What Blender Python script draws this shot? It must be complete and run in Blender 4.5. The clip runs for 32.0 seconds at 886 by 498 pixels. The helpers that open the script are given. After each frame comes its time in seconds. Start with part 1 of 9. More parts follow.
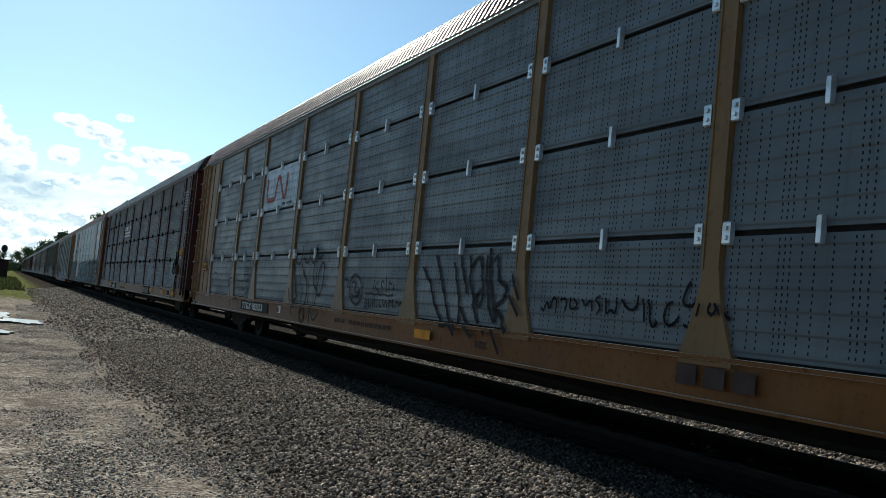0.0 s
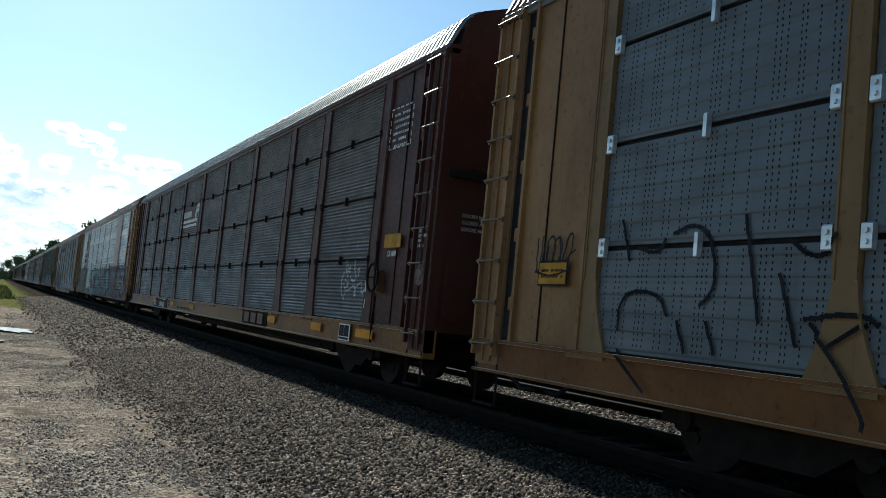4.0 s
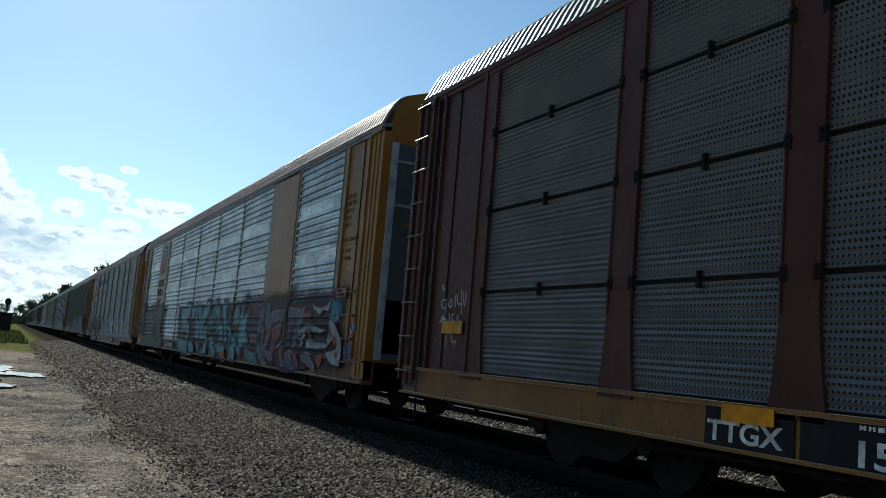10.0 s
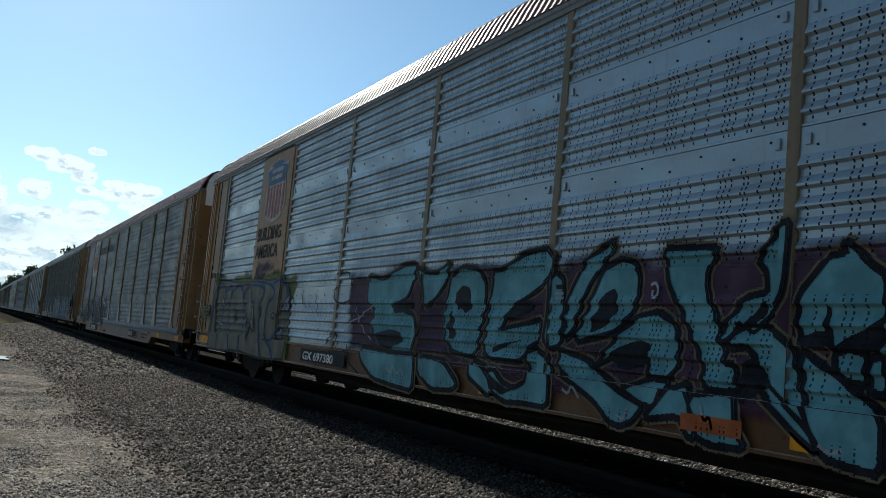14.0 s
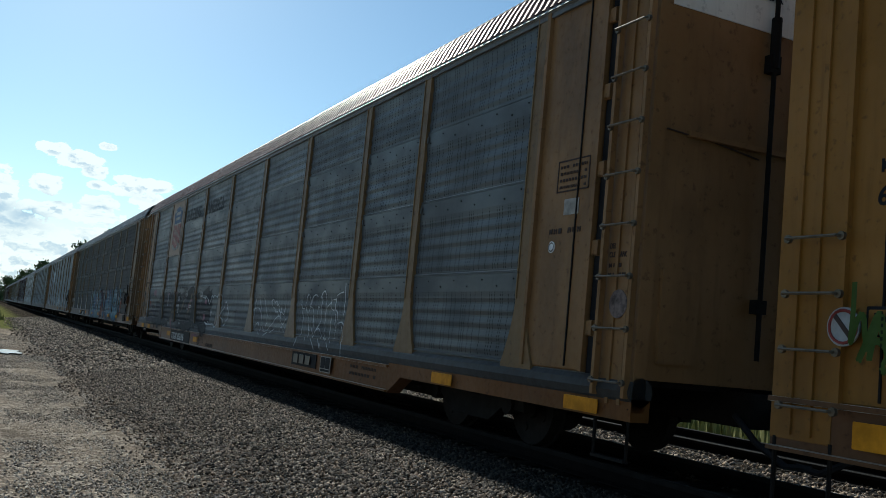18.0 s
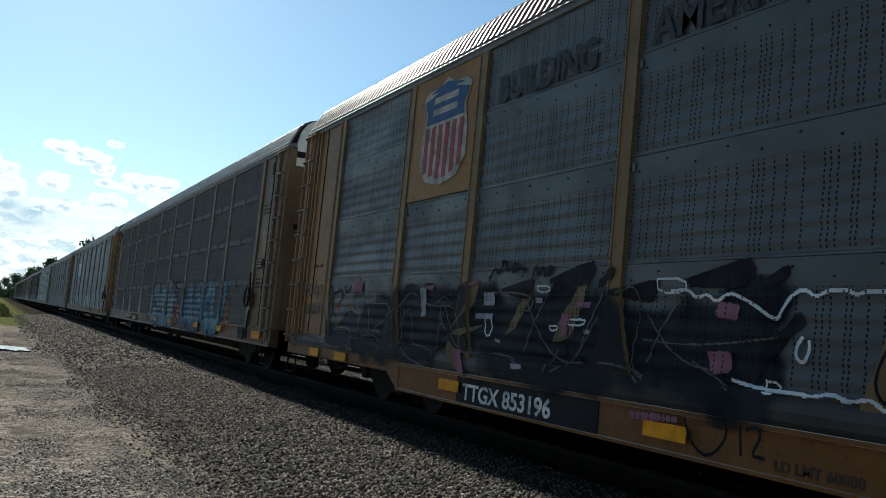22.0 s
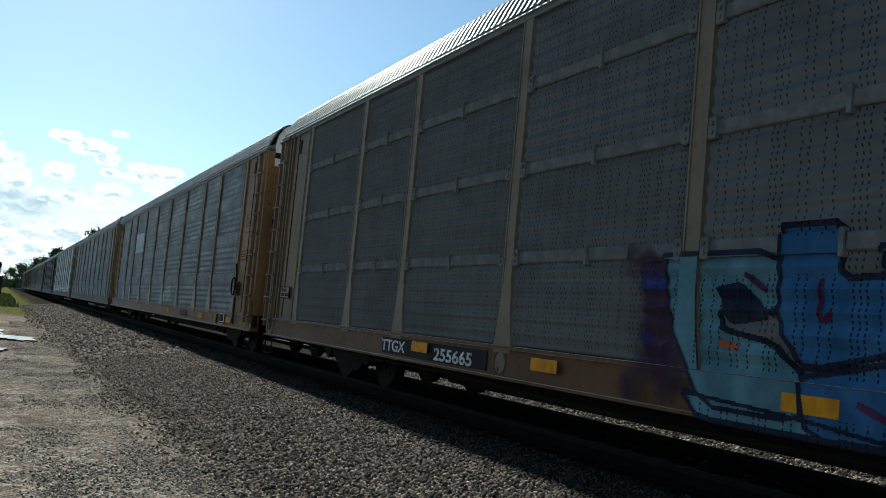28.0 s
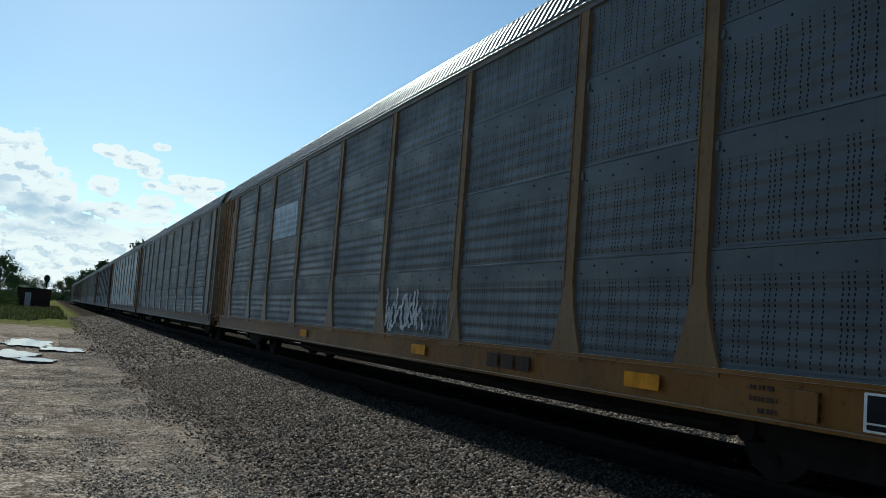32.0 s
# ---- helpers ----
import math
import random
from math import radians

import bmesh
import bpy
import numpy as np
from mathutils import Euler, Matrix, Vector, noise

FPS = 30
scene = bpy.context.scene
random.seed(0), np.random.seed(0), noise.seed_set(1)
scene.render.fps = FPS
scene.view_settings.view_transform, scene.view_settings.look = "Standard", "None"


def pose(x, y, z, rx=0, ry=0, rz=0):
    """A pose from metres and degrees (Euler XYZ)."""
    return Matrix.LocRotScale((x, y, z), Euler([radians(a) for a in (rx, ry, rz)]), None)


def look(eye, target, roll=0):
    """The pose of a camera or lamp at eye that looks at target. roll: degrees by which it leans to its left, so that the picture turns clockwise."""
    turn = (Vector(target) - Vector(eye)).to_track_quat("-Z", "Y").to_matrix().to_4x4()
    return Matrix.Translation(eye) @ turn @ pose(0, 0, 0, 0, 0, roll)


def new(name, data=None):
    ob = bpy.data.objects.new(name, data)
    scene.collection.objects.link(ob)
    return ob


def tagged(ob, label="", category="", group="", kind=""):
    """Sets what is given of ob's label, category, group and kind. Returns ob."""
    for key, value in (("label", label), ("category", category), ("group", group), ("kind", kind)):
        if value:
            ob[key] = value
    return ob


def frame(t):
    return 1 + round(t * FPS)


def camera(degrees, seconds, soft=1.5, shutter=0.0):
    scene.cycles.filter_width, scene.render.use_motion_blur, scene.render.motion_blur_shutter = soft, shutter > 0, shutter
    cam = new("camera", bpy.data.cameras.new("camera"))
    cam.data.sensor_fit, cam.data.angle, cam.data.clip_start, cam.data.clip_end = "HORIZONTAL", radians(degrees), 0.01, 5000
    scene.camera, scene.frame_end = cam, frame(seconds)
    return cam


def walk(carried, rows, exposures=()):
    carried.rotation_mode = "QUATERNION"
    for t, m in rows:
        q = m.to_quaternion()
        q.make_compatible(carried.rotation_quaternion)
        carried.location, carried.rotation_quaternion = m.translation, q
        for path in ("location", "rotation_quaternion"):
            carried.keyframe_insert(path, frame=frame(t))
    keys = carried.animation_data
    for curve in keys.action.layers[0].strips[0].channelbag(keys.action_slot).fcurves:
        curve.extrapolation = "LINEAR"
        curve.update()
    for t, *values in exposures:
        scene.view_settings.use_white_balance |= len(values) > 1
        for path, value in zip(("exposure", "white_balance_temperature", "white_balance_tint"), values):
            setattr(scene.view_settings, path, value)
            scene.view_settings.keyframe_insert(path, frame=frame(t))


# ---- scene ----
cam = camera(51.15, 32.0, soft=0.9)
walk(cam, [
    (0.0, pose(0, 0, 1.5, 93.76, -5.51, -25.27)),
    (0.5, pose(0, 0, 1.5, 94.04, -5.75, -25.35)),
    (1.0, pose(0, 0, 1.5, 94.57, -6.01, -25.42)),
    (1.5, pose(0, 0, 1.5, 94.93, -6.12, -25.56)),
    (2.0, pose(0, 0, 1.5, 94.84, -5.99, -25.55)),
    (2.5, pose(0, 0, 1.5, 95.01, -6.07, -25.66)),
    (4.5, pose(0, 0, 1.5, 94.17, -5.02, -26.19)),
    (5.0, pose(0, 0, 1.5, 94.75, -4.34, -26.85)),
    (5.5, pose(0, 0, 1.5, 99.63, -5.61, -26.57)),
    (6.0, pose(0, 0, 1.5, 99.89, -4.38, -22.48)),
    (6.5, pose(0, 0, 1.5, 97.99, -2.81, -25.70)),
    (7.0, pose(0, 0, 1.5, 97.78, -2.41, -27.63)),
    (7.5, pose(0, 0, 1.5, 95.93, -3.95, -26.06)),
    (8.0, pose(0, 0, 1.5, 95.81, -4.35, -24.87)),
    (8.5, pose(0, 0, 1.5, 95.54, -4.91, -24.74)),
    (9.0, pose(0, 0, 1.5, 95.79, -4.97, -24.11)),
    (9.5, pose(0, 0, 1.5, 96.49, -4.97, -24.64)),
    (10.0, pose(0, 0, 1.5, 96.67, -4.76, -25.00)),
    (10.5, pose(0, 0, 1.5, 96.86, -5.30, -25.12)),
    (11.0, pose(0, 0, 1.5, 96.21, -5.72, -25.39)),
    (11.5, pose(0, 0, 1.5, 96.60, -5.88, -25.69)),
    (12.0, pose(0, 0, 1.5, 96.32, -5.92, -25.69)),
    (12.5, pose(0, 0, 1.5, 95.94, -6.00, -25.79)),
    (13.0, pose(0, 0, 1.5, 95.83, -5.76, -26.20)),
    (13.5, pose(0, 0, 1.5, 95.73, -5.51, -26.41)),
    (14.0, pose(0, 0, 1.5, 96.07, -5.46, -26.89)),
    (14.5, pose(0, 0, 1.5, 96.00, -5.57, -26.20)),
    (16.5, pose(0, 0, 1.5, 95.96, -5.46, -26.23)),
    (17.0, pose(0, 0, 1.5, 95.62, -5.57, -25.93)),
    (17.5, pose(0, 0, 1.5, 95.66, -5.48, -26.36)),
    (18.0, pose(0, 0, 1.5, 95.66, -5.47, -26.29)),
    (18.5, pose(0, 0, 1.5, 95.49, -5.55, -26.29)),
    (19.0, pose(0, 0, 1.5, 95.20, -5.38, -26.16)),
    (19.5, pose(0, 0, 1.5, 94.76, -5.32, -26.13)),
    (20.0, pose(0, 0, 1.5, 94.94, -5.42, -26.14)),
    (20.5, pose(0, 0, 1.5, 95.10, -5.36, -26.04)),
    (21.0, pose(0, 0, 1.5, 95.19, -5.52, -26.17)),
    (21.5, pose(0, 0, 1.5, 94.84, -5.37, -25.92)),
    (22.0, pose(0, 0, 1.5, 95.46, -5.49, -25.86)),
    (22.5, pose(0, 0, 1.5, 95.53, -5.44, -25.95)),
    (23.0, pose(0, 0, 1.5, 94.98, -5.45, -25.89)),
    (23.5, pose(0, 0, 1.5, 95.08, -5.56, -25.95)),
    (24.0, pose(0, 0, 1.5, 94.79, -5.59, -26.10)),
    (24.5, pose(0, 0, 1.5, 94.52, -5.50, -25.87)),
    (26.5, pose(0, 0, 1.5, 94.17, -5.43, -25.87)),
    (27.0, pose(0, 0, 1.5, 94.64, -5.43, -25.79)),
    (27.5, pose(0, 0, 1.5, 94.92, -5.31, -25.42)),
    (28.0, pose(0, 0, 1.5, 94.72, -5.31, -25.55)),
    (28.5, pose(0, 0, 1.5, 94.61, -5.24, -25.36)),
    (29.0, pose(0, 0, 1.5, 94.76, -5.35, -25.01)),
    (29.5, pose(0, 0, 1.5, 94.75, -5.40, -25.17)),
    (30.0, pose(0, 0, 1.5, 94.53, -5.35, -24.74)),
    (30.5, pose(0, 0, 1.5, 94.53, -5.26, -24.59)),
    (31.0, pose(0, 0, 1.5, 94.80, -5.29, -24.19)),
    (31.5, pose(0, 0, 1.5, 94.21, -4.42, -22.85)),
    (32.0, pose(0, 0, 1.5, 94.83, -4.34, -22.99)),
], exposures=[(0.0, 0.12, 6150, -2), (2.5, 0.1, 6150, -2), (4.6, 0.35, 6250, -2), (5.1, 0.32, 6250, -2), (5.8, -0.28, 6000, -2), (6.8, -0.26, 6000, -2), (8.2, 0.14, 6050, -2), (10.5, 0.0, 6000, -2), (12.0, 0.0, 6000, -2), (16.5, 0.0, 6000, -2), (19.0, 0.0, 6150, -2), (21.5, 0.09, 6150, -2), (24.0, 0.12, 6200, -2), (30.5, 0.12, 6200, -2), (31.4, -0.05, 6050, -2), (32.0, -0.12, 6000, -2)])

# train: speed along the track towards -y, centre line, rail height
SPEED = 4.371
# metres by which the train is ahead of that steady speed, from time to time
LEAD = [(0, 0.57), (1, 0.48), (2.5, 0.41), (4.5, 0.35), (6, 0.32), (8, 0.36), (10, 0.43), (12, 0.46), (14, 0.42), (16.5, 0.36), (18, 0.34), (19, 0.29), (20, 0.23), (21, 0.18), (22, 0.18), (23, 0.21), (24.5, 0.26), (26.5, 0.34), (28, 0.39), (30, 0.4), (32, 0.41)]
TRACK_X = 6.25
RAIL_Z = 0.48
SUN_AZ, SUN_EL = 2.8, 29.0   # degrees from +y towards +x, above the horizon


# ---- node helpers ----
class Nodes:
    def __init__(self, tree):
        self.t = tree

    def add(self, kind):
        return self.t.nodes.new(kind)

    def link(self, a, b):
        self.t.links.new(a, b)

    def put(self, socket, v):
        if hasattr(v, "is_output"):
            self.link(v, socket)
        else:
            socket.default_value = v

    def m(self, op, a, b=0.0, c=0.0):
        n = self.add("ShaderNodeMath")
        n.operation = op
        for s, v in zip(n.inputs, (a, b, c)):
            self.put(s, v)
        return n.outputs[0]

    def mix(self, f, a, b, blend="MIX"):
        n = self.add("ShaderNodeMix")
        n.data_type, n.blend_type = "RGBA", blend
        self.put(n.inputs[0], f)
        for s, v in ((n.inputs[6], a), (n.inputs[7], b)):
            self.put(s, (*v, 1.0) if isinstance(v, tuple) and len(v) == 3 else v)
        return n.outputs[2]

    def noise(self, vec, scale, detail=4.0, rough=0.55):
        n = self.add("ShaderNodeTexNoise")
        self.link(vec, n.inputs["Vector"])
        n.inputs["Scale"].default_value, n.inputs["Detail"].default_value, n.inputs["Roughness"].default_value = scale, detail, rough
        return n.outputs["Fac"]

    def voro(self, vec, scale, feature="F1"):
        n = self.add("ShaderNodeTexVoronoi")
        n.feature = feature
        self.link(vec, n.inputs["Vector"])
        n.inputs["Scale"].default_value = scale
        return n

    def ramp(self, f, a, b, lo=0.0, hi=1.0):
        n = self.add("ShaderNodeMapRange")
        n.interpolation_type = "SMOOTHSTEP"
        self.put(n.inputs[0], f)
        for i, v in zip((1, 2, 3, 4), (a, b, lo, hi)):
            n.inputs[i].default_value = v
        return n.outputs[0]

    def scaled(self, vec, s):
        n = self.add("ShaderNodeVectorMath")
        n.operation = "MULTIPLY"
        self.link(vec, n.inputs[0])
        n.inputs[1].default_value = s
        return n.outputs[0]

    def split(self, vec):
        n = self.add("ShaderNodeSeparateXYZ")
        self.link(vec, n.inputs[0])
        return n.outputs


def material(name):
    mat = bpy.data.materials.new(name)
    mat.use_nodes = True
    n = Nodes(mat.node_tree)
    bsdf = next(q for q in mat.node_tree.nodes if q.type == "BSDF_PRINCIPLED")
    bsdf.inputs["Specular IOR Level"].default_value = 0.06      # dusty, weathered surfaces
    return mat, n, bsdf


def bump(n, bsdf, height, strength, distance):
    b = n.add("ShaderNodeBump")
    b.inputs["Strength"].default_value, b.inputs["Distance"].default_value = strength, distance
    n.link(height, b.inputs["Height"])
    n.link(b.outputs[0], bsdf.inputs["Normal"])


def dusty(bsdf, weight):
    """A film of road dust, which shows pale where the surface is seen along its length."""
    bsdf.inputs["Sheen Weight"].default_value, bsdf.inputs["Sheen Roughness"].default_value = weight, 0.25
    bsdf.inputs["Sheen Tint"].default_value = (0.95, 0.97, 1.0, 1.0)


# ---- world and sun ----
def make_sky():
    w = bpy.data.worlds.new("sky")
    scene.world = w
    w.use_nodes = True
    n = Nodes(w.node_tree)
    back = next(q for q in w.node_tree.nodes if q.type == "BACKGROUND")
    sky = n.add("ShaderNodeTexSky")
    sky.sky_type, sky.sun_disc = "NISHITA", False
    sky.sun_elevation, sky.sun_rotation = radians(SUN_EL), radians(SUN_AZ)
    sky.air_density, sky.dust_density, sky.ozone_density = 1.0, 0.2, 2.5
    co = n.add("ShaderNodeTexCoord").outputs["Generated"]
    x, y, z = n.split(co)
    az = n.m("MULTIPLY", n.m("ARCTAN2", x, y), 57.2958)
    el = n.m("MULTIPLY", n.m("ARCSINE", z), 57.2958)
    flat = n.add("ShaderNodeCombineXYZ")
    n.link(az, flat.inputs[0]), n.link(n.m("MULTIPLY", el, 1.5), flat.inputs[1])
    fine = n.noise(flat.outputs[0], 0.85, 8.0, 0.62)
    wide = n.noise(flat.outputs[0], 0.16, 4.0, 0.5)
    # heaps of cloud: azimuth, height, half widths (degrees), weight
    heaps = [(-3.6, 7.0, 2.0, 1.8, 1.35), (-2.2, 7.6, 1.1, 1.5, 1.2), (-1.2, 5.8, 1.7, 1.5, 1.35), (-0.2, 5.6, 1.0, 0.9, 1.2), (2.4, 5.3, 2.0, 0.5, 1.0), (-5.6, 7.6, 1.8, 2.0, 1.0), (0.6, 4.6, 2.2, 0.6, 0.9), (2.4, 8.7, 1.0, 0.42, 1.1), (3.7, 8.35, 1.3, 0.5, 1.2),
             (4.6, 7.8, 0.8, 0.42, 1.1), (5.2, 9.3, 0.6, 0.26, 1.05), (2.2, 6.7, 0.85, 0.62, 1.1), (5.0, 7.0, 0.8, 0.3, 1.0), (6.6, 7.0, 1.2, 0.45, 1.0), (5.2, 6.0, 1.0, 0.55, 1.1), (8.0, 6.5, 1.5, 0.6, 0.9),
             (5.0, 5.2, 1.6, 0.6, 0.8), (-9.0, 7.0, 3.0, 2.4, 1.0), (-14.0, 8.0, 3.5, 3.0, 0.9), (11.0, 6.0, 2.5, 1.0, 0.9), (7.9, 7.4, 1.1, 0.42, 1.1), (6.6, 7.5, 0.9, 0.36, 1.1), (-2.4, 6.9, 1.7, 1.5, 1.4)]
    heap = None
    for a, e, wa, we, k in heaps:
        u = n.m("DIVIDE", n.m("SUBTRACT", az, a), wa)
        v = n.m("DIVIDE", n.m("SUBTRACT", el, e), we)
        d = n.m("ADD", n.m("MULTIPLY", u, u), n.m("MULTIPLY", v, v))
        g = n.m("MULTIPLY", n.m("EXPONENT", n.m("MULTIPLY", d, -0.8)), k)
        heap = g if heap is None else n.m("MAXIMUM", heap, g)
    low = n.m("MULTIPLY", n.ramp(el, 5.8, 3.2), 0.95)           # the bank of cloud along the horizon
    far = n.m("MULTIPLY", n.ramp(wide, 0.58, 0.80), n.ramp(n.m("ABSOLUTE", az), 34.0, 60.0, 0.0, 0.9))   # scattered cloud elsewhere
    mass = n.m("MAXIMUM", n.m("MAXIMUM", heap, low), far)
    dens = n.m("ADD", mass, n.m("MULTIPLY", n.m("SUBTRACT", fine, 0.5), 1.5))
    cover = n.ramp(dens, 0.43, 0.53)
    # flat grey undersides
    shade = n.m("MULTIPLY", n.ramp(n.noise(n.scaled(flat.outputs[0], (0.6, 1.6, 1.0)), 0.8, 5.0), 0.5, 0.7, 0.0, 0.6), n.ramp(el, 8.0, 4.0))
    for a, e, wa, we, k in [(-1.9, 4.9, 1.7, 0.45, 1.0), (0.5, 4.3, 1.6, 0.3, 0.9), (-3.6, 6.0, 1.0, 0.5, 0.7), (-1.6, 3.7, 2.2, 0.25, 0.7), (5.2, 5.75, 0.5, 0.16, 1.0), (-6.5, 5.2, 2.0, 0.5, 0.9), (1.4, 4.8, 1.1, 0.3, 1.0), (-0.3, 5.1, 1.0, 0.34, 1.0), (-1.5, 5.4, 0.9, 0.36, 0.9), (2.6, 6.0, 0.7, 0.2, 0.7)]:
        u = n.m("DIVIDE", n.m("SUBTRACT", az, a), wa)
        v = n.m("DIVIDE", n.m("SUBTRACT", n.m("ADD", el, n.m("MULTIPLY", n.m("SUBTRACT", fine, 0.5), 1.6)), e), we)
        shade = n.m("MAXIMUM", shade, n.m("MULTIPLY", n.m("EXPONENT", n.m("MULTIPLY", n.m("ADD", n.m("MULTIPLY", u, u), n.m("MULTIPLY", v, v)), -0.9)), k))
    above = n.add("ShaderNodeVectorMath")
    above.operation = "ADD"
    n.link(flat.outputs[0], above.inputs[0])
    above.inputs[1].default_value = (0.25, 0.55, 0.0)
    lump = n.m("SUBTRACT", n.noise(above.outputs[0], 0.85, 4.0, 0.55), n.noise(flat.outputs[0], 0.85, 4.0, 0.55))
    shade = n.m("MAXIMUM", shade, n.m("MULTIPLY", n.ramp(lump, 0.0, 0.13, 0.0, 0.75), n.ramp(dens, 0.55, 0.95)))
    white = n.mix(n.m("MULTIPLY", shade, 0.95), (10.2, 10.3, 10.3), (4.6, 6.0, 7.6))
    n.link(n.mix(n.m("MULTIPLY", cover, 0.95), n.scaled(sky.outputs[0], (0.95, 1.03, 1.06)), white), back.inputs["Color"])
    back.inputs["Strength"].default_value = 0.098
    return w


make_sky()
sun = new("sun", bpy.data.lights.new("sun", "SUN"))
sun.data.energy, sun.data.angle, sun.data.color = 5.0, radians(0.5), (1.0, 0.95, 0.87)
_a, _e = radians(SUN_AZ), radians(SUN_EL)
sun.matrix_world = look((60 * math.sin(_a) * math.cos(_e), 60 * math.cos(_a) * math.cos(_e), 60 * math.sin(_e)), (0, 0, 0))


# ---- materials ----
def paint(name, colour, rough=0.5, wear=(0.10, 0.07, 0.05), worn=0.35, streak=0.5, metallic=0.0, dust=0.45):
    """Weathered paint on steel: fading, rust-coloured blotches, runs of dirt."""
    mat, n, b = material(name)
    co = n.add("ShaderNodeTexCoord").outputs["Object"]
    big = n.noise(co, 0.9, 5.0)
    small = n.noise(co, 14.0, 4.0, 0.6)
    runs = n.noise(n.scaled(co, (6.0, 6.0, 0.5)), 2.2, 4.0, 0.6)
    c = n.mix(n.ramp(big, 0.35, 0.7), colour, tuple(min(1, v * 1.25 + 0.01) for v in colour))
    c = n.mix(n.m("MULTIPLY", n.ramp(small, 0.58, 0.72), worn), c, wear)
    c = n.mix(n.m("MULTIPLY", n.ramp(runs, 0.5, 0.85), streak * 0.6), c, tuple(v * 0.45 for v in colour))
    soot = n.noise(n.scaled(co, (1, 1.0, 0.45)), 0.7, 6.0, 0.65)
    c = n.mix(n.ramp(soot, 0.45, 0.72, 0.0, streak * 0.9), c, tuple(v * 0.25 + 0.012 for v in colour))
    n.link(c, b.inputs["Base Color"])
    n.link(n.ramp(small, 0.2, 0.8, rough - 0.1, rough + 0.18), b.inputs["Roughness"])
    b.inputs["Metallic"].default_value = metallic
    b.inputs["Specular IOR Level"].default_value = 0.12
    dusty(b, dust)
    bump(n, b, small, 0.25, 0.004)
    return mat


COLUMNS = (0.07, 0.12, 0.24, 0.36, 0.40, 0.52, 0.58, 0.63, 0.80, 0.95, 1.06, 1.16, 1.21, 1.26, 1.42, 1.51, 1.64, 1.71, 1.86, 1.92, 1.97, 2.12, 2.22, 2.28, 2.41, 2.50, 2.62)


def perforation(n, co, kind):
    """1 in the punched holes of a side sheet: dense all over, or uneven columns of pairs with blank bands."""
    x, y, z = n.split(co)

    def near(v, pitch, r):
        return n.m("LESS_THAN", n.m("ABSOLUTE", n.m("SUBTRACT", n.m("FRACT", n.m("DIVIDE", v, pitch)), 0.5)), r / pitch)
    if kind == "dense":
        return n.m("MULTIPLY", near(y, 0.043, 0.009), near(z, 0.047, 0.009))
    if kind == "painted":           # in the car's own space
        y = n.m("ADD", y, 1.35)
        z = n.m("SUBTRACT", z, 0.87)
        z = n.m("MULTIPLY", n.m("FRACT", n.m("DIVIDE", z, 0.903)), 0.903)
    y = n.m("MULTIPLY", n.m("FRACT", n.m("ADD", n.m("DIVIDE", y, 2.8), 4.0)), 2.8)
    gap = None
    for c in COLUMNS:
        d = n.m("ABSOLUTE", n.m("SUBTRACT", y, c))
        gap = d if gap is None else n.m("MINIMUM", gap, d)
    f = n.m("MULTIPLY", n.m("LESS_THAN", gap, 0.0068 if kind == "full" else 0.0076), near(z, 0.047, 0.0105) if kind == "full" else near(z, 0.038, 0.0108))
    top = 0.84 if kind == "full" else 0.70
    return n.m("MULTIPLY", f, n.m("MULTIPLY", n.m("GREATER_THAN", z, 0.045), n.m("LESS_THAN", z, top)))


def sheet(name, colour, metallic, rough, kind, grime, stain=0.5, dust=0.16, gloss=0.3):
    """Galvanised side sheet: spangle, dull patches, runs, punched holes."""
    mat, n, b = material(name)
    co = n.add("ShaderNodeTexCoord").outputs["Object"]
    rnd = n.add("ShaderNodeObjectInfo").outputs["Random"]
    shift = n.add("ShaderNodeVectorMath")
    shift.operation = "ADD"
    n.link(co, shift.inputs[0])
    both = n.add("ShaderNodeCombineXYZ")
    n.link(n.m("MULTIPLY", rnd, 40.0), both.inputs[0]), n.link(n.m("MULTIPLY", rnd, 17.0), both.inputs[1])
    n.link(both.outputs[0], shift.inputs[1])
    v = shift.outputs[0]
    patch = n.noise(n.scaled(v, (1, 0.8, 1.6)), 1.6, 5.0, 0.6)
    grain = n.noise(v, 38.0, 3.0)
    runs = n.noise(n.scaled(v, (5, 5, 0.35)), 2.4, 4.0, 0.6)
    c = n.mix(n.m("ADD", 0.35, n.m("MULTIPLY", rnd, 0.4)), tuple(q * 0.88 for q in colour), tuple(min(1, q * 1.1) for q in colour))
    c = n.mix(n.ramp(patch, 0.4, 0.72, 0.0, stain), c, grime)
    c = n.mix(n.ramp(runs, 0.55, 0.8, 0.0, stain * 0.9), c, tuple(q * 0.6 for q in grime))
    c = n.mix(n.ramp(grain, 0.35, 0.7, 0.0, 0.25), c, tuple(q * 0.75 for q in colour))
    b.inputs["Specular IOR Level"].default_value = gloss
    dusty(b, dust)
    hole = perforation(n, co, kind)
    # holes are not cut: their dark inside is put into the colour
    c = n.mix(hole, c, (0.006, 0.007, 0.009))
    n.link(c, b.inputs["Base Color"])
    n.link(n.m("MULTIPLY", n.m("SUBTRACT", 1.0, hole), metallic), b.inputs["Metallic"])
    n.link(n.m("ADD", n.ramp(patch, 0.3, 0.75, rough - 0.08, rough + 0.2), n.m("MULTIPLY", hole, 0.4)), b.inputs["Roughness"])
    bump(n, b, n.m("SUBTRACT", n.m("MULTIPLY", grain, 0.3), hole), 0.3, 0.003)
    return mat


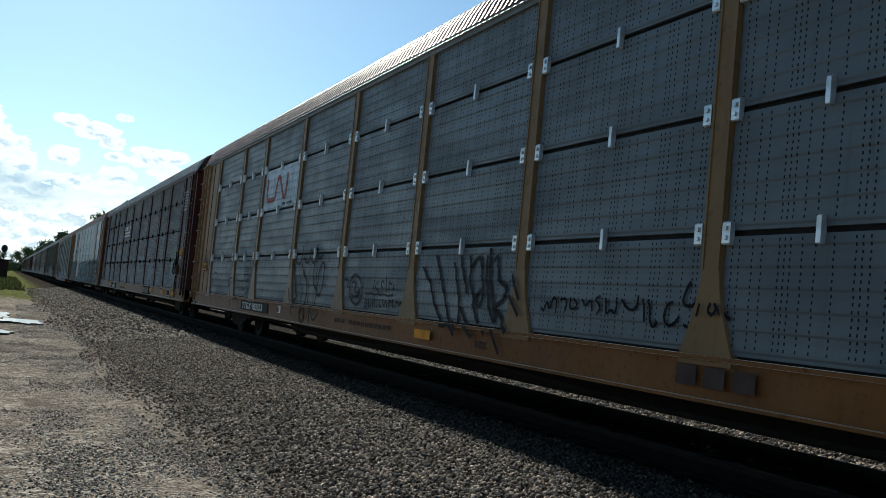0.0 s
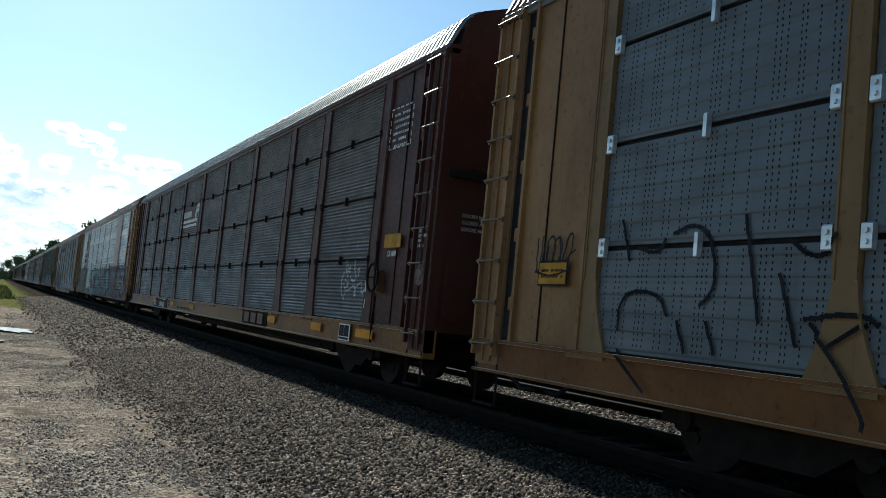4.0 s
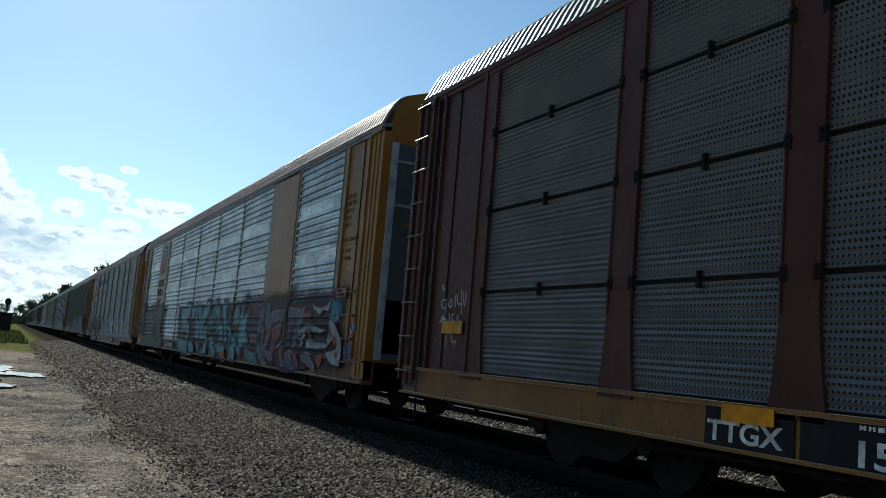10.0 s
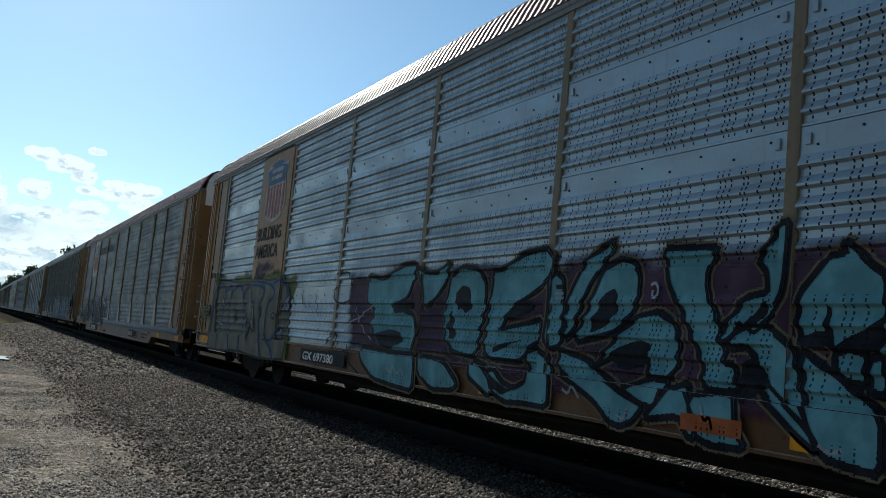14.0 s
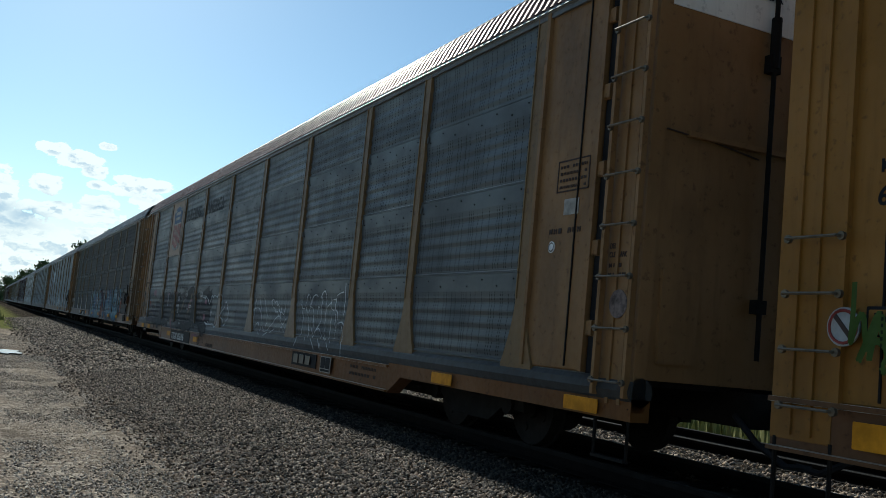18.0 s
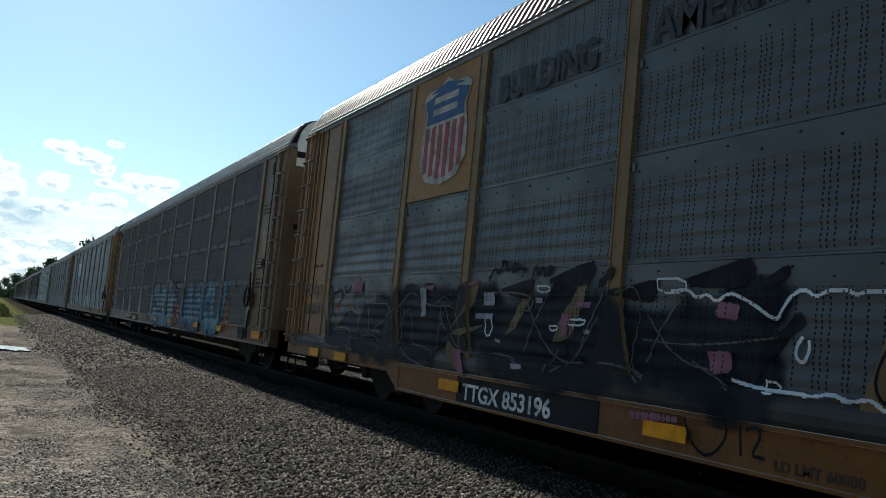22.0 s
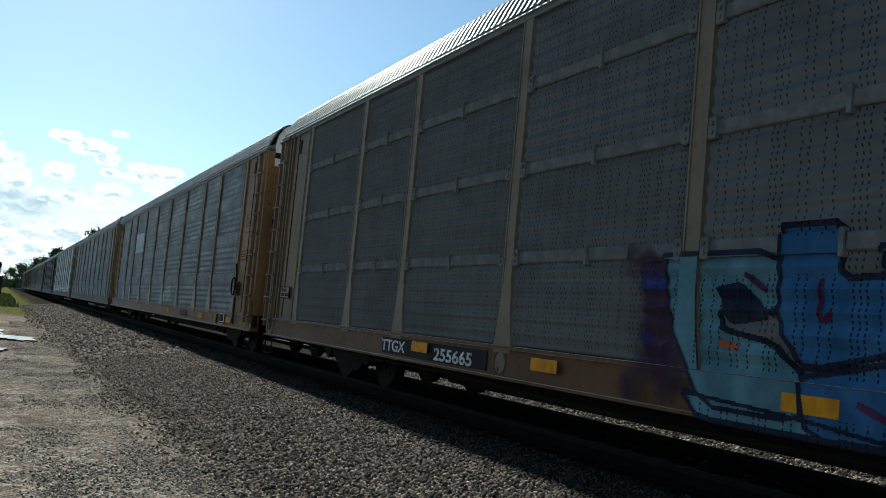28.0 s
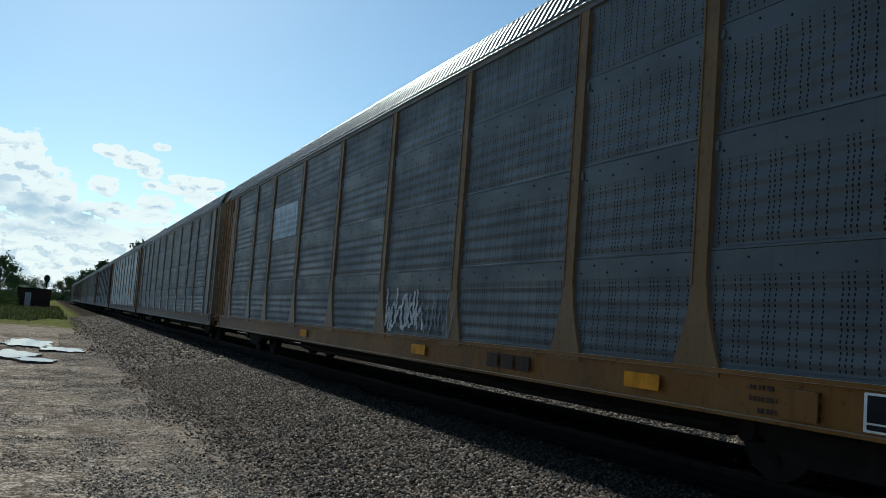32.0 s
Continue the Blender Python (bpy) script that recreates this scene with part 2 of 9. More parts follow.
def plain(name, colour, rough=0.6, metallic=0.0, vary=0.25, scale=6.0):
    mat, n, b = material(name)
    co = n.add("ShaderNodeTexCoord").outputs["Object"]
    f = n.noise(co, scale, 5.0, 0.6)
    n.link(n.mix(n.ramp(f, 0.3, 0.7), tuple(q * (1 - vary) for q in colour), tuple(min(1, q * (1 + vary)) for q in colour)), b.inputs["Base Color"])
    b.inputs["Roughness"].default_value, b.inputs["Metallic"].default_value = rough, metallic
    bump(n, b, n.noise(co, scale * 6, 3.0), 0.2, 0.003)
    return mat


def spray(name, colour, rough=0.45):
    """Sprayed paint over the punched sheets: thin in places, the holes stay dark."""
    mat, n, b = material(name)
    co = n.add("ShaderNodeTexCoord").outputs["Object"]
    f = n.noise(co, 3.0, 5.0, 0.6)
    g = n.noise(n.scaled(co, (1, 4, 0.6)), 3.0, 4.0)
    c = n.mix(n.ramp(f, 0.35, 0.7), tuple(q * 0.75 for q in colour), tuple(min(1, q * 1.15 + 0.01) for q in colour))
    c = n.mix(n.ramp(g, 0.55, 0.8, 0.0, 0.2), c, (0.06, 0.065, 0.07))
    # same painted dark for the inside of the holes
    c = n.mix(n.m("MULTIPLY", perforation(n, co, "painted"), 0.85), c, (0.006, 0.007, 0.009))
    n.link(c, b.inputs["Base Color"])
    b.inputs["Roughness"].default_value = rough
    b.inputs["Specular IOR Level"].default_value = 0.02
    dusty(b, 0.15)
    return mat


def hazy(name, colour):
    """Thin sprayed paint: its cover fades out and breaks into mist."""
    mat = spray(name, colour)
    n = Nodes(mat.node_tree)
    b = next(q for q in mat.node_tree.nodes if q.type == "BSDF_PRINCIPLED")
    at = n.add("ShaderNodeAttribute")
    at.attribute_name = "cover"
    co = n.add("ShaderNodeTexCoord").outputs["Object"]
    mist = n.m("ADD", n.m("MULTIPLY", n.noise(co, 3.0, 5.0, 0.65), 0.7), n.m("MULTIPLY", n.noise(co, 160.0, 2.0), 0.3))
    n.link(n.ramp(n.m("SUBTRACT", n.m("ADD", at.outputs["Fac"], 0.25), mist), 0.0, 0.5, 0.0, 0.86), b.inputs["Alpha"])
    return mat


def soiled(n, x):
    """Mask of the near-black band that paints the train's shade onto the ballast."""
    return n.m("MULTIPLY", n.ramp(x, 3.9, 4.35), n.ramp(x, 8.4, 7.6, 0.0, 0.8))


def ground_material():
    mat, n, b = material("gravel_lot_and_ballast")
    p = n.add("ShaderNodeNewGeometry").outputs["Position"]
    x, y, z = n.split(p)
    wob = n.noise(p, 0.8, 6.0, 0.65)
    edge = n.m("ADD", x, n.m("MULTIPLY", n.m("SUBTRACT", wob, 0.5), 2.6))
    # packed dirt with fine stone
    big = n.noise(p, 0.22, 5.0)
    mid = n.noise(p, 1.7, 5.0, 0.6)
    speck = n.voro(p, 30.0)
    dirt = n.mix(n.ramp(big, 0.35, 0.65), (0.50, 0.39, 0.30), (0.74, 0.59, 0.46))
    dirt = n.mix(n.ramp(mid, 0.42, 0.66, 0.0, 0.5), dirt, (0.13, 0.098, 0.073))
    dirt = n.mix(n.ramp(n.noise(p, 9.0, 5.0, 0.7), 0.5, 0.68, 0.0, 0.4), dirt, (0.07, 0.054, 0.043))
    dirt = n.mix(n.ramp(n.split(speck.outputs["Color"])[0], 0.66, 0.9, 0.0, 0.8), dirt, (0.62, 0.51, 0.40))
    # cell rims painted dark for the shade in the crevices
    dirt = n.mix(n.ramp(speck.outputs["Distance"], 0.32, 0.62, 0.0, 0.75), dirt, (0.085, 0.064, 0.049))
    dirt = n.mix(n.ramp(n.noise(p, 55.0, 4.0, 0.7), 0.5, 0.7, 0.0, 0.5), dirt, (0.10, 0.076, 0.058))
    dirt = n.mix(n.ramp(n.noise(p, 4.2, 5.0, 0.65), 0.52, 0.7, 0.0, 0.55), dirt, (0.64, 0.515, 0.40))      # drier, paler patches
    coarse = n.split(n.voro(p, 12.0).outputs["Color"])[0]
    dirt = n.mix(n.ramp(coarse, 0.68, 0.8, 0.0, 0.6), dirt, (0.12, 0.093, 0.072))        # darker and paler lumps
    dirt = n.mix(n.ramp(coarse, 0.22, 0.1, 0.0, 0.55), dirt, (0.80, 0.66, 0.53))
    damp = n.noise(n.scaled(p, (1.0, 0.45, 1.0)), 0.55, 5.0, 0.6)
    dirt = n.mix(n.ramp(damp, 0.5, 0.64, 0.0, 0.5), dirt, (0.075, 0.058, 0.046))
    dirt = n.mix(n.ramp(edge, -0.6, 1.9, 0.0, 0.55), dirt, (0.25, 0.195, 0.15))      # fines washed out of the ballast
    # crushed stone
    stone = n.voro(p, 17.0)
    tone = n.split(stone.outputs["Color"])[0]
    rock = n.mix(tone, (0.013, 0.010, 0.008), (0.15, 0.115, 0.085))
    # shade between the stones painted as dark cell rims
    rock = n.mix(n.ramp(stone.outputs["Distance"], 0.35, 0.75, 0.0, 0.8), rock, (0.025, 0.024, 0.023))
    # weeds and grass
    gn = n.noise(p, 3.0, 6.0, 0.7)
    grass = n.mix(n.ramp(gn, 0.3, 0.7), (0.06, 0.072, 0.024), (0.25, 0.23, 0.085))
    on_rock = n.m("MULTIPLY", n.ramp(edge, 1.7, 3.0), n.ramp(edge, 13.1, 12.6))
    lot = n.m("MULTIPLY", n.ramp(n.m("ADD", y, n.m("MULTIPLY", wob, 22.0)), 66.0, 60.0), n.ramp(edge, -17.0, -14.0))
    c = n.mix(lot, grass, dirt)
    right = n.ramp(edge, 12.6, 13.1)
    c = n.mix(right, c, grass)
    c = n.mix(on_rock, c, rock)
    # shade under and beside the train painted near black
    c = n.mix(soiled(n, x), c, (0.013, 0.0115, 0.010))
    n.link(c, b.inputs["Base Color"])
    b.inputs["Roughness"].default_value = 0.9
    b.inputs["Specular IOR Level"].default_value = 0.0
    h1 = n.m("MULTIPLY", n.m("SUBTRACT", 1.0, stone.outputs["Distance"]), on_rock)
    h2 = n.m("MULTIPLY", n.m("ADD", n.m("MULTIPLY", mid, 0.8), n.m("MULTIPLY", n.m("SUBTRACT", 1.0, speck.outputs["Distance"]), 0.5)), n.m("SUBTRACT", 1.0, on_rock))
    h3 = n.m("MULTIPLY", n.noise(p, 70.0, 4.0, 0.7), 0.25)
    bump(n, b, n.m("ADD", n.m("ADD", h1, h2), h3), 1.0, 0.035)
    return mat


def stone_material(name="crushed_stone", lo=(0.040, 0.031, 0.024), hi=(0.66, 0.495, 0.37)):
    mat, n, b = material(name)
    r = n.add("ShaderNodeNewGeometry")
    isl = r.outputs["Random Per Island"]
    f = n.noise(r.outputs["Position"], 40.0, 3.0)
    c = n.mix(n.m("POWER", isl, 1.6), lo, hi)
    c = n.mix(n.ramp(n.m("FRACT", n.m("MULTIPLY", isl, 7.3)), 0.75, 0.9, 0.0, 0.5), c, (0.11, 0.08, 0.062))
    c = n.mix(n.ramp(f, 0.4, 0.7, 0.0, 0.5), c, (0.04, 0.04, 0.04))
    # stones take the same painted shade near the train
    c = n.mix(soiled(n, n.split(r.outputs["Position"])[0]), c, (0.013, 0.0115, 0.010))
    n.link(c, b.inputs["Base Color"])
    b.inputs["Roughness"].default_value = 0.8
    b.inputs["Specular IOR Level"].default_value = 0.05
    bump(n, b, f, 0.4, 0.004)
    return mat


def leaf_material(name, lo, hi):
    mat, n, b = material(name)
    r = n.add("ShaderNodeNewGeometry").outputs["Random Per Island"]
    n.link(n.mix(r, lo, hi), b.inputs["Base Color"])
    b.inputs["Roughness"].default_value = 0.6
    return mat


def water_material():
    mat, n, b = material("puddle_water")
    b.inputs["Base Color"].default_value = (0.05, 0.042, 0.034, 1)
    b.inputs["Roughness"].default_value = 0.03
    b.inputs["IOR"].default_value = 1.33
    b.inputs["Specular IOR Level"].default_value = 0.5
    p = n.add("ShaderNodeNewGeometry").outputs["Position"]
    bump(n, b, n.noise(p, 3.0, 2.0), 0.02, 0.01)
    return mat


M = {
    "ground": ground_material(), "stone": stone_material(), "pebble": stone_material("brown_pebbles", (0.11, 0.083, 0.063), (0.92, 0.77, 0.62)), "water": water_material(),
    "yellow": paint("faded_yellow_paint", (0.205, 0.094, 0.016), 0.5, wear=(0.06, 0.035, 0.02), worn=0.5, streak=0.6, dust=0.8),
    "yellow_dull": paint("dirty_yellow_paint", (0.152, 0.069, 0.014), 0.52, wear=(0.045, 0.022, 0.013), worn=0.6, streak=0.85),
    "tan_end": paint("stained_tan_end_paint", (0.138, 0.088, 0.046), 0.5, worn=0.5, streak=0.75, dust=0.15),
    "tan": paint("weathered_tan_paint", (0.150, 0.116, 0.075), 0.5, worn=0.45, streak=0.55, dust=0.8),
    "rusty_tan": paint("rust_tan_paint", (0.198, 0.105, 0.040), 0.5, wear=(0.06, 0.03, 0.015), worn=0.5, streak=0.6, dust=0.2),
    "sill_ochre": paint("dirty_orange_sill_paint", (0.125, 0.050, 0.011), 0.55, wear=(0.04, 0.02, 0.013), worn=0.6, streak=0.6),
    "sill_rust": paint("rusty_brown_sill_paint", (0.100, 0.046, 0.018), 0.55, wear=(0.04, 0.02, 0.013), worn=0.6, streak=0.6),
    "post": paint("dull_ochre_post_paint", (0.150, 0.092, 0.040), 0.5, wear=(0.07, 0.055, 0.045), worn=0.55, streak=0.6, dust=1.0),
    "brown": paint("oxide_brown_paint", (0.046, 0.0125, 0.008), 0.55, worn=0.3, streak=0.5),
    "white": paint("dirty_white_paint", (0.62, 0.60, 0.55), 0.5, worn=0.3, streak=0.4),
    "beam": paint("dark_grey_beam_paint", (0.040, 0.038, 0.036), 0.55, wear=(0.06, 0.035, 0.02), worn=0.4, streak=0.5),
    "amber": plain("amber_reflector", (0.50, 0.21, 0.012), 0.45),
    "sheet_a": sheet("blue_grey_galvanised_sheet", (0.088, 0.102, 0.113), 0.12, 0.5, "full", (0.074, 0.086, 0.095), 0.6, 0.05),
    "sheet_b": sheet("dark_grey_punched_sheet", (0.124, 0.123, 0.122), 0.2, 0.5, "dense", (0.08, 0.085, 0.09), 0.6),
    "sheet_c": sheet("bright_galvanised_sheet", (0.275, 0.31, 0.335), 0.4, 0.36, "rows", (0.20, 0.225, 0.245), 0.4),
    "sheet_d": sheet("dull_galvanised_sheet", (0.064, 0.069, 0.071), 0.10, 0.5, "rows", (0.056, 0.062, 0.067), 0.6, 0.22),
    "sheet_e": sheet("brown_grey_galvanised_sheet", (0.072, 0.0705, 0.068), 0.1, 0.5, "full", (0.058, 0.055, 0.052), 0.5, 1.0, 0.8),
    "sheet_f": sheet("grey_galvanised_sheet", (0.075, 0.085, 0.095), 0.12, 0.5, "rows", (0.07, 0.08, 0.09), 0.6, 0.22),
    "strip": plain("grey_strip", (0.128, 0.126, 0.122), 0.75, 0.0),
    "rung": plain("dull_worn_steel", (0.14, 0.115, 0.085), 0.45, 0.5),
    "galv": plain("bare_galvanised_steel", (0.50, 0.52, 0.54), 0.4, 0.7),
    "galv_dull": plain("weathered_galvanised_steel", (0.30, 0.32, 0.34), 0.5, 0.3, 0.3, 4.0),
    "roof": plain("galvanised_roof_sheet", (0.17, 0.172, 0.176), 0.48, 0.4, 0.3),
    "roof_red": plain("rust_stained_roof_sheet", (0.20, 0.12, 0.105), 0.48, 0.4, 0.35),
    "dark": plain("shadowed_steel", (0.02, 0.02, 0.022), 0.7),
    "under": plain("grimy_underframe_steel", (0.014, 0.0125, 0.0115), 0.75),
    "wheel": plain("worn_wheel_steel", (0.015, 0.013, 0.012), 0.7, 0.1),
    # rails and ties coloured near black, to sink into the train's shade
    "rail": plain("shade_dark_rail_steel", (0.013, 0.0115, 0.011), 0.8, 0.0),
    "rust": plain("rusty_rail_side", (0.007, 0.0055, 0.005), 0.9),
    "tie": plain("shade_dark_timber_tie", (0.016, 0.013, 0.011), 0.85, 0.0, 0.4, 3.0),
    "brick": plain("dark_brick", (0.035, 0.022, 0.02), 0.8),
    "eave_grey": paint("grey_eave_steel", (0.13, 0.13, 0.13), 0.55, metallic=0.2),
    "door_grey": plain("grey_door", (0.30, 0.30, 0.30), 0.6),
    "bark": plain("bark", (0.09, 0.07, 0.05), 0.9),
    "leaf": leaf_material("leaves", (0.04, 0.06, 0.02), (0.10, 0.13, 0.05)), "shrub": leaf_material("weedy_leaves", (0.04, 0.07, 0.012), (0.13, 0.17, 0.035)),
    "grass": leaf_material("grass_blades", (0.09, 0.10, 0.028), (0.32, 0.29, 0.11)),
    "stencil_white": plain("white_stencil", (0.70, 0.70, 0.68), 0.55, 0.0, 0.15),
    "stencil_worn": plain("worn_white_stencil", (0.48, 0.48, 0.47), 0.6, 0.0, 0.45, 9.0),
    "stencil_dark": plain("dark_stencil", (0.05, 0.035, 0.03), 0.6, 0.0, 0.2),
    "stencil_faint": plain("sun_bleached_stencil", (0.105, 0.055, 0.016), 0.6, 0.0, 0.35, 12.0),
    "stencil_faded": plain("faded_black_stencil", (0.045, 0.047, 0.05), 0.6, 0.0, 0.3),
    "stencil_black": plain("black_stencil", (0.015, 0.015, 0.017), 0.6, 0.0, 0.2),
    "round_worn": plain("worn_pale_stencil", (0.13, 0.10, 0.09), 0.6, 0.0, 0.6, 14.0), "stencil_dull": plain("dull_white_stencil", (0.30, 0.28, 0.25), 0.6, 0.0, 0.35),
    "sign_yellow": plain("yellow_sign", (0.36, 0.19, 0.025), 0.6),
    "patch": spray("pale_logo_patch", (0.42, 0.50, 0.56)),
    "g_black": spray("black_spray", (0.012, 0.012, 0.015)), "g_white": spray("white_spray", (0.55, 0.57, 0.58)), "g_slate": spray("slate_grey_spray", (0.040, 0.042, 0.040)), "g_taupe": spray("grey_brown_spray", (0.105, 0.10, 0.098)), "g_grey": spray("pale_grey_spray", (0.22, 0.235, 0.25)),
    "g_teal": spray("teal_spray", (0.115, 0.245, 0.27)), "g_teal_dark": spray("deep_teal_spray", (0.06, 0.145, 0.165)), "g_tan": spray("tan_spray", (0.13, 0.10, 0.06)), "g_pale": spray("pale_grey_white_spray", (0.26, 0.265, 0.285)), "g_orange": spray("coral_spray", (0.20, 0.062, 0.05)), "g_lilac": spray("grey_lilac_spray", (0.10, 0.088, 0.12)),
    "g_olive": spray("olive_spray", (0.115, 0.105, 0.078)), "g_blue": spray("blue_spray", (0.03, 0.095, 0.20)), "g_sky": spray("sky_blue_spray", (0.095, 0.19, 0.225)), "g_green": spray("green_spray", (0.05, 0.085, 0.018)),
    "g_navy": spray("navy_spray", (0.014, 0.018, 0.035)), "g_pink": spray("pink_spray", (0.20, 0.09, 0.12)), "g_deep": spray("deep_blue_spray", (0.025, 0.10, 0.17)), "g_indigo": spray("indigo_spray", (0.02, 0.03, 0.11)), "g_plum": spray("plum_spray", (0.07, 0.018, 0.055)), "g_rust": spray("rust_orange_spray", (0.30, 0.085, 0.03)),
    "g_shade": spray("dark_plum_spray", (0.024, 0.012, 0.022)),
    "h_purple": hazy("thin_purple_spray", (0.055, 0.026, 0.048)), "h_sky": hazy("thin_blue_spray", (0.05, 0.15, 0.24)), "h_green": hazy("thin_green_spray", (0.10, 0.12, 0.02)), "h_indigo": hazy("thin_indigo_spray", (0.035, 0.05, 0.21)), "h_navy": hazy("thin_navy_spray", (0.013, 0.016, 0.022)), "h_rust": hazy("thin_rust_spray", (0.24, 0.07, 0.035)),
    "red": plain("logo_red", (0.22, 0.045, 0.04), 0.5), "blue": plain("logo_blue", (0.03, 0.07, 0.15), 0.5), "lamp_red": plain("signal_black", (0.02, 0.02, 0.02), 0.5),
}


# ---- mesh helpers ----
def mesh(name, verts, faces, smooth=False):
    me = bpy.data.meshes.new(name)
    me.from_pydata([tuple(v) for v in verts], [], faces)
    me.update()
    if smooth:
        me.polygons.foreach_set("use_smooth", [True] * len(me.polygons))
    return me


def part(name, me, mat, parent=None, label="", at=(0, 0, 0)):
    """Links a mesh as one object under a thing or a part."""
    if not me.materials:
        me.materials.append(mat)
    ob = new(name, me)
    ob.location = at
    if parent:
        ob.parent = parent
    if label:
        ob["label"] = label
    return ob


def thing(name, label, category, group="", m=None):
    ob = new(name)
    ob.empty_display_size = 0.2
    if m is not None:
        ob.matrix_basis = m
    return tagged(ob, label, category, group)


def box(x0, x1, y0, y1, z0, z1):
    v = [(x, y, z) for x in (x0, x1) for y in (y0, y1) for z in (z0, z1)]
    f = [(0, 1, 3, 2), (4, 6, 7, 5), (0, 4, 5, 1), (2, 3, 7, 6), (0, 2, 6, 4), (1, 5, 7, 3)]
    return v, f


def joined(*bits):
    v, f = [], []
    for bv, bf in bits:
        k = len(v)
        v += list(bv)
        f += [tuple(i + k for i in q) for q in bf]
    return v, f


def slab(outline, axis, a, b):
    """A flat outline of (u, v) drawn out from a to b along an axis; u, v run along the other two in order."""
    def at(u, v, w):
        return ((w, u, v), (u, w, v), (u, v, w))["xyz".index(axis)]
    k = len(outline)
    v = [at(u, w, a) for u, w in outline] + [at(u, w, b) for u, w in outline]
    f = [tuple(range(k)), tuple(range(2 * k - 1, k - 1, -1))] + [(i, (i + 1) % k, (i + 1) % k + k, i + k) for i in range(k)]
    return v, f


def chamfered(x0, x1, y0, y1, z0, z1, c=0.012):
    """A box along y with its four long edges cut."""
    return slab([(x0 + c, z0), (x1 - c, z0), (x1, z0 + c), (x1, z1 - c), (x1 - c, z1), (x0 + c, z1), (x0, z1 - c), (x0, z0 + c)], "y", y0, y1)


def tube(points, r, sides=6):
    v, f = [], []
    pts = [Vector(p) for p in points]
    for i, p in enumerate(pts):
        d = (pts[min(i + 1, len(pts) - 1)] - pts[max(i - 1, 0)]).normalized()
        s = d.cross(Vector((0, 0, 1)) if abs(d.z) < 0.9 else Vector((1, 0, 0))).normalized()
        t = d.cross(s)
        for k in range(sides):
            a = 2 * math.pi * k / sides
            v.append(p + r * (math.cos(a) * s + math.sin(a) * t))
    for i in range(len(pts) - 1):
        for k in range(sides):
            f.append((i * sides + k, i * sides + (k + 1) % sides, (i + 1) * sides + (k + 1) % sides, (i + 1) * sides + k))
    f += [tuple(range(sides)), tuple(range((len(pts) - 1) * sides, len(pts) * sides))]
    return v, f


def disc(axis_x0, axis_x1, cy, cz, r, k=24):
    return slab([(cy + r * math.cos(2 * math.pi * i / k), cz + r * math.sin(2 * math.pi * i / k)) for i in range(k)], "x", axis_x0, axis_x1)


_text = {}


def lettering(words, size, wide=1.0):
    """Words as a flat mesh in the y-z plane that reads from -x: starts at far y, runs towards -y."""
    key = (words, size, wide)
    if key not in _text:
        cu = bpy.data.curves.new("words", "FONT")
        cu.body, cu.size, cu.extrude, cu.offset = words, size, 0.0015, 0.022 * size
        ob = bpy.data.objects.new("words", cu)
        scene.collection.objects.link(ob)
        me = bpy.data.meshes.new_from_object(ob.evaluated_get(bpy.context.evaluated_depsgraph_get()))
        bpy.data.objects.remove(ob)
        for v in me.vertices:
            x, y, z = v.co
            v.co = (-z, -x * wide, y)
        _text[key] = me
    return _text[key]


# ---- the ground ----
def ground_height(x):
    """Cross-section: flat lot, shoulder of ballast, two tracks, falling away behind."""
    px, pz = (-6000, -30, 1.6, 2.2, 3.9, 8.0, 9.4, 12.2, 13.2, 6000), (0, 0, 0.0, 0.03, 0.28, 0.28, 0.16, 0.16, -0.05, -0.05)
    return float(np.interp(x, px, pz))


def build_ground():
    xs = [-5000, -1500, -400, -120, -60, -30, -18, -12, -8, -6] + [round(-5 + 0.25 * i, 3) for i in range(int(9.25 / 0.25) + 1)] + [5.5, 7, 8, 8.7, 9.4, 11, 12.2, 12.7, 13.2, 15.6, 18, 25, 40, 80, 200, 600, 1500, 5000]
    ys = [-5000, -1000, -200, -60, -20, -8, -4, -2, 0] + [0.5 * i for i in range(1, 100)] + [55, 60, 65, 70, 80, 100, 130, 180, 260, 400, 800, 1600, 5000]
    v, f = [], []
    for y in ys:
        for x in xs:
            z = ground_height(x)
            if -12 < x < 1.7 and -2 < y < 60:
                z += 0.05 * (noise.noise((x * 0.45, y * 0.3, 3.1))) + 0.02 * noise.noise((x * 1.5, y * 1.5, 7.7))
            v.append((x, y, z))
    k = len(xs)
    for j in range(len(ys) - 1):
        for i in range(k - 1):
            f.append((j * k + i, j * k + i + 1, (j + 1) * k + i + 1, (j + 1) * k + i))
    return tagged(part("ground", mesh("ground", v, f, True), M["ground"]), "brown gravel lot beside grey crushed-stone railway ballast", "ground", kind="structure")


build_ground()


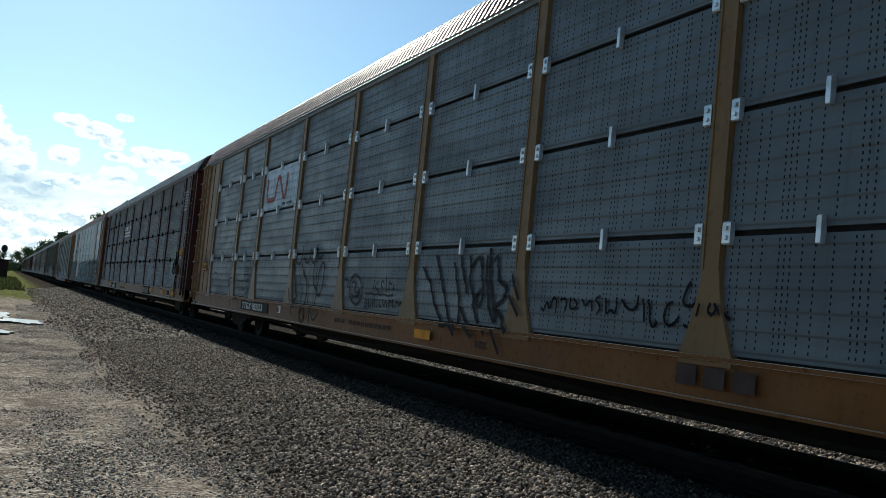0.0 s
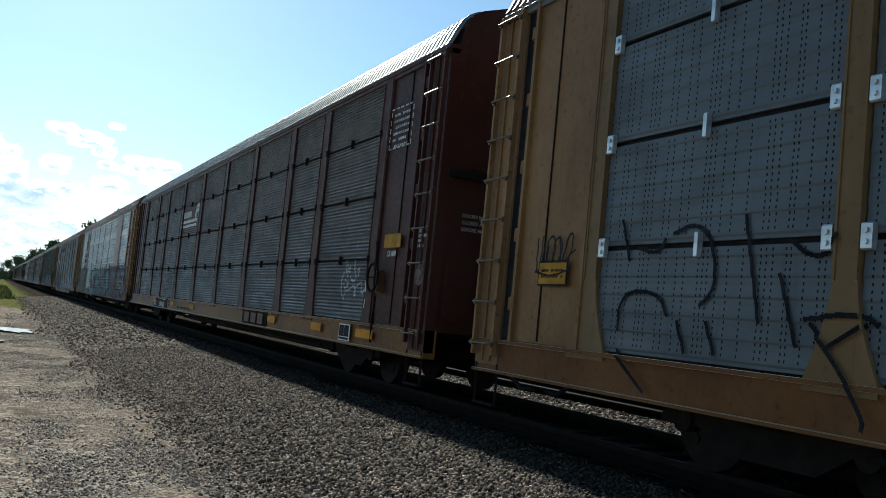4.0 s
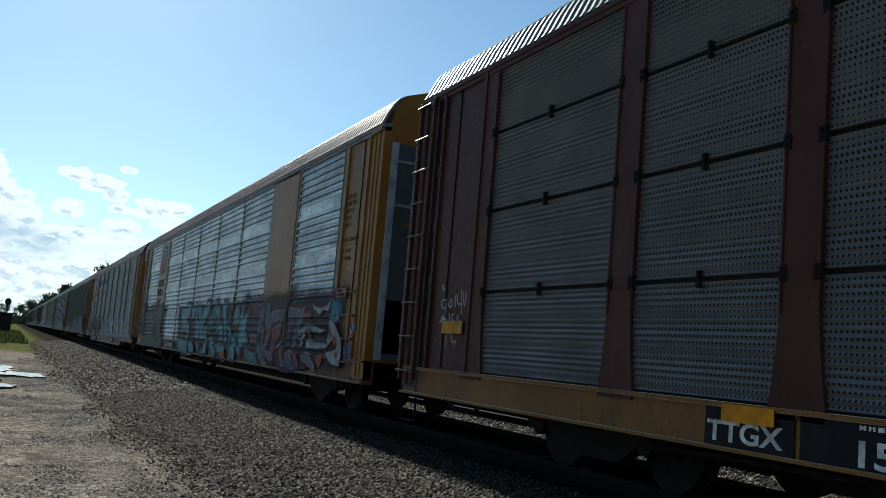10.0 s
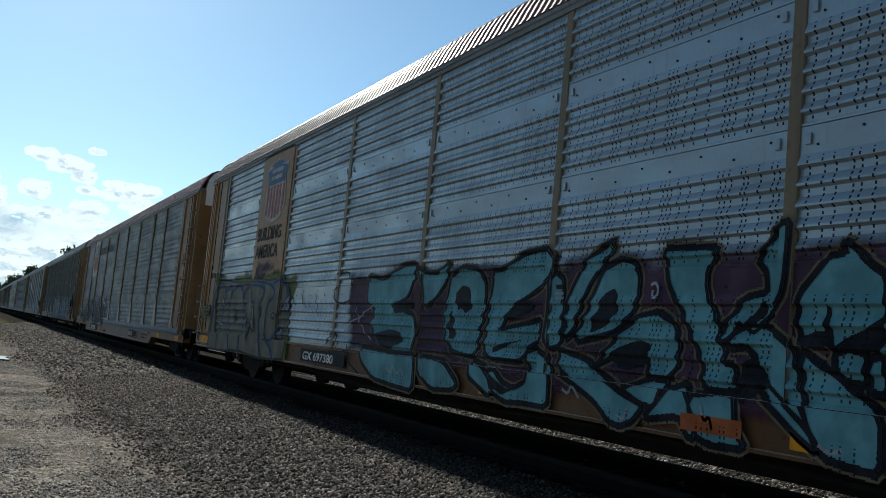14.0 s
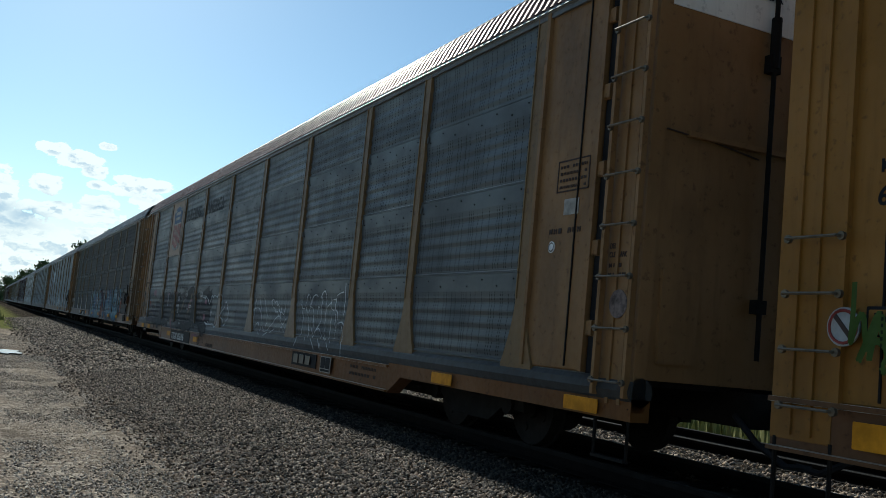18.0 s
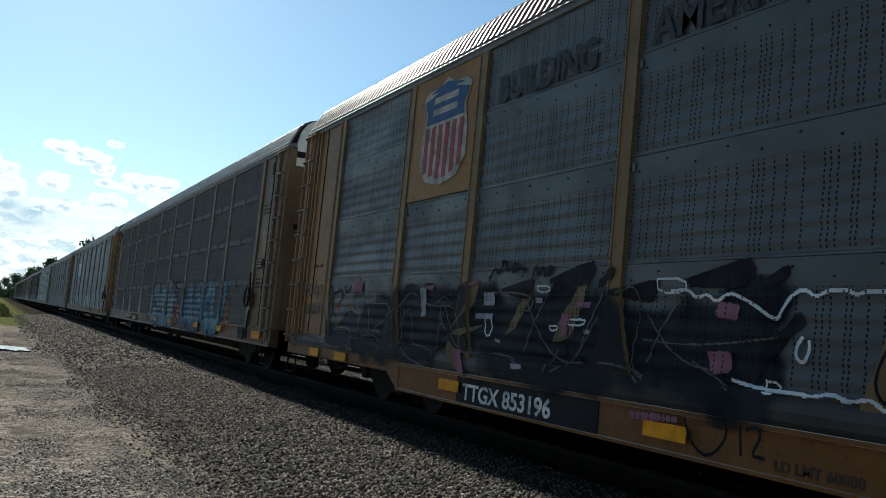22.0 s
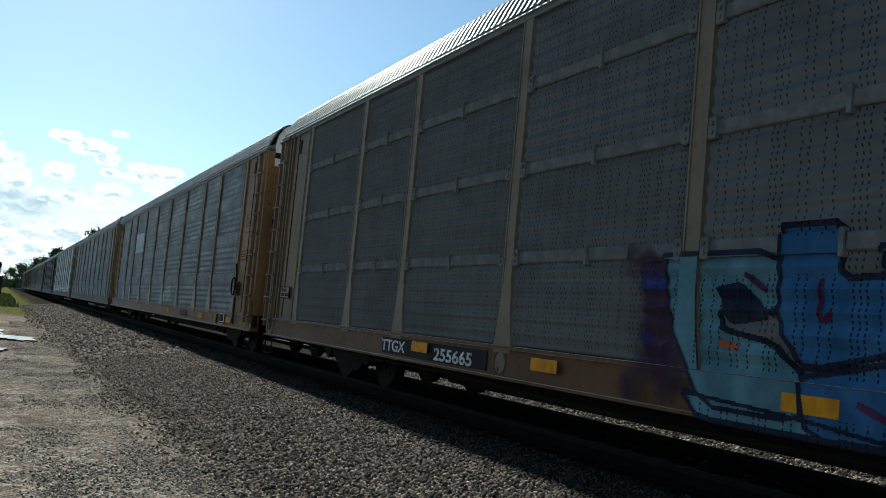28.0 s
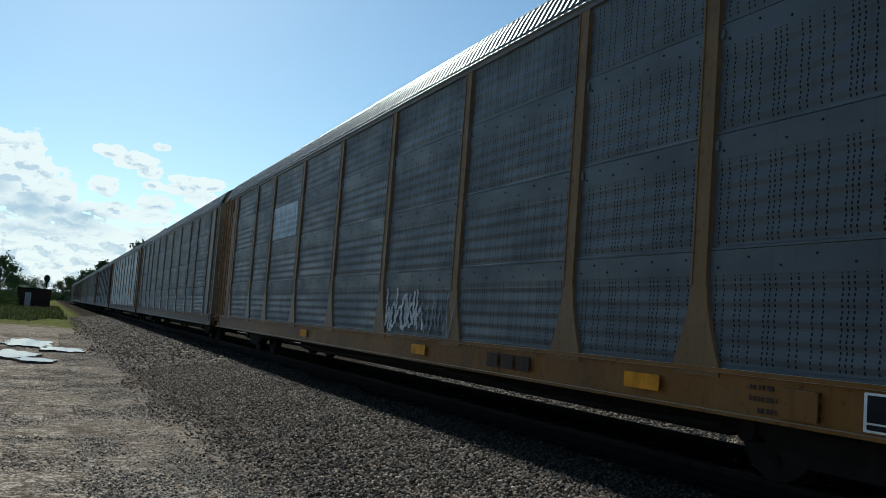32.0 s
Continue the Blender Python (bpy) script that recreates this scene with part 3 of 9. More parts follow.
def stone_cloud(name, count, place, size, seed, label, mat="stone"):
    """Angular stones strewn over the ground, joined in one mesh. place(rng, n) gives x, y, z."""
    rng = np.random.default_rng(seed)
    base = np.array([(1, 0, 0), (-1, 0, 0), (0, 1, 0), (0, -1, 0), (0, 0, 1), (0, 0, -1)], float)
    tri = np.array([(0, 2, 4), (2, 1, 4), (1, 3, 4), (3, 0, 4), (2, 0, 5), (1, 2, 5), (3, 1, 5), (0, 3, 5)])
    xyz = place(rng, count)
    r = size * rng.uniform(0.55, 1.25, count)
    v = base[None] * rng.uniform(0.65, 1.15, (count, 6, 1)) + rng.uniform(-0.28, 0.28, (count, 6, 3))
    v[..., 2] *= rng.uniform(0.55, 0.9, (count, 1))
    a = rng.uniform(0, 2 * np.pi, count)
    b = rng.uniform(-0.6, 0.6, count)
    x, y, z = v[..., 0].copy(), v[..., 1].copy(), v[..., 2].copy()
    y, z = y * np.cos(b)[:, None] - z * np.sin(b)[:, None], y * np.sin(b)[:, None] + z * np.cos(b)[:, None]
    v = np.stack([x * np.cos(a)[:, None] - y * np.sin(a)[:, None], x * np.sin(a)[:, None] + y * np.cos(a)[:, None], z], -1) * r[:, None, None] + xyz[:, None]
    me = bpy.data.meshes.new(name)
    nv, nf = count * 6, count * 8
    me.vertices.add(nv)
    me.vertices.foreach_set("co", v.reshape(-1))
    idx = (tri[None] + 6 * np.arange(count)[:, None, None]).reshape(-1)
    me.loops.add(nf * 3)
    me.loops.foreach_set("vertex_index", idx.astype(np.int32))
    me.polygons.add(nf)
    me.polygons.foreach_set("loop_start", np.arange(0, nf * 3, 3, dtype=np.int32))
    me.polygons.foreach_set("loop_total", np.full(nf, 3, dtype=np.int32))
    me.update(calc_edges=True)
    me.validate()
    return tagged(part(name, me, M[mat]), label, "gravel", kind="stuff")


def heights(x):
    return np.interp(x, (-30, 1.6, 2.2, 3.9, 8.0, 9.4, 12.2, 13.2), (0, 0, 0.03, 0.28, 0.28, 0.16, 0.16, -0.05))


def near_ballast(rng, n):
    y = 2.5 + 21.5 * rng.random(n) ** 1.25
    x = 2.1 + 3.0 * rng.random(n) ** 0.92 - 0.75 * rng.random(n) ** 3 + 0.14 * np.sin(0.9 * y + 2.5 * np.sin(0.37 * y))
    return np.stack([x, y, heights(x) + rng.uniform(-0.012, 0.03, n)], -1)


def far_ballast(rng, n):
    y = 22 + 60 * rng.random(n) ** 1.3
    x = 1.95 + 3.25 * rng.random(n) - 0.9 * rng.random(n) ** 4
    return np.stack([x, y, heights(x) + rng.uniform(-0.01, 0.035, n)], -1)


def beyond_ballast(rng, n):
    y = -1 + 26 * rng.random(n)
    x = 6.9 + 3.4 * rng.random(n)
    return np.stack([x, y, heights(x) + rng.uniform(-0.012, 0.03, n)], -1)


def lot_stones(rng, n):
    y = 4.5 + 26 * rng.random(n) ** 1.4
    x = 2.6 - 6.6 * rng.random(n) ** 1.5
    return np.stack([x, y, rng.uniform(-0.008, 0.002, n) + 0.05 * np.array([noise.noise((a * 0.45, b * 0.3, 3.1)) for a, b in zip(x, y)])], -1)


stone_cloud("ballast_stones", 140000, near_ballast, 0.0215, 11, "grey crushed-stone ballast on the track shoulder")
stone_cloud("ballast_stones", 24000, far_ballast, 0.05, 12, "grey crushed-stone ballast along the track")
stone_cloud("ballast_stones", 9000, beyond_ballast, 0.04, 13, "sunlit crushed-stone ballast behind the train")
def behind_ballast(rng, n):
    y = -14 + 16.6 * rng.random(n)
    x = 2.2 + 2.9 * rng.random(n) - 0.6 * rng.random(n) ** 3
    return np.stack([x, y, heights(x) + rng.uniform(-0.012, 0.03, n)], -1)


def behind_lot(rng, n):
    y = -12 + 17 * rng.random(n)
    x = 2.6 - 7.5 * rng.random(n)
    return np.stack([x, y, rng.uniform(-0.004, 0.006, n)], -1)


stone_cloud("ballast_stones", 20000, behind_ballast, 0.03, 16, "grey crushed-stone ballast on the track shoulder")
stone_cloud("loose_gravel", 4000, behind_lot, 0.014, 17, "small brown stones strewn over the dirt lot", "pebble")


def spilled(rng, n):
    y = 4 + 40 * rng.random(n) ** 1.5
    x = 2.3 - 1.9 * rng.random(n) ** 1.35
    return np.stack([x, y, heights(x) + rng.uniform(-0.008, 0.006, n) + 0.05 * np.array([noise.noise((a * 0.45, b * 0.3, 3.1)) if a < 1.7 else 0.0 for a, b in zip(x, y)])], -1)


stone_cloud("ballast_stones", 36000, spilled, 0.0145, 15, "small crushed stone spilled over the edge of the lot", "pebble")
stone_cloud("loose_gravel", 90000, lot_stones, 0.0135, 14, "small brown stones strewn over the dirt lot", "pebble")


# ---- tracks ----
def build_track(cx, top, label, ties):
    foot = [(-0.075, 0), (0.075, 0), (0.075, 0.012), (0.012, 0.035), (0.012, 0.125), (-0.012, 0.125), (-0.012, 0.035), (-0.075, 0.012)]
    head = [(-0.036, 0.125), (0.036, 0.125), (0.036, 0.165), (0.026, 0.175), (-0.026, 0.175), (-0.036, 0.165)]
    for s in (-1, 1):
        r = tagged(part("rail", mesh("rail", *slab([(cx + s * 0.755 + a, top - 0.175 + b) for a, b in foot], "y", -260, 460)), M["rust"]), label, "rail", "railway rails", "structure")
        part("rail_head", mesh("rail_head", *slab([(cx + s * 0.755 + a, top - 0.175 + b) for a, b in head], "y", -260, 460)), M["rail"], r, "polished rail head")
    me = mesh("tie", *slab([(-1.3, -0.17), (1.3, -0.17), (1.3, -0.012), (1.28, 0.0), (-1.28, 0.0), (-1.3, -0.012)], "y", -0.11, 0.11))
    for i in range(ties):
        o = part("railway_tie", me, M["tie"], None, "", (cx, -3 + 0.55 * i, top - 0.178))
        tagged(o, "dark weathered timber railway tie sunk in ballast", "tie", "ties of one track", "structure")


build_track(TRACK_X, RAIL_Z, "rusty steel rail with a worn shiny head", 110)
build_track(10.95, 0.34, "rusty steel rail of the second track behind the train", 60)


# ---- puddles ----
def puddle(cx, cy, rx, ry, seed):
    out = []
    for i in range(40):
        a = 2 * math.pi * i / 40
        r = 1 + 0.55 * noise.noise((2.2 * math.cos(a), 2.2 * math.sin(a), seed * 3.7)) + 0.2 * noise.noise((6 * math.cos(a), 6 * math.sin(a), seed))
        out.append((cx + rx * r * math.cos(a), cy + ry * r * math.sin(a)))
    v = [(x, y, 0.062) for x, y in out] + [(x, y, -0.03) for x, y in out]
    k = len(out)
    f = [tuple(range(k))] + [(i, i + k, (i + 1) % k + k, (i + 1) % k) for i in range(k)]
    tagged(part("puddle", mesh("puddle", v, f), M["water"]), "shallow rain puddle on the dirt lot, mirroring bright sky", "puddle", "puddles on the lot", "structure")


puddle(-0.55, 31.5, 0.75, 2.6, 1)
puddle(0.45, 28.6, 0.55, 1.1, 2)
puddle(-0.75, 25.2, 0.55, 1.5, 3)
puddle(-2.6, 27.5, 0.9, 2.4, 4)
puddle(-0.2, 23.2, 0.45, 0.6, 5)
puddle(-3.6, 33.5, 1.2, 2.2, 6)


# ---- far things ----
def tree(x, y, height, spread, seed, z0=0.0, dense=1.0):
    rng = random.Random(seed)
    t = thing("tree", "broad leafy green tree, dark against the bright sky", "tree", "trees round the railway", pose(x, y, z0))
    h0 = height * 0.35
    bits = [tube([(0, 0, -0.2), (0.1, 0, h0 * 0.5), (0, 0.1, h0), (0.15, 0, height * 0.7)], height * 0.022, 7)]
    tips = []
    for i in range(9):
        a, up = rng.uniform(0, 6.28), rng.uniform(0.35, 0.95)
        r = spread * rng.uniform(0.45, 0.95) * (1.15 - 0.55 * abs(up - 0.55))
        tip = (r * math.cos(a), r * math.sin(a), height * up)
        bits.append(tube([(0, 0, h0 * rng.uniform(0.7, 1.2)), (tip[0] * 0.5, tip[1] * 0.5, h0 + (tip[2] - h0) * 0.6), tip], height * 0.008, 5))
        tips.append(tip)
    part("trunk", mesh("trunk", *joined(*bits)), M["bark"], t)
    v, f = [], []
    s = height * 0.028
    for tip in tips + [(0, 0, height * 0.85), (spread * 0.2, 0, height * 0.95)]:
        for j in range(int(150 * dense)):
            g = Vector((rng.gauss(0, 1), rng.gauss(0, 1), rng.gauss(0, 0.75))) * spread * 0.2
            p = Vector(tip) + g
            if p.z < h0 * 0.6:
                continue
            u = Vector((rng.uniform(-1, 1), rng.uniform(-1, 1), rng.uniform(-1, 1))).normalized()
            w = u.orthogonal().normalized()
            k = len(v)
            q = s * rng.uniform(0.6, 1.5)
            v += [p - u * q, p + w * q * 0.6, p + u * q, p - w * q * 0.6]
            f.append((k, k + 1, k + 2, k + 3))
    part("crown", mesh("crown", v, f), M["leaf"], t)
    return t


for i, (az, dist, top, spread) in enumerate([(-2.75, 190, 8.4, 3.4), (-3.6, 200, 8.0, 3.6), (-4.8, 190, 8.6, 3.8), (-6.5, 200, 9.0, 4.0), (-8.5, 190, 9.0, 4.0), (-2.0, 260, 6.2, 4.0), (-1.1, 300, 6.4, 4.0), (-0.5, 320, 6.0, 3.5), (-1.6, 240, 5.0, 3.5),
                                              (5.9, 200, 17.0, 4.0), (4.9, 230, 16.0, 4.0), (6.9, 190, 15.5, 4.0), (2.45, 300, 13.6, 3.4), (1.9, 330, 11.5, 3.4), (3.1, 290, 11.5, 3.4), (0.8, 420, 10.2, 3.8), (0.35, 450, 8.5, 3.6), (1.3, 430, 10.5, 3.6), (-11, 200, 9.5, 4.0), (-14, 190, 9.0, 4.5)]):
    tree(dist * math.sin(radians(az)), dist * math.cos(radians(az)), top, spread, 40 + i)


def shrub(x, y, h, r, seed):
    rng = random.Random(seed)
    t = thing("shrub", "leafy green shrub among tall weeds", "shrub", "shrubs by the hut", pose(x, y, 0))
    part("stems", mesh("stems", *joined(*[tube([(0, 0, -0.1), (r * 0.5 * math.cos(a), r * 0.5 * math.sin(a), h * 0.75)], 0.03, 5) for a in (0.3, 1.7, 2.9, 4.1, 5.3)])), M["bark"], t)
    v, f = [], []
    for j in range(420):
        a, q = rng.uniform(0, 6.28), rng.random() ** 0.5
        p = Vector((r * q * math.cos(a), r * q * math.sin(a), h * rng.random() ** 0.7 * (1.05 - 0.55 * q * q) * rng.uniform(0.75, 1.1)))
        u = Vector((rng.uniform(-1, 1), rng.uniform(-1, 1), rng.uniform(-1, 1))).normalized()
        w = u.orthogonal().normalized()
        k, s = len(v), rng.uniform(0.07, 0.17)
        v += [p - u * s, p + w * s * 0.6, p + u * s, p - w * s * 0.6]
        f.append((k, k + 1, k + 2, k + 3))
    part("foliage", mesh("foliage", v, f), M["shrub"], t)


for i, (x, y, h, r) in enumerate([(-4.9, 122, 2.6, 1.5), (-6.5, 118, 2.8, 1.8), (-8.2, 121, 3.0, 1.8), (-10, 116, 2.8, 1.9), (-5.6, 112, 1.9, 1.4), (-7.8, 108, 2.0, 1.6), (-9.8, 104, 2.2, 1.7), (-12, 112, 3.0, 2.0), (-4.6, 132, 3.2, 1.6), (-7.0, 134, 3.6, 1.9)]):
    shrub(x, y, h, r, 70 + i)


def boulder(x, y, r):
    rng = random.Random(5)
    bm = bmesh.new()
    bmesh.ops.create_icosphere(bm, subdivisions=2, radius=r)
    for v in bm.verts:
        v.co = v.co * (1 + 0.3 * noise.noise(v.co * 2.2 / r * 0.5)) * 1.0
        v.co.z = max(-0.05, v.co.z * 0.7)
    me = bpy.data.meshes.new("boulder")
    bm.to_mesh(me)
    bm.free()
    ob = part("boulder", me, M["under"], None, "", (x, y, 0.02))
    tagged(ob, "dark boulder at the edge of the weeds", "boulder")


boulder(-3.4, 62.0, 0.45)


def far_wood():
    """A low line of trees along the horizon, too far to count."""
    rng = random.Random(7)
    v, f = [], []
    for i in range(5200):
        az = radians(rng.uniform(-38, 60))
        d = rng.uniform(480, 640)
        h = 4.2 + 3.0 * noise.noise((az * 14, 0, 0.3)) + 3 * noise.noise((az * 60, 2, 0.3))
        p = Vector((d * math.sin(az), d * math.cos(az), max(0.4, h * rng.random() ** 0.7)))
        u = Vector((rng.uniform(-1, 1), rng.uniform(-1, 1), rng.uniform(-1, 1))).normalized()
        w = u.orthogonal().normalized()
        q = rng.uniform(1.2, 2.8)
        k = len(v)
        v += [p - u * q, p + w * q * 0.7, p + u * q, p - w * q * 0.7]
        f.append((k, k + 1, k + 2, k + 3))
    tagged(part("far_trees", mesh("far_trees", v, f), M["leaf"]), "low dark line of distant woods along the horizon", "woods", kind="stuff")


far_wood()


def grass_tufts():
    rng = random.Random(9)
    v, f = [], []
    for i in range(16000):
        if i < 11000:
            y = rng.uniform(60, 150)
            x = rng.uniform(-16, 1.2) if y > 70 else rng.uniform(-16, -1 + 0.1 * (y - 60))
            z, h = 0.0, rng.uniform(0.1, 0.45)
        else:
            y, x, z, h = rng.uniform(-4, 30), rng.uniform(12.7, 19), -0.05, rng.uniform(0.2, 0.6)
        a = rng.uniform(0, 3.14)
        dx, dy = 0.09 * math.cos(a), 0.09 * math.sin(a)
        lean = rng.uniform(-0.1, 0.1)
        k = len(v)
        v += [(x - dx, y - dy, z), (x + dx, y + dy, z), (x + lean, y + lean, z + h)]
        f.append((k, k + 1, k + 2))
    tagged(part("grass", mesh("grass", v, f), M["grass"]), "patchy yellow-green grass and weeds beyond the lot", "grass", kind="stuff")


grass_tufts()


def build_hut():
    h = thing("equipment_hut", "small dark brick railway hut with a flat roof", "hut", "", pose(-2.0, 128, 0))
    part("wall", mesh("hut_wall", *box(-1.9, 1.95, -1.5, 1.5, 0, 2.35)), M["brick"], h)
    part("roof", mesh("hut_roof", *slab([(-2.05, 2.35), (2.1, 2.35), (2.1, 2.47), (2.0, 2.5), (-1.95, 2.5), (-2.05, 2.47)], "y", -1.65, 1.65)), M["under"], h)
    part("door", mesh("hut_door", *joined(box(-1.0, -0.3, -1.54, -1.503, 0.05, 1.9))), M["door_grey"], h)


build_hut()


def build_signal():
    s = thing("railway_signal", "slim railway signal mast with a dark round head", "signal", "", pose(-0.8, 145, 0))
    part("mast", mesh("signal_mast", *tube([(0, 0, 0), (0, 0, 4.4)], 0.07, 8)), M["under"], s)
    part("head", mesh("signal_head", *joined(slab([(0.42 * math.cos(a * 0.349), 4.15 + 0.55 * math.sin(a * 0.349)) for a in range(18)], "y", -0.06, 0.06), box(-0.12, 0.12, -0.3, 0.05, 3.85, 4.45))), M["lamp_red"], s)
    part("ladder", mesh("signal_ladder", *joined(tube([(-0.15, 0.15, 0), (-0.15, 0.1, 3.9)], 0.02, 5), tube([(0.15, 0.15, 0), (0.15, 0.1, 3.9)], 0.02, 5), *[tube([(-0.15, 0.13, 0.4 + 0.4 * i), (0.15, 0.13, 0.4 + 0.4 * i)], 0.012, 4) for i in range(9)])), M["under"], s)


build_signal()


# ---- the auto-rack cars ----
# a car's own space: x across (near side is -x), y along the track, z up from the rail head
HALF_W = 1.55
Z0, ZE = 0.87, 4.37              # foot of the side sheets, eave
ROWS = [0.87, 1.77, 2.68, 3.575, 4.37]
POSTS = (-9.0, -7.0, -4.2, -1.4, 1.4, 4.2, 7.0, 9.0)
EDGE, END = 11.72, 13.5


def side_profile(style):
    """Heights and outward offsets of the side sheets, from the foot to the eave."""
    out = []
    for r in range(4):
        z0, z1 = ROWS[r], ROWS[r + 1]
        h = z1 - z0
        if style == "wave":
            step = h / 6            # broad flats between low pressed ribs
            for i in range(6):
                z = z0 + step * i
                out += [(z, 0.008), (z + step * 0.30, 0.008), (z + step * 0.42, 0.014), (z + step * 0.54, 0.014), (z + step * 0.97, 0.008)]
        elif style == "fine":
            k = 32
            out += [(z0 + h * i / k, 0.018 * (i % 2)) for i in range(k)]
        elif style in ("rib", "low_rib"):
            hi = 0.034 if style == "rib" else 0.014
            top = 0.10 if r == 3 else 0.19
            out += [(z0, 0.022), (z0 + 0.02, 0.022)]
            step = (h - 0.03 - top) / 5
            z = z0 + 0.03
            for i in range(5):
                k0, k1, k2 = (0.36, 0.50, 0.62) if style == "rib" else (0.16, 0.46, 0.60)
                out += [(z, 0.004), (z + step * k0, 0.004), (z + step * k1, hi), (z + step * k2, hi)]
                z += step
            out += [(z, 0.020), (z1 - 0.006, 0.020)]
        else:
            k = 24
            out += [(z0 + h * i / k, 0.012 + 0.013 * math.cos(2 * math.pi * i / 4)) for i in range(k)]
    out.append((ROWS[4], 0.015))
    return out


PROFILE = {s: side_profile(s) for s in ("wave", "fine", "rib", "low_rib", "soft")}
_sheets = {}


def sheet_mesh(style, row, width, cut, mat):
    key = (style, row, round(width, 3), cut, mat)
    if key not in _sheets:
        z0, z1 = ROWS[row] + cut, ROWS[row + 1] - cut
        pz, po = zip(*PROFILE[style])
        levels = [z0] + [z for z in pz if z0 + 0.004 < z < z1 - 0.004] + [z1]
        v, f = [], []
        for z in levels:
            o = float(np.interp(z, pz, po))
            v += [(-o, 0.0, z - z0), (-o, width, z - z0)]
        for i in range(len(levels) - 1):
            f.append((2 * i, 2 * i + 1, 2 * i + 3, 2 * i + 2))
        # turned edges give the sheet its depth
        k, n = len(v), len(levels)
        v += [(0.03, 0.0, 0.0), (0.03, width, 0.0), (0.03, width, z1 - z0), (0.03, 0.0, z1 - z0)]
        f += [(0, k, k + 1, 1), (2 * n - 2, 2 * n - 1, k + 2, k + 3), tuple([k] + list(range(0, 2 * n, 2)) + [k + 3]), tuple([k + 1] + list(range(1, 2 * n, 2)) + [k + 2])]
        me = mesh("side_sheet", v, f, style == "soft")
        me.materials.append(M[mat])
        _sheets[key] = me
    return _sheets[key]


def post_half(z, wide=0.0, flare=0.19):
    """Half the width of a side post: it flares to a gusset at its foot."""
    return 0.095 + wide + (flare - wide) * min(1.0, max(0.0, (1.5 - z) / 0.63)) ** 1.6


_made = {}


def once(key, build, mat):
    key += "_%.2f" % END            # cars differ a little in length
    if key not in _made:
        me = mesh(key.rsplit("_", 1)[0], *build())
        me.materials.append(M[mat])
        _made[key] = me
    return _made[key]


def post_thin():
    return slab([(-HALF_W + 0.02, -0.055), (-HALF_W - 0.030, -0.055), (-HALF_W - 0.036, -0.047), (-HALF_W - 0.036, 0.047), (-HALF_W - 0.030, 0.055), (-HALF_W + 0.02, 0.055)], "z", 0.80, ZE)


def post_shape(wide=0.0, flare=0.19):
    zs = [0.80, 0.87, 0.95, 1.05, 1.15, 1.25, 1.38, 1.5, ZE]
    right = [(post_half(z, wide, flare), z) for z in zs]
    e = 0.095 + wide
    return joined(slab(right + [(-a, z) for a, z in reversed(right)], "x", -HALF_W + 0.02, -HALF_W - 0.042), *[box(-HALF_W - 0.052, -HALF_W - 0.038, *sorted((g * e, g * (e - 0.02))), 1.5, ZE) for g in (-1, 1)])


ROOF = [(-1.60, 4.40), (-1.57, 4.45), (-1.50, 4.60), (-1.42, 4.74), (-1.33, 4.83), (-1.22, 4.89), (-0.75, 5.03), (-0.35, 5.11), (0, 5.13)]


def roof_mesh():
    prof = ROOF + [(-x, z) for x, z in reversed(ROOF[:-1])]
    pitch, steps = 0.143, int(2 * END / 0.143)
    v, f = [], []
    ys = []
    for i in range(steps):
        y = -END + i * pitch
        ys += [(y, 0.0), (y + 0.062, 0.0), (y + 0.078, 0.03), (y + 0.128, 0.03)]
    ys.append((END, 0.0))
    k = len(prof)
    for y, rise in ys:
        for x, z in prof:
            d = Vector((x * 1.0, z - 3.9)).normalized()
            v.append((x + d.x * rise, y, z + d.y * rise))
    for j in range(len(ys) - 1):
        for i in range(k - 1):
            f.append((j * k + i, j * k + i + 1, (j + 1) * k + i + 1, (j + 1) * k + i))
    return v, f


def end_outline(s=1.0):
    half = [(-1.47, 0.86), (-1.47, 4.44), (-1.42, 4.66), (-1.31, 4.83), (-1.18, 4.92), (-0.72, 5.07), (-0.3, 5.15)]
    return half + [(-x, z) for x, z in reversed(half)]


def end_door(sign):
    """The pair of curved end doors with their rails."""
    return slab(end_outline(), "y", sign * (END - 0.45), sign * (END - 0.02))


def door_rail(sign):
    return slab([(sign * (END - 0.03), 0.0), (sign * (END + 0.025), 0.008), (sign * (END + 0.025), 0.052), (sign * (END - 0.03), 0.06)], "x", -1.2, 1.2)


def door_seam(sign):
    return slab([(-0.03, sign * (END - 0.03)), (0.03, sign * (END - 0.03)), (0.02, sign * (END + 0.02)), (-0.02, sign * (END + 0.02))], "z", 0.9, 5.1)


def truck_frame():
    """A three-piece side frame seen from the side, both sides with the bolster."""
    out = [(-1.2, 0.36), (-1.15, 0.55), (-0.75, 0.60), (-0.45, 0.72), (0.45, 0.72), (0.75, 0.60), (1.15, 0.55), (1.2, 0.36), (0.75, 0.38), (0.45, 0.20), (-0.45, 0.20), (-0.75, 0.38)]
    bits = [slab(out, "x", a, b) for a, b in ((-1.12, -0.98), (0.98, 1.12))]
    bits.append(chamfered(-1.15, 1.15, -0.2, 0.2, 0.45, 0.66, 0.03))
    for x in (-1.05, 1.05):
        for y in (-0.16, 0.0, 0.16):
            bits.append(tube([(x, y, 0.22), (x, y, 0.47)], 0.055, 8))
        for y in (-0.89, 0.89):
            bits.append(disc(x - 0.11 if x < 0 else x - 0.05, x + 0.05 if x < 0 else x + 0.11, y, 0.42, 0.11, 14))
    return joined(*bits)


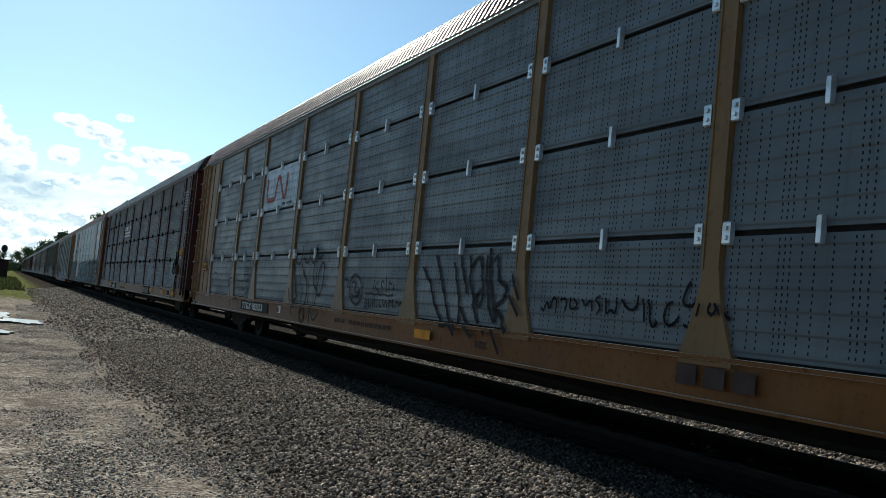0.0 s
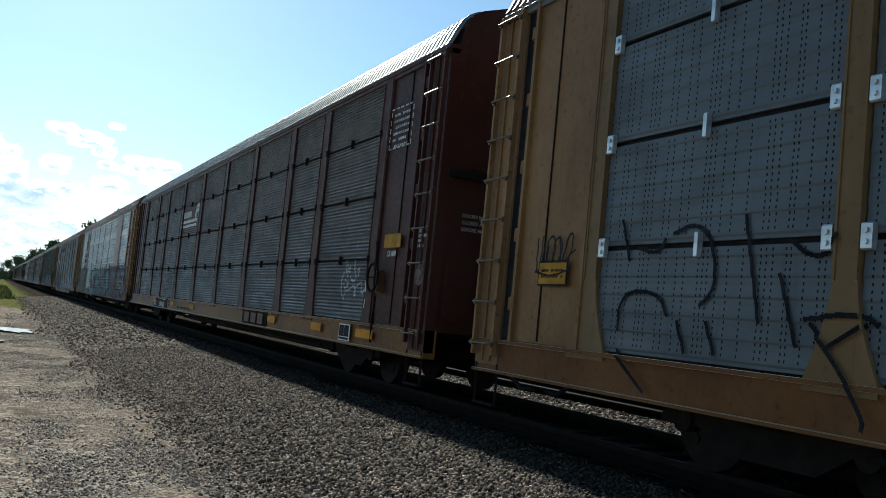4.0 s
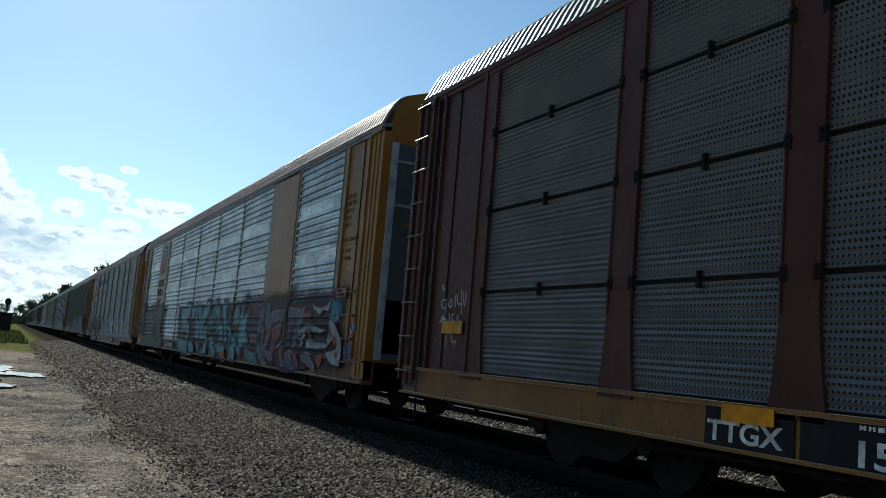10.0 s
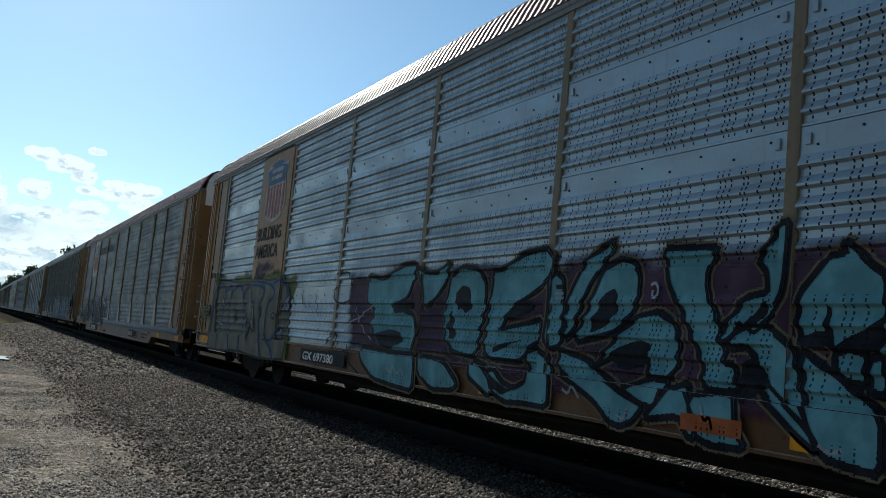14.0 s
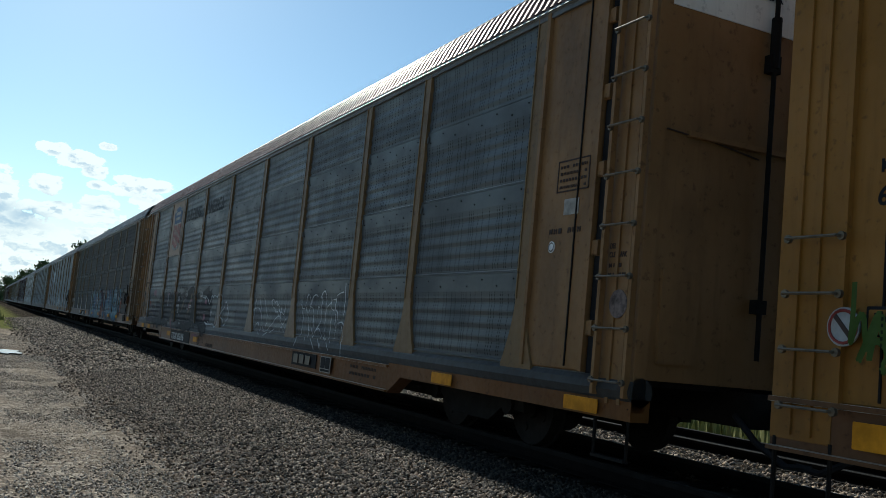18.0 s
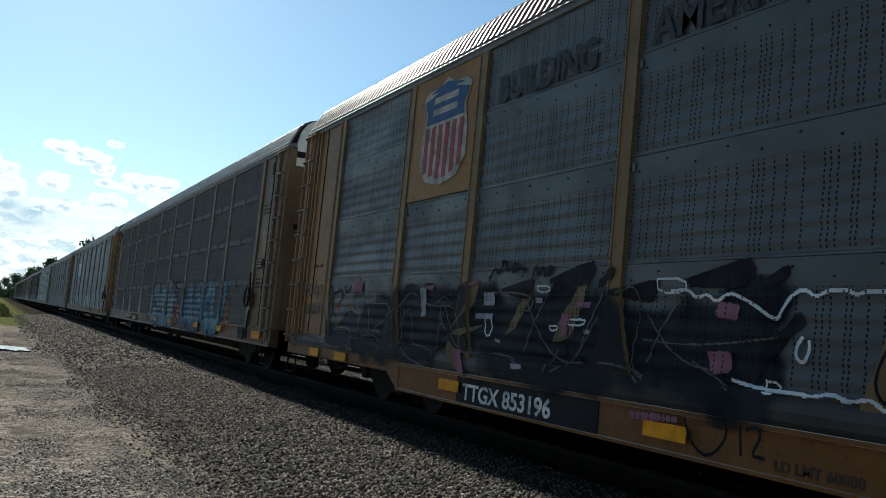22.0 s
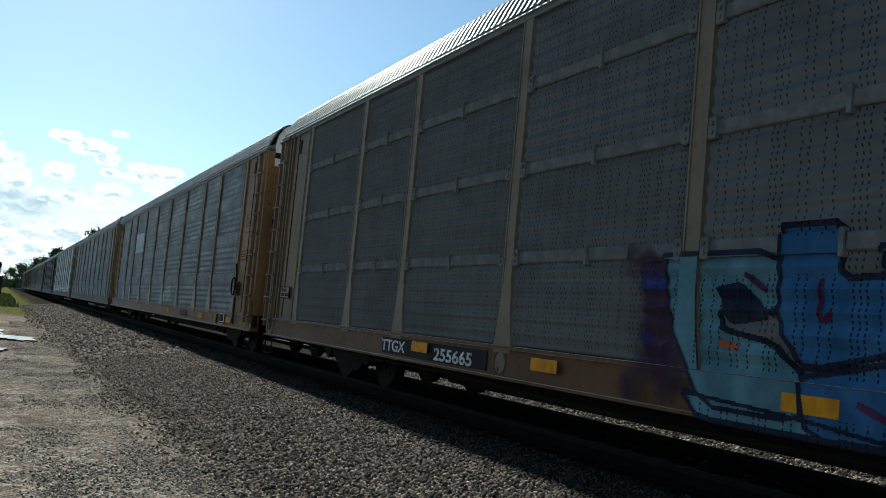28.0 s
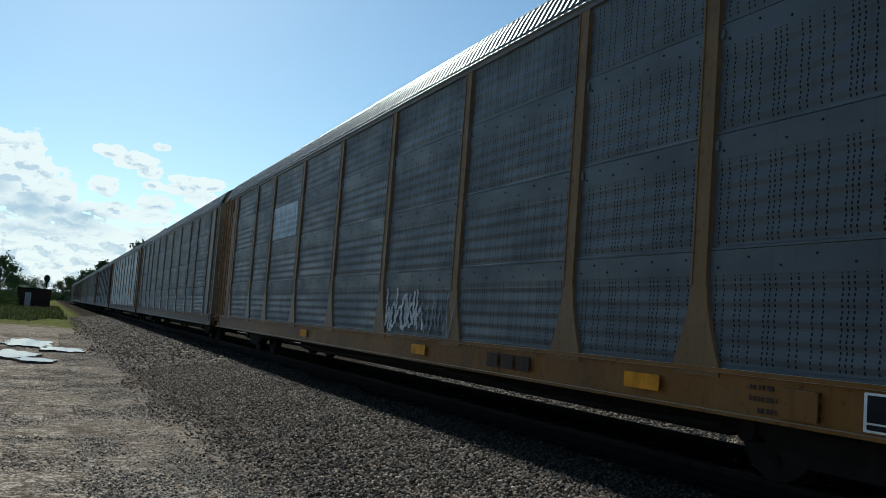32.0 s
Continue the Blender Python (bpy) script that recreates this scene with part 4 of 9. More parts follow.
def wheelset():
    bits = [tube([(-1.0, 0, 0), (1.0, 0, 0)], 0.08, 10)]
    for s in (-1, 1):
        xi, xo = s * 0.715, s * 0.83
        bits.append(disc(min(xi, xo), max(xi, xo), 0, 0, 0.42, 32))
        bits.append(disc(min(s * 0.685, xi), max(s * 0.685, xi), 0, 0, 0.445, 32))
        bits.append(disc(min(xo, s * 0.87), max(xo, s * 0.87), 0, 0, 0.14, 16))
        for k in range(4):
            a = k * math.pi / 2
            bits.append(disc(min(xo, s * 0.845), max(xo, s * 0.845), 0.26 * math.cos(a), 0.26 * math.sin(a), 0.05, 8))
    return joined(*bits)


def ladder_parts(parent, sign, mat, rungs=9, span=None):
    """Stiles and rungs up a corner; a short ladder is rungs alone, bolted to the panel."""
    y0, y1 = span or sorted((sign * (END - 0.46), sign * (END - 0.04)))
    top = 0.82 + 0.43 * (rungs - 1) + 0.09
    pitch = 0.43 if rungs > 4 else 0.355
    for y in (y0, y1) if rungs > 4 else ():
        part("stile", once("stile_%d" % rungs + mat, lambda: chamfered(-0.055, 0.0, -0.02, 0.02, 0.70, top, 0.006), mat), M[mat], parent, "", (-HALF_W - 0.05, y, 0))
    rung = once("rung_" + mat, lambda: joined(tube([(-0.05, -0.21, 0), (-0.10, -0.20, 0), (-0.10, 0.20, 0), (-0.05, 0.21, 0)], 0.0105, 6), disc(-0.075, -0.05, -0.21, 0, 0.028, 8), disc(-0.075, -0.05, 0.21, 0, 0.028, 8)), "rung")
    for i in range(rungs):
        part("rung", rung, M["rung"], parent, "", (-HALF_W - 0.05, (y0 + y1) / 2, 0.82 + pitch * i))


def build_car(spec):
    """One covered car for carrying automobiles: sill, posts, side sheets, eave, roof, ends, running gear."""
    global END
    s = spec
    END = s.get("reach", 13.55)
    car = thing("auto_rack_car", s["label"], "railway car", "cars of the freight train", pose(TRACK_X, s["y"], RAIL_Z))
    near, paint_m, style = s["detail"], s["paint"], s["style"]
    posts = s.get("posts", POSTS)
    # core coloured near black for the shade seen through the sheet gaps
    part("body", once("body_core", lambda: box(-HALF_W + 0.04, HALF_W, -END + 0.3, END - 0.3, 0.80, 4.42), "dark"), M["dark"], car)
    part("roof", once("roof_sheet_" + s["roof"], roof_mesh, s["roof"]), M[s["roof"]], car, "ribbed galvanised roof")
    for sx, nm in ((-1, "near"), (1, "far")):
        part("eave_rail", once("eave_rail_" + nm + s["eave"], lambda: slab([(sx * a, z) for a, z in ((1.47, 4.30), (1.60, 4.30), (1.60, 4.345), (1.615, 4.36), (1.615, 4.40), (1.47, 4.43))], "y", -END, END), s["eave"]), M[s["eave"]], car)
        if sx < 0 and s.get("lip", True):
            # lip coloured paler than the eave, to show its edge as sunlit
            part("eave_lip", once("eave_lip", lambda: slab([(-1.615, 4.365), (-1.632, 4.365), (-1.62, 4.384), (-1.615, 4.386)], "y", -END + 0.05, END - 0.05), "galv_dull"), M["galv_dull"], car, "thin bare metal lip along the eave")
        d = s.get("drop", 0.0)      # a car with a lower floor carries its sill lower, with a round beam above
        part("side_sill", once("side_sill_" + nm + s["sill"] + str(d), lambda: slab([(sx * a, z - d) for a, z in ((1.42, 0.53), (1.615, 0.53), (1.615, 0.555), (1.575, 0.56), (1.575, 0.835), (1.615, 0.84), (1.615, 0.872), (1.42, 0.872))], "y", -8.6 if d else -END, 8.6 if d else END), s["sill"]), M[s["sill"]], car)
        if d:
            part("foot_beam", once("foot_beam_" + nm, lambda: slab([(sx * (1.50 + 0.12 * math.cos(k * 0.524)), 0.755 + 0.12 * math.sin(k * 0.524)) for k in range(12)], "y", -END, END), "beam"), M["beam"], car, "dark grey round beam under the sheets")
            for g in (-1, 1):
                part("end_sill", once("end_sill_" + nm + s["sill"] + str(g), lambda: slab([(g * 8.6, 0.30), (g * 9.0, 0.52), (g * END, 0.52), (g * END, 0.70), (g * 8.6, 0.70)], "x", sx * 1.40, sx * 1.585), s["sill"]), M[s["sill"]], car)
    part("far_side", once("far_side", lambda: joined(box(HALF_W - 0.02, HALF_W + 0.03, -EDGE, EDGE, 0.87, 4.37), *[box(HALF_W, HALF_W + 0.09, p - 0.1, p + 0.1, 0.87, 4.37) for p in POSTS]), "sheet_d"), M["sheet_d"], car)
    for p in (*posts, -EDGE, EDGE):
        thin = s.get("thin") and abs(p) < EDGE
        pm = s.get("post_paint", paint_m)
        wide, flare = s.get("wide", 0.0), s.get("flare", 0.19)
        part("side_post", once(("thin_post_" if thin else "side_post_%.2f_%.2f" % (wide, flare)) + pm, post_thin if thin else lambda: post_shape(wide, flare), pm), M[pm], car, "", (0, p, 0))
    # side sheets, bay by bay
    stops = [-EDGE, *posts, EDGE]
    cut = s["cut"]
    for a, b in zip(stops, stops[1:]):
        if (a, b) in s.get("solid", ()):
            part("solid_panel", once("solid_panel%.2f" % (b - a) + paint_m, lambda: chamfered(-HALF_W - 0.05, -HALF_W + 0.02, 0, b - a - 0.12, 0.88, 4.36), paint_m), M[paint_m], car, "plain painted steel panel", (0, a + 0.06, 0))
            continue
        inset = s.get("inset", 0.05)
        w = b - a - 2 * inset
        for r in range(4):
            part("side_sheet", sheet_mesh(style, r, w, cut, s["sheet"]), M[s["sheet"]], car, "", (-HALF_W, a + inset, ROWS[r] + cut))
        if near and s["joint"] == "strip":
            for r in (1, 2, 3):
                part("joint_strip", once("joint_strip%.2f" % w, lambda: chamfered(-HALF_W - 0.035, -HALF_W, 0, w, -0.06, 0.06), "strip"), M["strip"], car, "", (0, a + inset, ROWS[r]))
        if near and style in ("rib", "low_rib"):
            bolts = once("bolt_seam%.2f" % w, lambda: joined(*[disc(-0.010, 0.0, 0.15 + (w - 0.3) * i / 7, 0.035 * (-1) ** i, 0.0095, 6) for i in range(8)]), "dark")
            for r in (1, 2, 3):
                part("bolt_seam", bolts, M["dark"], car, "", (-HALF_W - 0.019, a + 0.05, ROWS[r] - 0.10))["kind"] = "stuff"
                for y in (a + 0.13, b - 0.13) if r > 1 else ():
                    part("band_tab", once("band_tab_" + s["sheet"], lambda: chamfered(-0.012, 0.0, -0.02, 0.02, -0.04, 0.04, 0.006), s["sheet"]), M[s["sheet"]], car, "", (-HALF_W - 0.026, y, ROWS[r] - 0.09))
        if near and s["clip"]:
            for r in (1, 2, 3):
                for y in (a + 0.15, (a + b) / 2, b - 0.15):
                    mid = y == (a + b) / 2
                    q = 0.7 if s["clip"] == "under" else 1.0
                    me = once("clip_mid_" + s["clip"], lambda: chamfered(-0.05, 0, -0.02 * q, 0.02 * q, -0.10 * q, 0.09 * q, 0.008), s["clip"]) if mid else once("clip_edge_" + s["clip"], lambda: joined(chamfered(-0.045, 0, -0.042 * q, 0.042 * q, -0.085 * q, 0.085 * q, 0.01), disc(-0.06, -0.04, 0, 0.035 * q, 0.018 * q, 8), disc(-0.06, -0.04, 0, -0.035 * q, 0.018 * q, 8)), s["clip"])
                    part("sheet_clip", me, M[s["clip"]], car, "", (-HALF_W - 0.01, y, ROWS[r]))
    # ends: side panel, ladder, doors
    for g in (-1, 1):
        slot = 0.22 if s.get("rungs", 9) == 9 else 0.02
        y0, y1 = sorted((g * (EDGE + 0.1), g * (END - 0.48 - slot)))
        ep = part("end_panel", once("end_panel%d" % g + s["end"], lambda: joined(chamfered(-HALF_W - 0.02, -HALF_W + 0.08, y0, y1, 0.87, 4.36), box(-HALF_W - 0.06, -HALF_W, y0, y0 + 0.05, 0.87, 4.36), box(-HALF_W - 0.06, -HALF_W, y1 - 0.05, y1, 0.87, 4.36)), s["end"]), M[s["end"]], car)
        if slot > 0.1:
            # near-black strip stands in for the shade of the open slot
            part("door_gap", once("door_gap%d" % g, lambda: box(-HALF_W - 0.004, -HALF_W + 0.045, *sorted((g * (END - 0.70), g * (END - 0.48))), 0.86, 4.36), "dark"), M["dark"], car, "black strip for the shaded gap beside the ladder panel")
        y2, y3 = sorted((g * (END - 0.48), g * END))
        part("corner_panel", once("corner_panel%d" % g + s["end"], lambda: joined(chamfered(-HALF_W - 0.03, -HALF_W + 0.10, y2, y3, 0.60, 4.36), *[box(-HALF_W - 0.048, -HALF_W - 0.03, q - 0.02, q + 0.02, 0.64, 4.34) for q in (y2 + 0.16, y3 - 0.16)]), s["end"]), M[s["end"]], car)
        if near:
            lad = part("ladder", once("ladder_plate%d" % g + s["end"], lambda: box(-HALF_W - 0.07, -HALF_W - 0.032, *sorted((g * (END - 0.46), g * (END - 0.04))), 4.30, 4.355), s["end"]), M[s["end"]], car)
            hinge = once("hinge_block_" + s["end"], lambda: chamfered(-0.03, 0.05, -0.045, 0.045, -0.07, 0.07, 0.012), s["end"])
            for z in (1.25, 1.95, 2.65, 3.35, 4.05) if slot > 0.1 else ():
                part("hinge_block", hinge, M[s["end"]], ep, "", (-HALF_W - 0.012, g * (END - 0.66), z))
            part("inner_seam", once("inner_seam_" + s["end"], lambda: chamfered(-0.012, 0.0, -0.007, 0.007, 0.9, 4.33, 0.004), "under"), M["under"], ep, "dark seam of the end panel", (-HALF_W - 0.021, g * (EDGE + 0.82), 0))
            ladder_parts(lad, g, s["end"], s.get("rungs", 9), s["ladder"][(g + 1) // 2] if "ladder" in s else None)
        door = part("end_door", once("end_door%d" % g + s["end"], lambda: end_door(g), s["end"]), M[s["end"]], car, "pair of closed end doors")
        if near:
            part("hatch_panel", once("hatch_panel%d" % g + s["end"], lambda: chamfered(-1.37, -0.98, *sorted((g * (END - 0.025), g * (END + 0.012))), 1.0, 1.78, 0.01), s["end"]), M[s["end"]], door)
        if s.get("leafed"):         # bare galvanised leaves below the painted head
            y4, y5 = g * (END - 0.03), g * (END + 0.012)
            leaf = part("door_leaf", once("door_leaf%d" % g, lambda: box(-1.44, 1.44, *sorted((y4, y5)), 0.9, 4.13), "sheet_f"), M["sheet_f"], door, "bare galvanised door leaf")
            for a, b, out in ((-1.45, -1.35, 0.05), (-1.06, -0.94, 0.07), (-0.94, -0.62, 0.03), (-0.10, 0.10, 0.06), (0.62, 0.94, 0.03), (0.94, 1.06, 0.07), (1.35, 1.45, 0.05)):
                part("door_stile", once("door_stile%d%.2f" % (g, a), lambda: box(a, b, *sorted((y5, y5 + g * out)), 0.9, 4.13), "galv_dull"), M["galv_dull"], leaf, "pale galvanised stile")
            for z in (3.2, 3.86):
                part("leaf_bar", once("leaf_bar%d" % g, lambda: box(-1.35, -1.06, *sorted((y5, y5 + g * 0.02)), -0.02, 0.02), "galv_dull"), M["galv_dull"], leaf, "", (0, 0, z))
        part("door_seam", once("door_seam%d" % g, lambda: door_seam(g), "under"), M["under"], door)
        if near:
            for z in (2.9,):
                part("door_rail", once("door_rail%d" % g + s["end"], lambda: door_rail(g), s["end"]), M[s["end"]], door, "", (0, 0, z))
        if s.get("white_top"):
            part("door_head", once("door_head%d" % g, lambda: slab([(-1.46, 4.0), (-1.46, 4.43), (-1.41, 4.65), (-1.30, 4.82), (-1.17, 4.91), (-0.7, 5.06), (0, 5.13), (0.7, 5.06), (1.17, 4.91), (1.30, 4.82), (1.41, 4.65), (1.46, 4.43), (1.46, 4.0)], "y", g * (END - 0.02), g * (END - 0.012)), "white"), M["white"], car, "dirty white head of the end doors")
        if s.get("banded"):
            part("head_band", once("head_band%d" % g, lambda: slab([(-1.45, 4.16), (1.45, 4.16), (1.45, 4.28), (-1.45, 4.28)], "y", *sorted((g * (END - 0.02), g * (END - 0.006)))), "stencil_black"), M["stencil_black"], car, "black band across the head of the end doors")
            # flat dark plate painted for the shade of an opening
            part("vent_hole", once("vent_hole", lambda: chamfered(-0.012, 0.0, -0.06, 0.06, -0.13, 0.13, 0.004), "dark"), M["dark"], ep, "small black plate for a shaded opening", (-HALF_W - 0.021, g * (EDGE + 0.72), 4.06))
        if near:
            part("coupler", once("coupler%d" % g, lambda: joined(box(-0.09, 0.09, *sorted((g * END, g * 14.0)), 0.50, 0.68), slab([(-0.16, 0.44), (0.16, 0.44), (0.2, 0.6), (0.14, 0.76), (-0.14, 0.76), (-0.2, 0.6)], "y", g * 13.95, g * 14.25)), "under"), M["under"], car)
            part("brake_hose", once("brake_hose%d" % g, lambda: tube([(-0.35, g * 13.4, 0.62), (-0.38, g * 13.7, 0.42), (-0.36, g * 14.0, 0.28), (-0.34, g * 14.25, 0.30)], 0.028, 6), "dark"), M["dark"], car)
            st = once("corner_step", lambda: joined(tube([(0, -0.22, 0.62), (0, -0.22, 0.20), (0, 0.22, 0.20), (0, 0.22, 0.62)], 0.018, 6), box(-0.03, 0.03, -0.22, 0.22, 0.19, 0.215)), "under")
            part("corner_step", st, M["under"], car, "", (-HALF_W - 0.02, g * (END - 0.26), 0))
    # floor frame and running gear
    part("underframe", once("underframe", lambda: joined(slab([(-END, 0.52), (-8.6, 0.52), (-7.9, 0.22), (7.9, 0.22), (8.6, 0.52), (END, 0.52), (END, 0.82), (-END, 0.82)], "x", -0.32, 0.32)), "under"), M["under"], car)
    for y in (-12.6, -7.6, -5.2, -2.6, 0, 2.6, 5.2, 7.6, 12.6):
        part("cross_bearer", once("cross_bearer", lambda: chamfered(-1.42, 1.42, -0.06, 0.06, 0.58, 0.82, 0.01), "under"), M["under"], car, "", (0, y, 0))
    if near:
        part("brake_pipe", once("brake_pipe", lambda: tube([(-1.3, -9, 0.42)] + [(-1.3, y, 0.42 - 0.05 * math.sin(y * 0.7)) for y in range(-8, 9, 2)] + [(-1.3, 9, 0.42)], 0.022, 6), "under"), M["under"], car)
    for g in (-1, 1):
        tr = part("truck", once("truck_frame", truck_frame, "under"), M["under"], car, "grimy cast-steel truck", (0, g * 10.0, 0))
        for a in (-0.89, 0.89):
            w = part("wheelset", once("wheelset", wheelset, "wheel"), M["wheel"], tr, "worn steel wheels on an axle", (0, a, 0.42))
            if near:
                WHEELS.append((w, a))
    CARS.append((car, s["y"]))
    return car


CARS, WHEELS = [], []
BASE = dict(detail=True, paint="yellow", sill="yellow", eave="eave_grey", end="yellow", roof="roof", style="wave", sheet="sheet_a", cut=0.022, joint="gap", clip="galv")


def spec(**k):
    d = dict(BASE)
    d.update(k)
    return d


car_a = build_car(spec(y=12.91, inset=0.11, paint="post", sill="sill_ochre", end="rusty_tan", reach=13.74, roof="roof_red", label="yellow-posted auto-rack car with blue-grey punched sheets and black graffiti"))
car_b = build_car(spec(y=41.68, lip=False, wide=0.08, flare=0.15, reach=13.68, label="brown auto-rack car with dark grey sheets, yellow sill and white tags", paint="brown", end="brown", eave="brown", style="fine", sheet="sheet_b", clip="under", sill="yellow_dull"))
car_c = build_car(spec(y=70.2, reach=13.35, roof="roof_red", label="yellow auto-rack car with bright galvanised sheets and large colourful graffiti", style="rib", sheet="sheet_c", cut=0.003, joint="none", clip="", post_paint="tan", thin=True, lip=False, rungs=4, ladder=((-12.94, -12.47), (12.8, 13.2)), leafed=True, sill="sill_rust", solid=((-9.0, -7.0), (7.0, 9.0))))
car_d = build_car(spec(y=98.55, paint="post", end="rusty_tan", label="yellow auto-rack car with dull grey sheets, shield emblem and slogan", style="low_rib", sheet="sheet_d", cut=0.003, joint="none", clip="", drop=0.22, white_top=True, roof="roof_red", sill="sill_ochre"))
car_e = build_car(spec(y=126.9, flare=0.08, label="tan-posted auto-rack car with brown-grey sheets and blue graffiti", paint="tan", end="tan_end", sill="sill_rust", style="soft", sheet="sheet_e", cut=0.01, joint="strip", clip="strip", white_top=True, inset=0.10, banded=True))
car_f = build_car(spec(y=155.2, label="yellow auto-rack car with clean grey galvanised sheets", paint="post", end="rusty_tan", sill="yellow_dull", style="low_rib", sheet="sheet_f", cut=0.003, joint="none", clip="", white_top=True, banded=True))
FAR = [("tan", "sheet_f", "low_rib"), ("post", "sheet_c", "rib"), ("brown", "sheet_b", "fine"), ("post", "sheet_d", "rib"), ("tan", "sheet_a", "wave"), ("post", "sheet_e", "soft"), ("brown", "sheet_d", "rib"), ("tan", "sheet_f", "rib")]
for i, (p, sh, st) in enumerate(FAR):
    build_car(spec(y=155.2 + 28.4 * (i + 1), detail=False, label="weathered %s auto-rack car with grey sheets in the train" % {"tan": "tan", "post": "dirty yellow", "brown": "brown"}[p], paint=p, end=p, sill="sill_rust", eave="eave_grey", sheet=sh, style=st, cut=0.01, clip="", joint="none", roof="roof"))
# unseen car, added ahead for its shadow and reflection
build_car(spec(y=12.91 - 28.6, detail=False, label="unseen yellow auto-rack car added ahead in the train, with grey sheets", clip="", joint="none"))


# ---- sprayed paint and stencils on the cars ----
def crossings(poly, z):
    xs = []
    for (y0, z0), (y1, z1) in zip(poly, poly[1:] + poly[:1]):
        if (z0 <= z) != (z1 <= z):
            xs.append(y0 + (y1 - y0) * (z - z0) / (z1 - z0))
    return sorted(xs)


class Spray:
    """Paint that follows the ribs and posts of one car's side. Shapes of one coat are merged, course by course."""
    STEP = 0.0085

    def __init__(self, car, style, posts=POSTS, thin=False, raised=(), bands=()):
        self.car, self.style = car, style
        self.posts, self.thin = sorted((*posts, -EDGE, EDGE)), thin
        self.raised = list(raised)          # (from, to, how far it stands out)
        self.bands = list(bands)            # (foot, top, how far it stands out)
        self.shapes, self.lift = [], 0.004

    def add(self, poly, lift):
        self.shapes.append(poly)
        self.lift = lift

    def stroke(self, pts, hw, lift):
        for (y0, z0), (y1, z1) in zip(pts, pts[1:]):
            d = math.hypot(y1 - y0, z1 - z0)
            if d < 1e-5:
                continue
            ny, nz = -(z1 - z0) / d * hw, (y1 - y0) / d * hw
            ey, ez = (y1 - y0) / d * hw * 0.6, (z1 - z0) / d * hw * 0.6
            self.add([(y0 + ny - ey, z0 + nz - ez), (y1 + ny + ey, z1 + nz + ez), (y1 - ny + ey, z1 - nz + ez), (y0 - ny - ey, z0 - nz - ez)], lift)

    def lengths(self, lo, hi, z):
        """Cuts a span into lengths over sheets, posts and plates: (from, to, stand-out or None for the sheet)."""
        marks = []
        for p in self.posts:
            edge = abs(p) == EDGE
            hw = 0.055 if self.thin and not edge else post_half(z, 0.08 if self.car == car_b else 0.0, 0.15 if self.car == car_b else 0.08 if self.car == car_e else 0.19)
            marks.append((p - hw - 0.003, p + hw + 0.003, 0.038 if self.thin and not edge else 0.054))
        marks += self.raised
        cuts = sorted({lo, hi, *[q for a, b, _ in marks for q in (a, b) if lo < q < hi]})
        for a, b in zip(cuts, cuts[1:]):
            m = (a + b) / 2
            yield a, b, max([o for p, q, o in marks if p < m < q], default=None)

    def done(self, mat, label, name="graffiti"):
        pz, po = zip(*PROFILE[self.style])
        courses = {}
        for poly in self.shapes:
            zs = [z for _, z in poly]
            for c in range(int(math.floor(min(zs) / self.STEP)), int(math.ceil(max(zs) / self.STEP))):
                xs = crossings(poly, (c + 0.5) * self.STEP)
                courses.setdefault(c, []).extend(zip(xs[::2], xs[1::2]))
        v, f = [], []
        for c, spans in sorted(courses.items()):
            z0, z1 = c * self.STEP, (c + 1) * self.STEP
            merged = []
            for a, b in sorted(spans):
                if merged and a <= merged[-1][1] + 0.002:
                    merged[-1][1] = max(b, merged[-1][1])
                else:
                    merged.append([a, b])
            o0, o1 = (0.068, 0.068) if z1 < 0.87 else (float(np.interp(z0, pz, po)), float(np.interp(z1, pz, po)))
            for foot, top, out in self.bands:
                if z1 > foot and z0 < top:
                    o0 = o1 = out
            for lo, hi in merged:
                for a, b, out in self.lengths(lo, hi, z0):
                    p, q = (o0, o1) if out is None or z1 < 0.87 else (out, out)
                    p, q, k = -HALF_W - p - self.lift, -HALF_W - q - self.lift, len(v)
                    v += [(p, a, z0), (p, b, z0), (q, b, z1), (q, a, z1)]
                    f.append((k, k + 1, k + 2, k + 3))
        if f:
            part(name, mesh(name, v, f), M[mat], self.car, label)["kind"] = "stuff"
        self.shapes = []


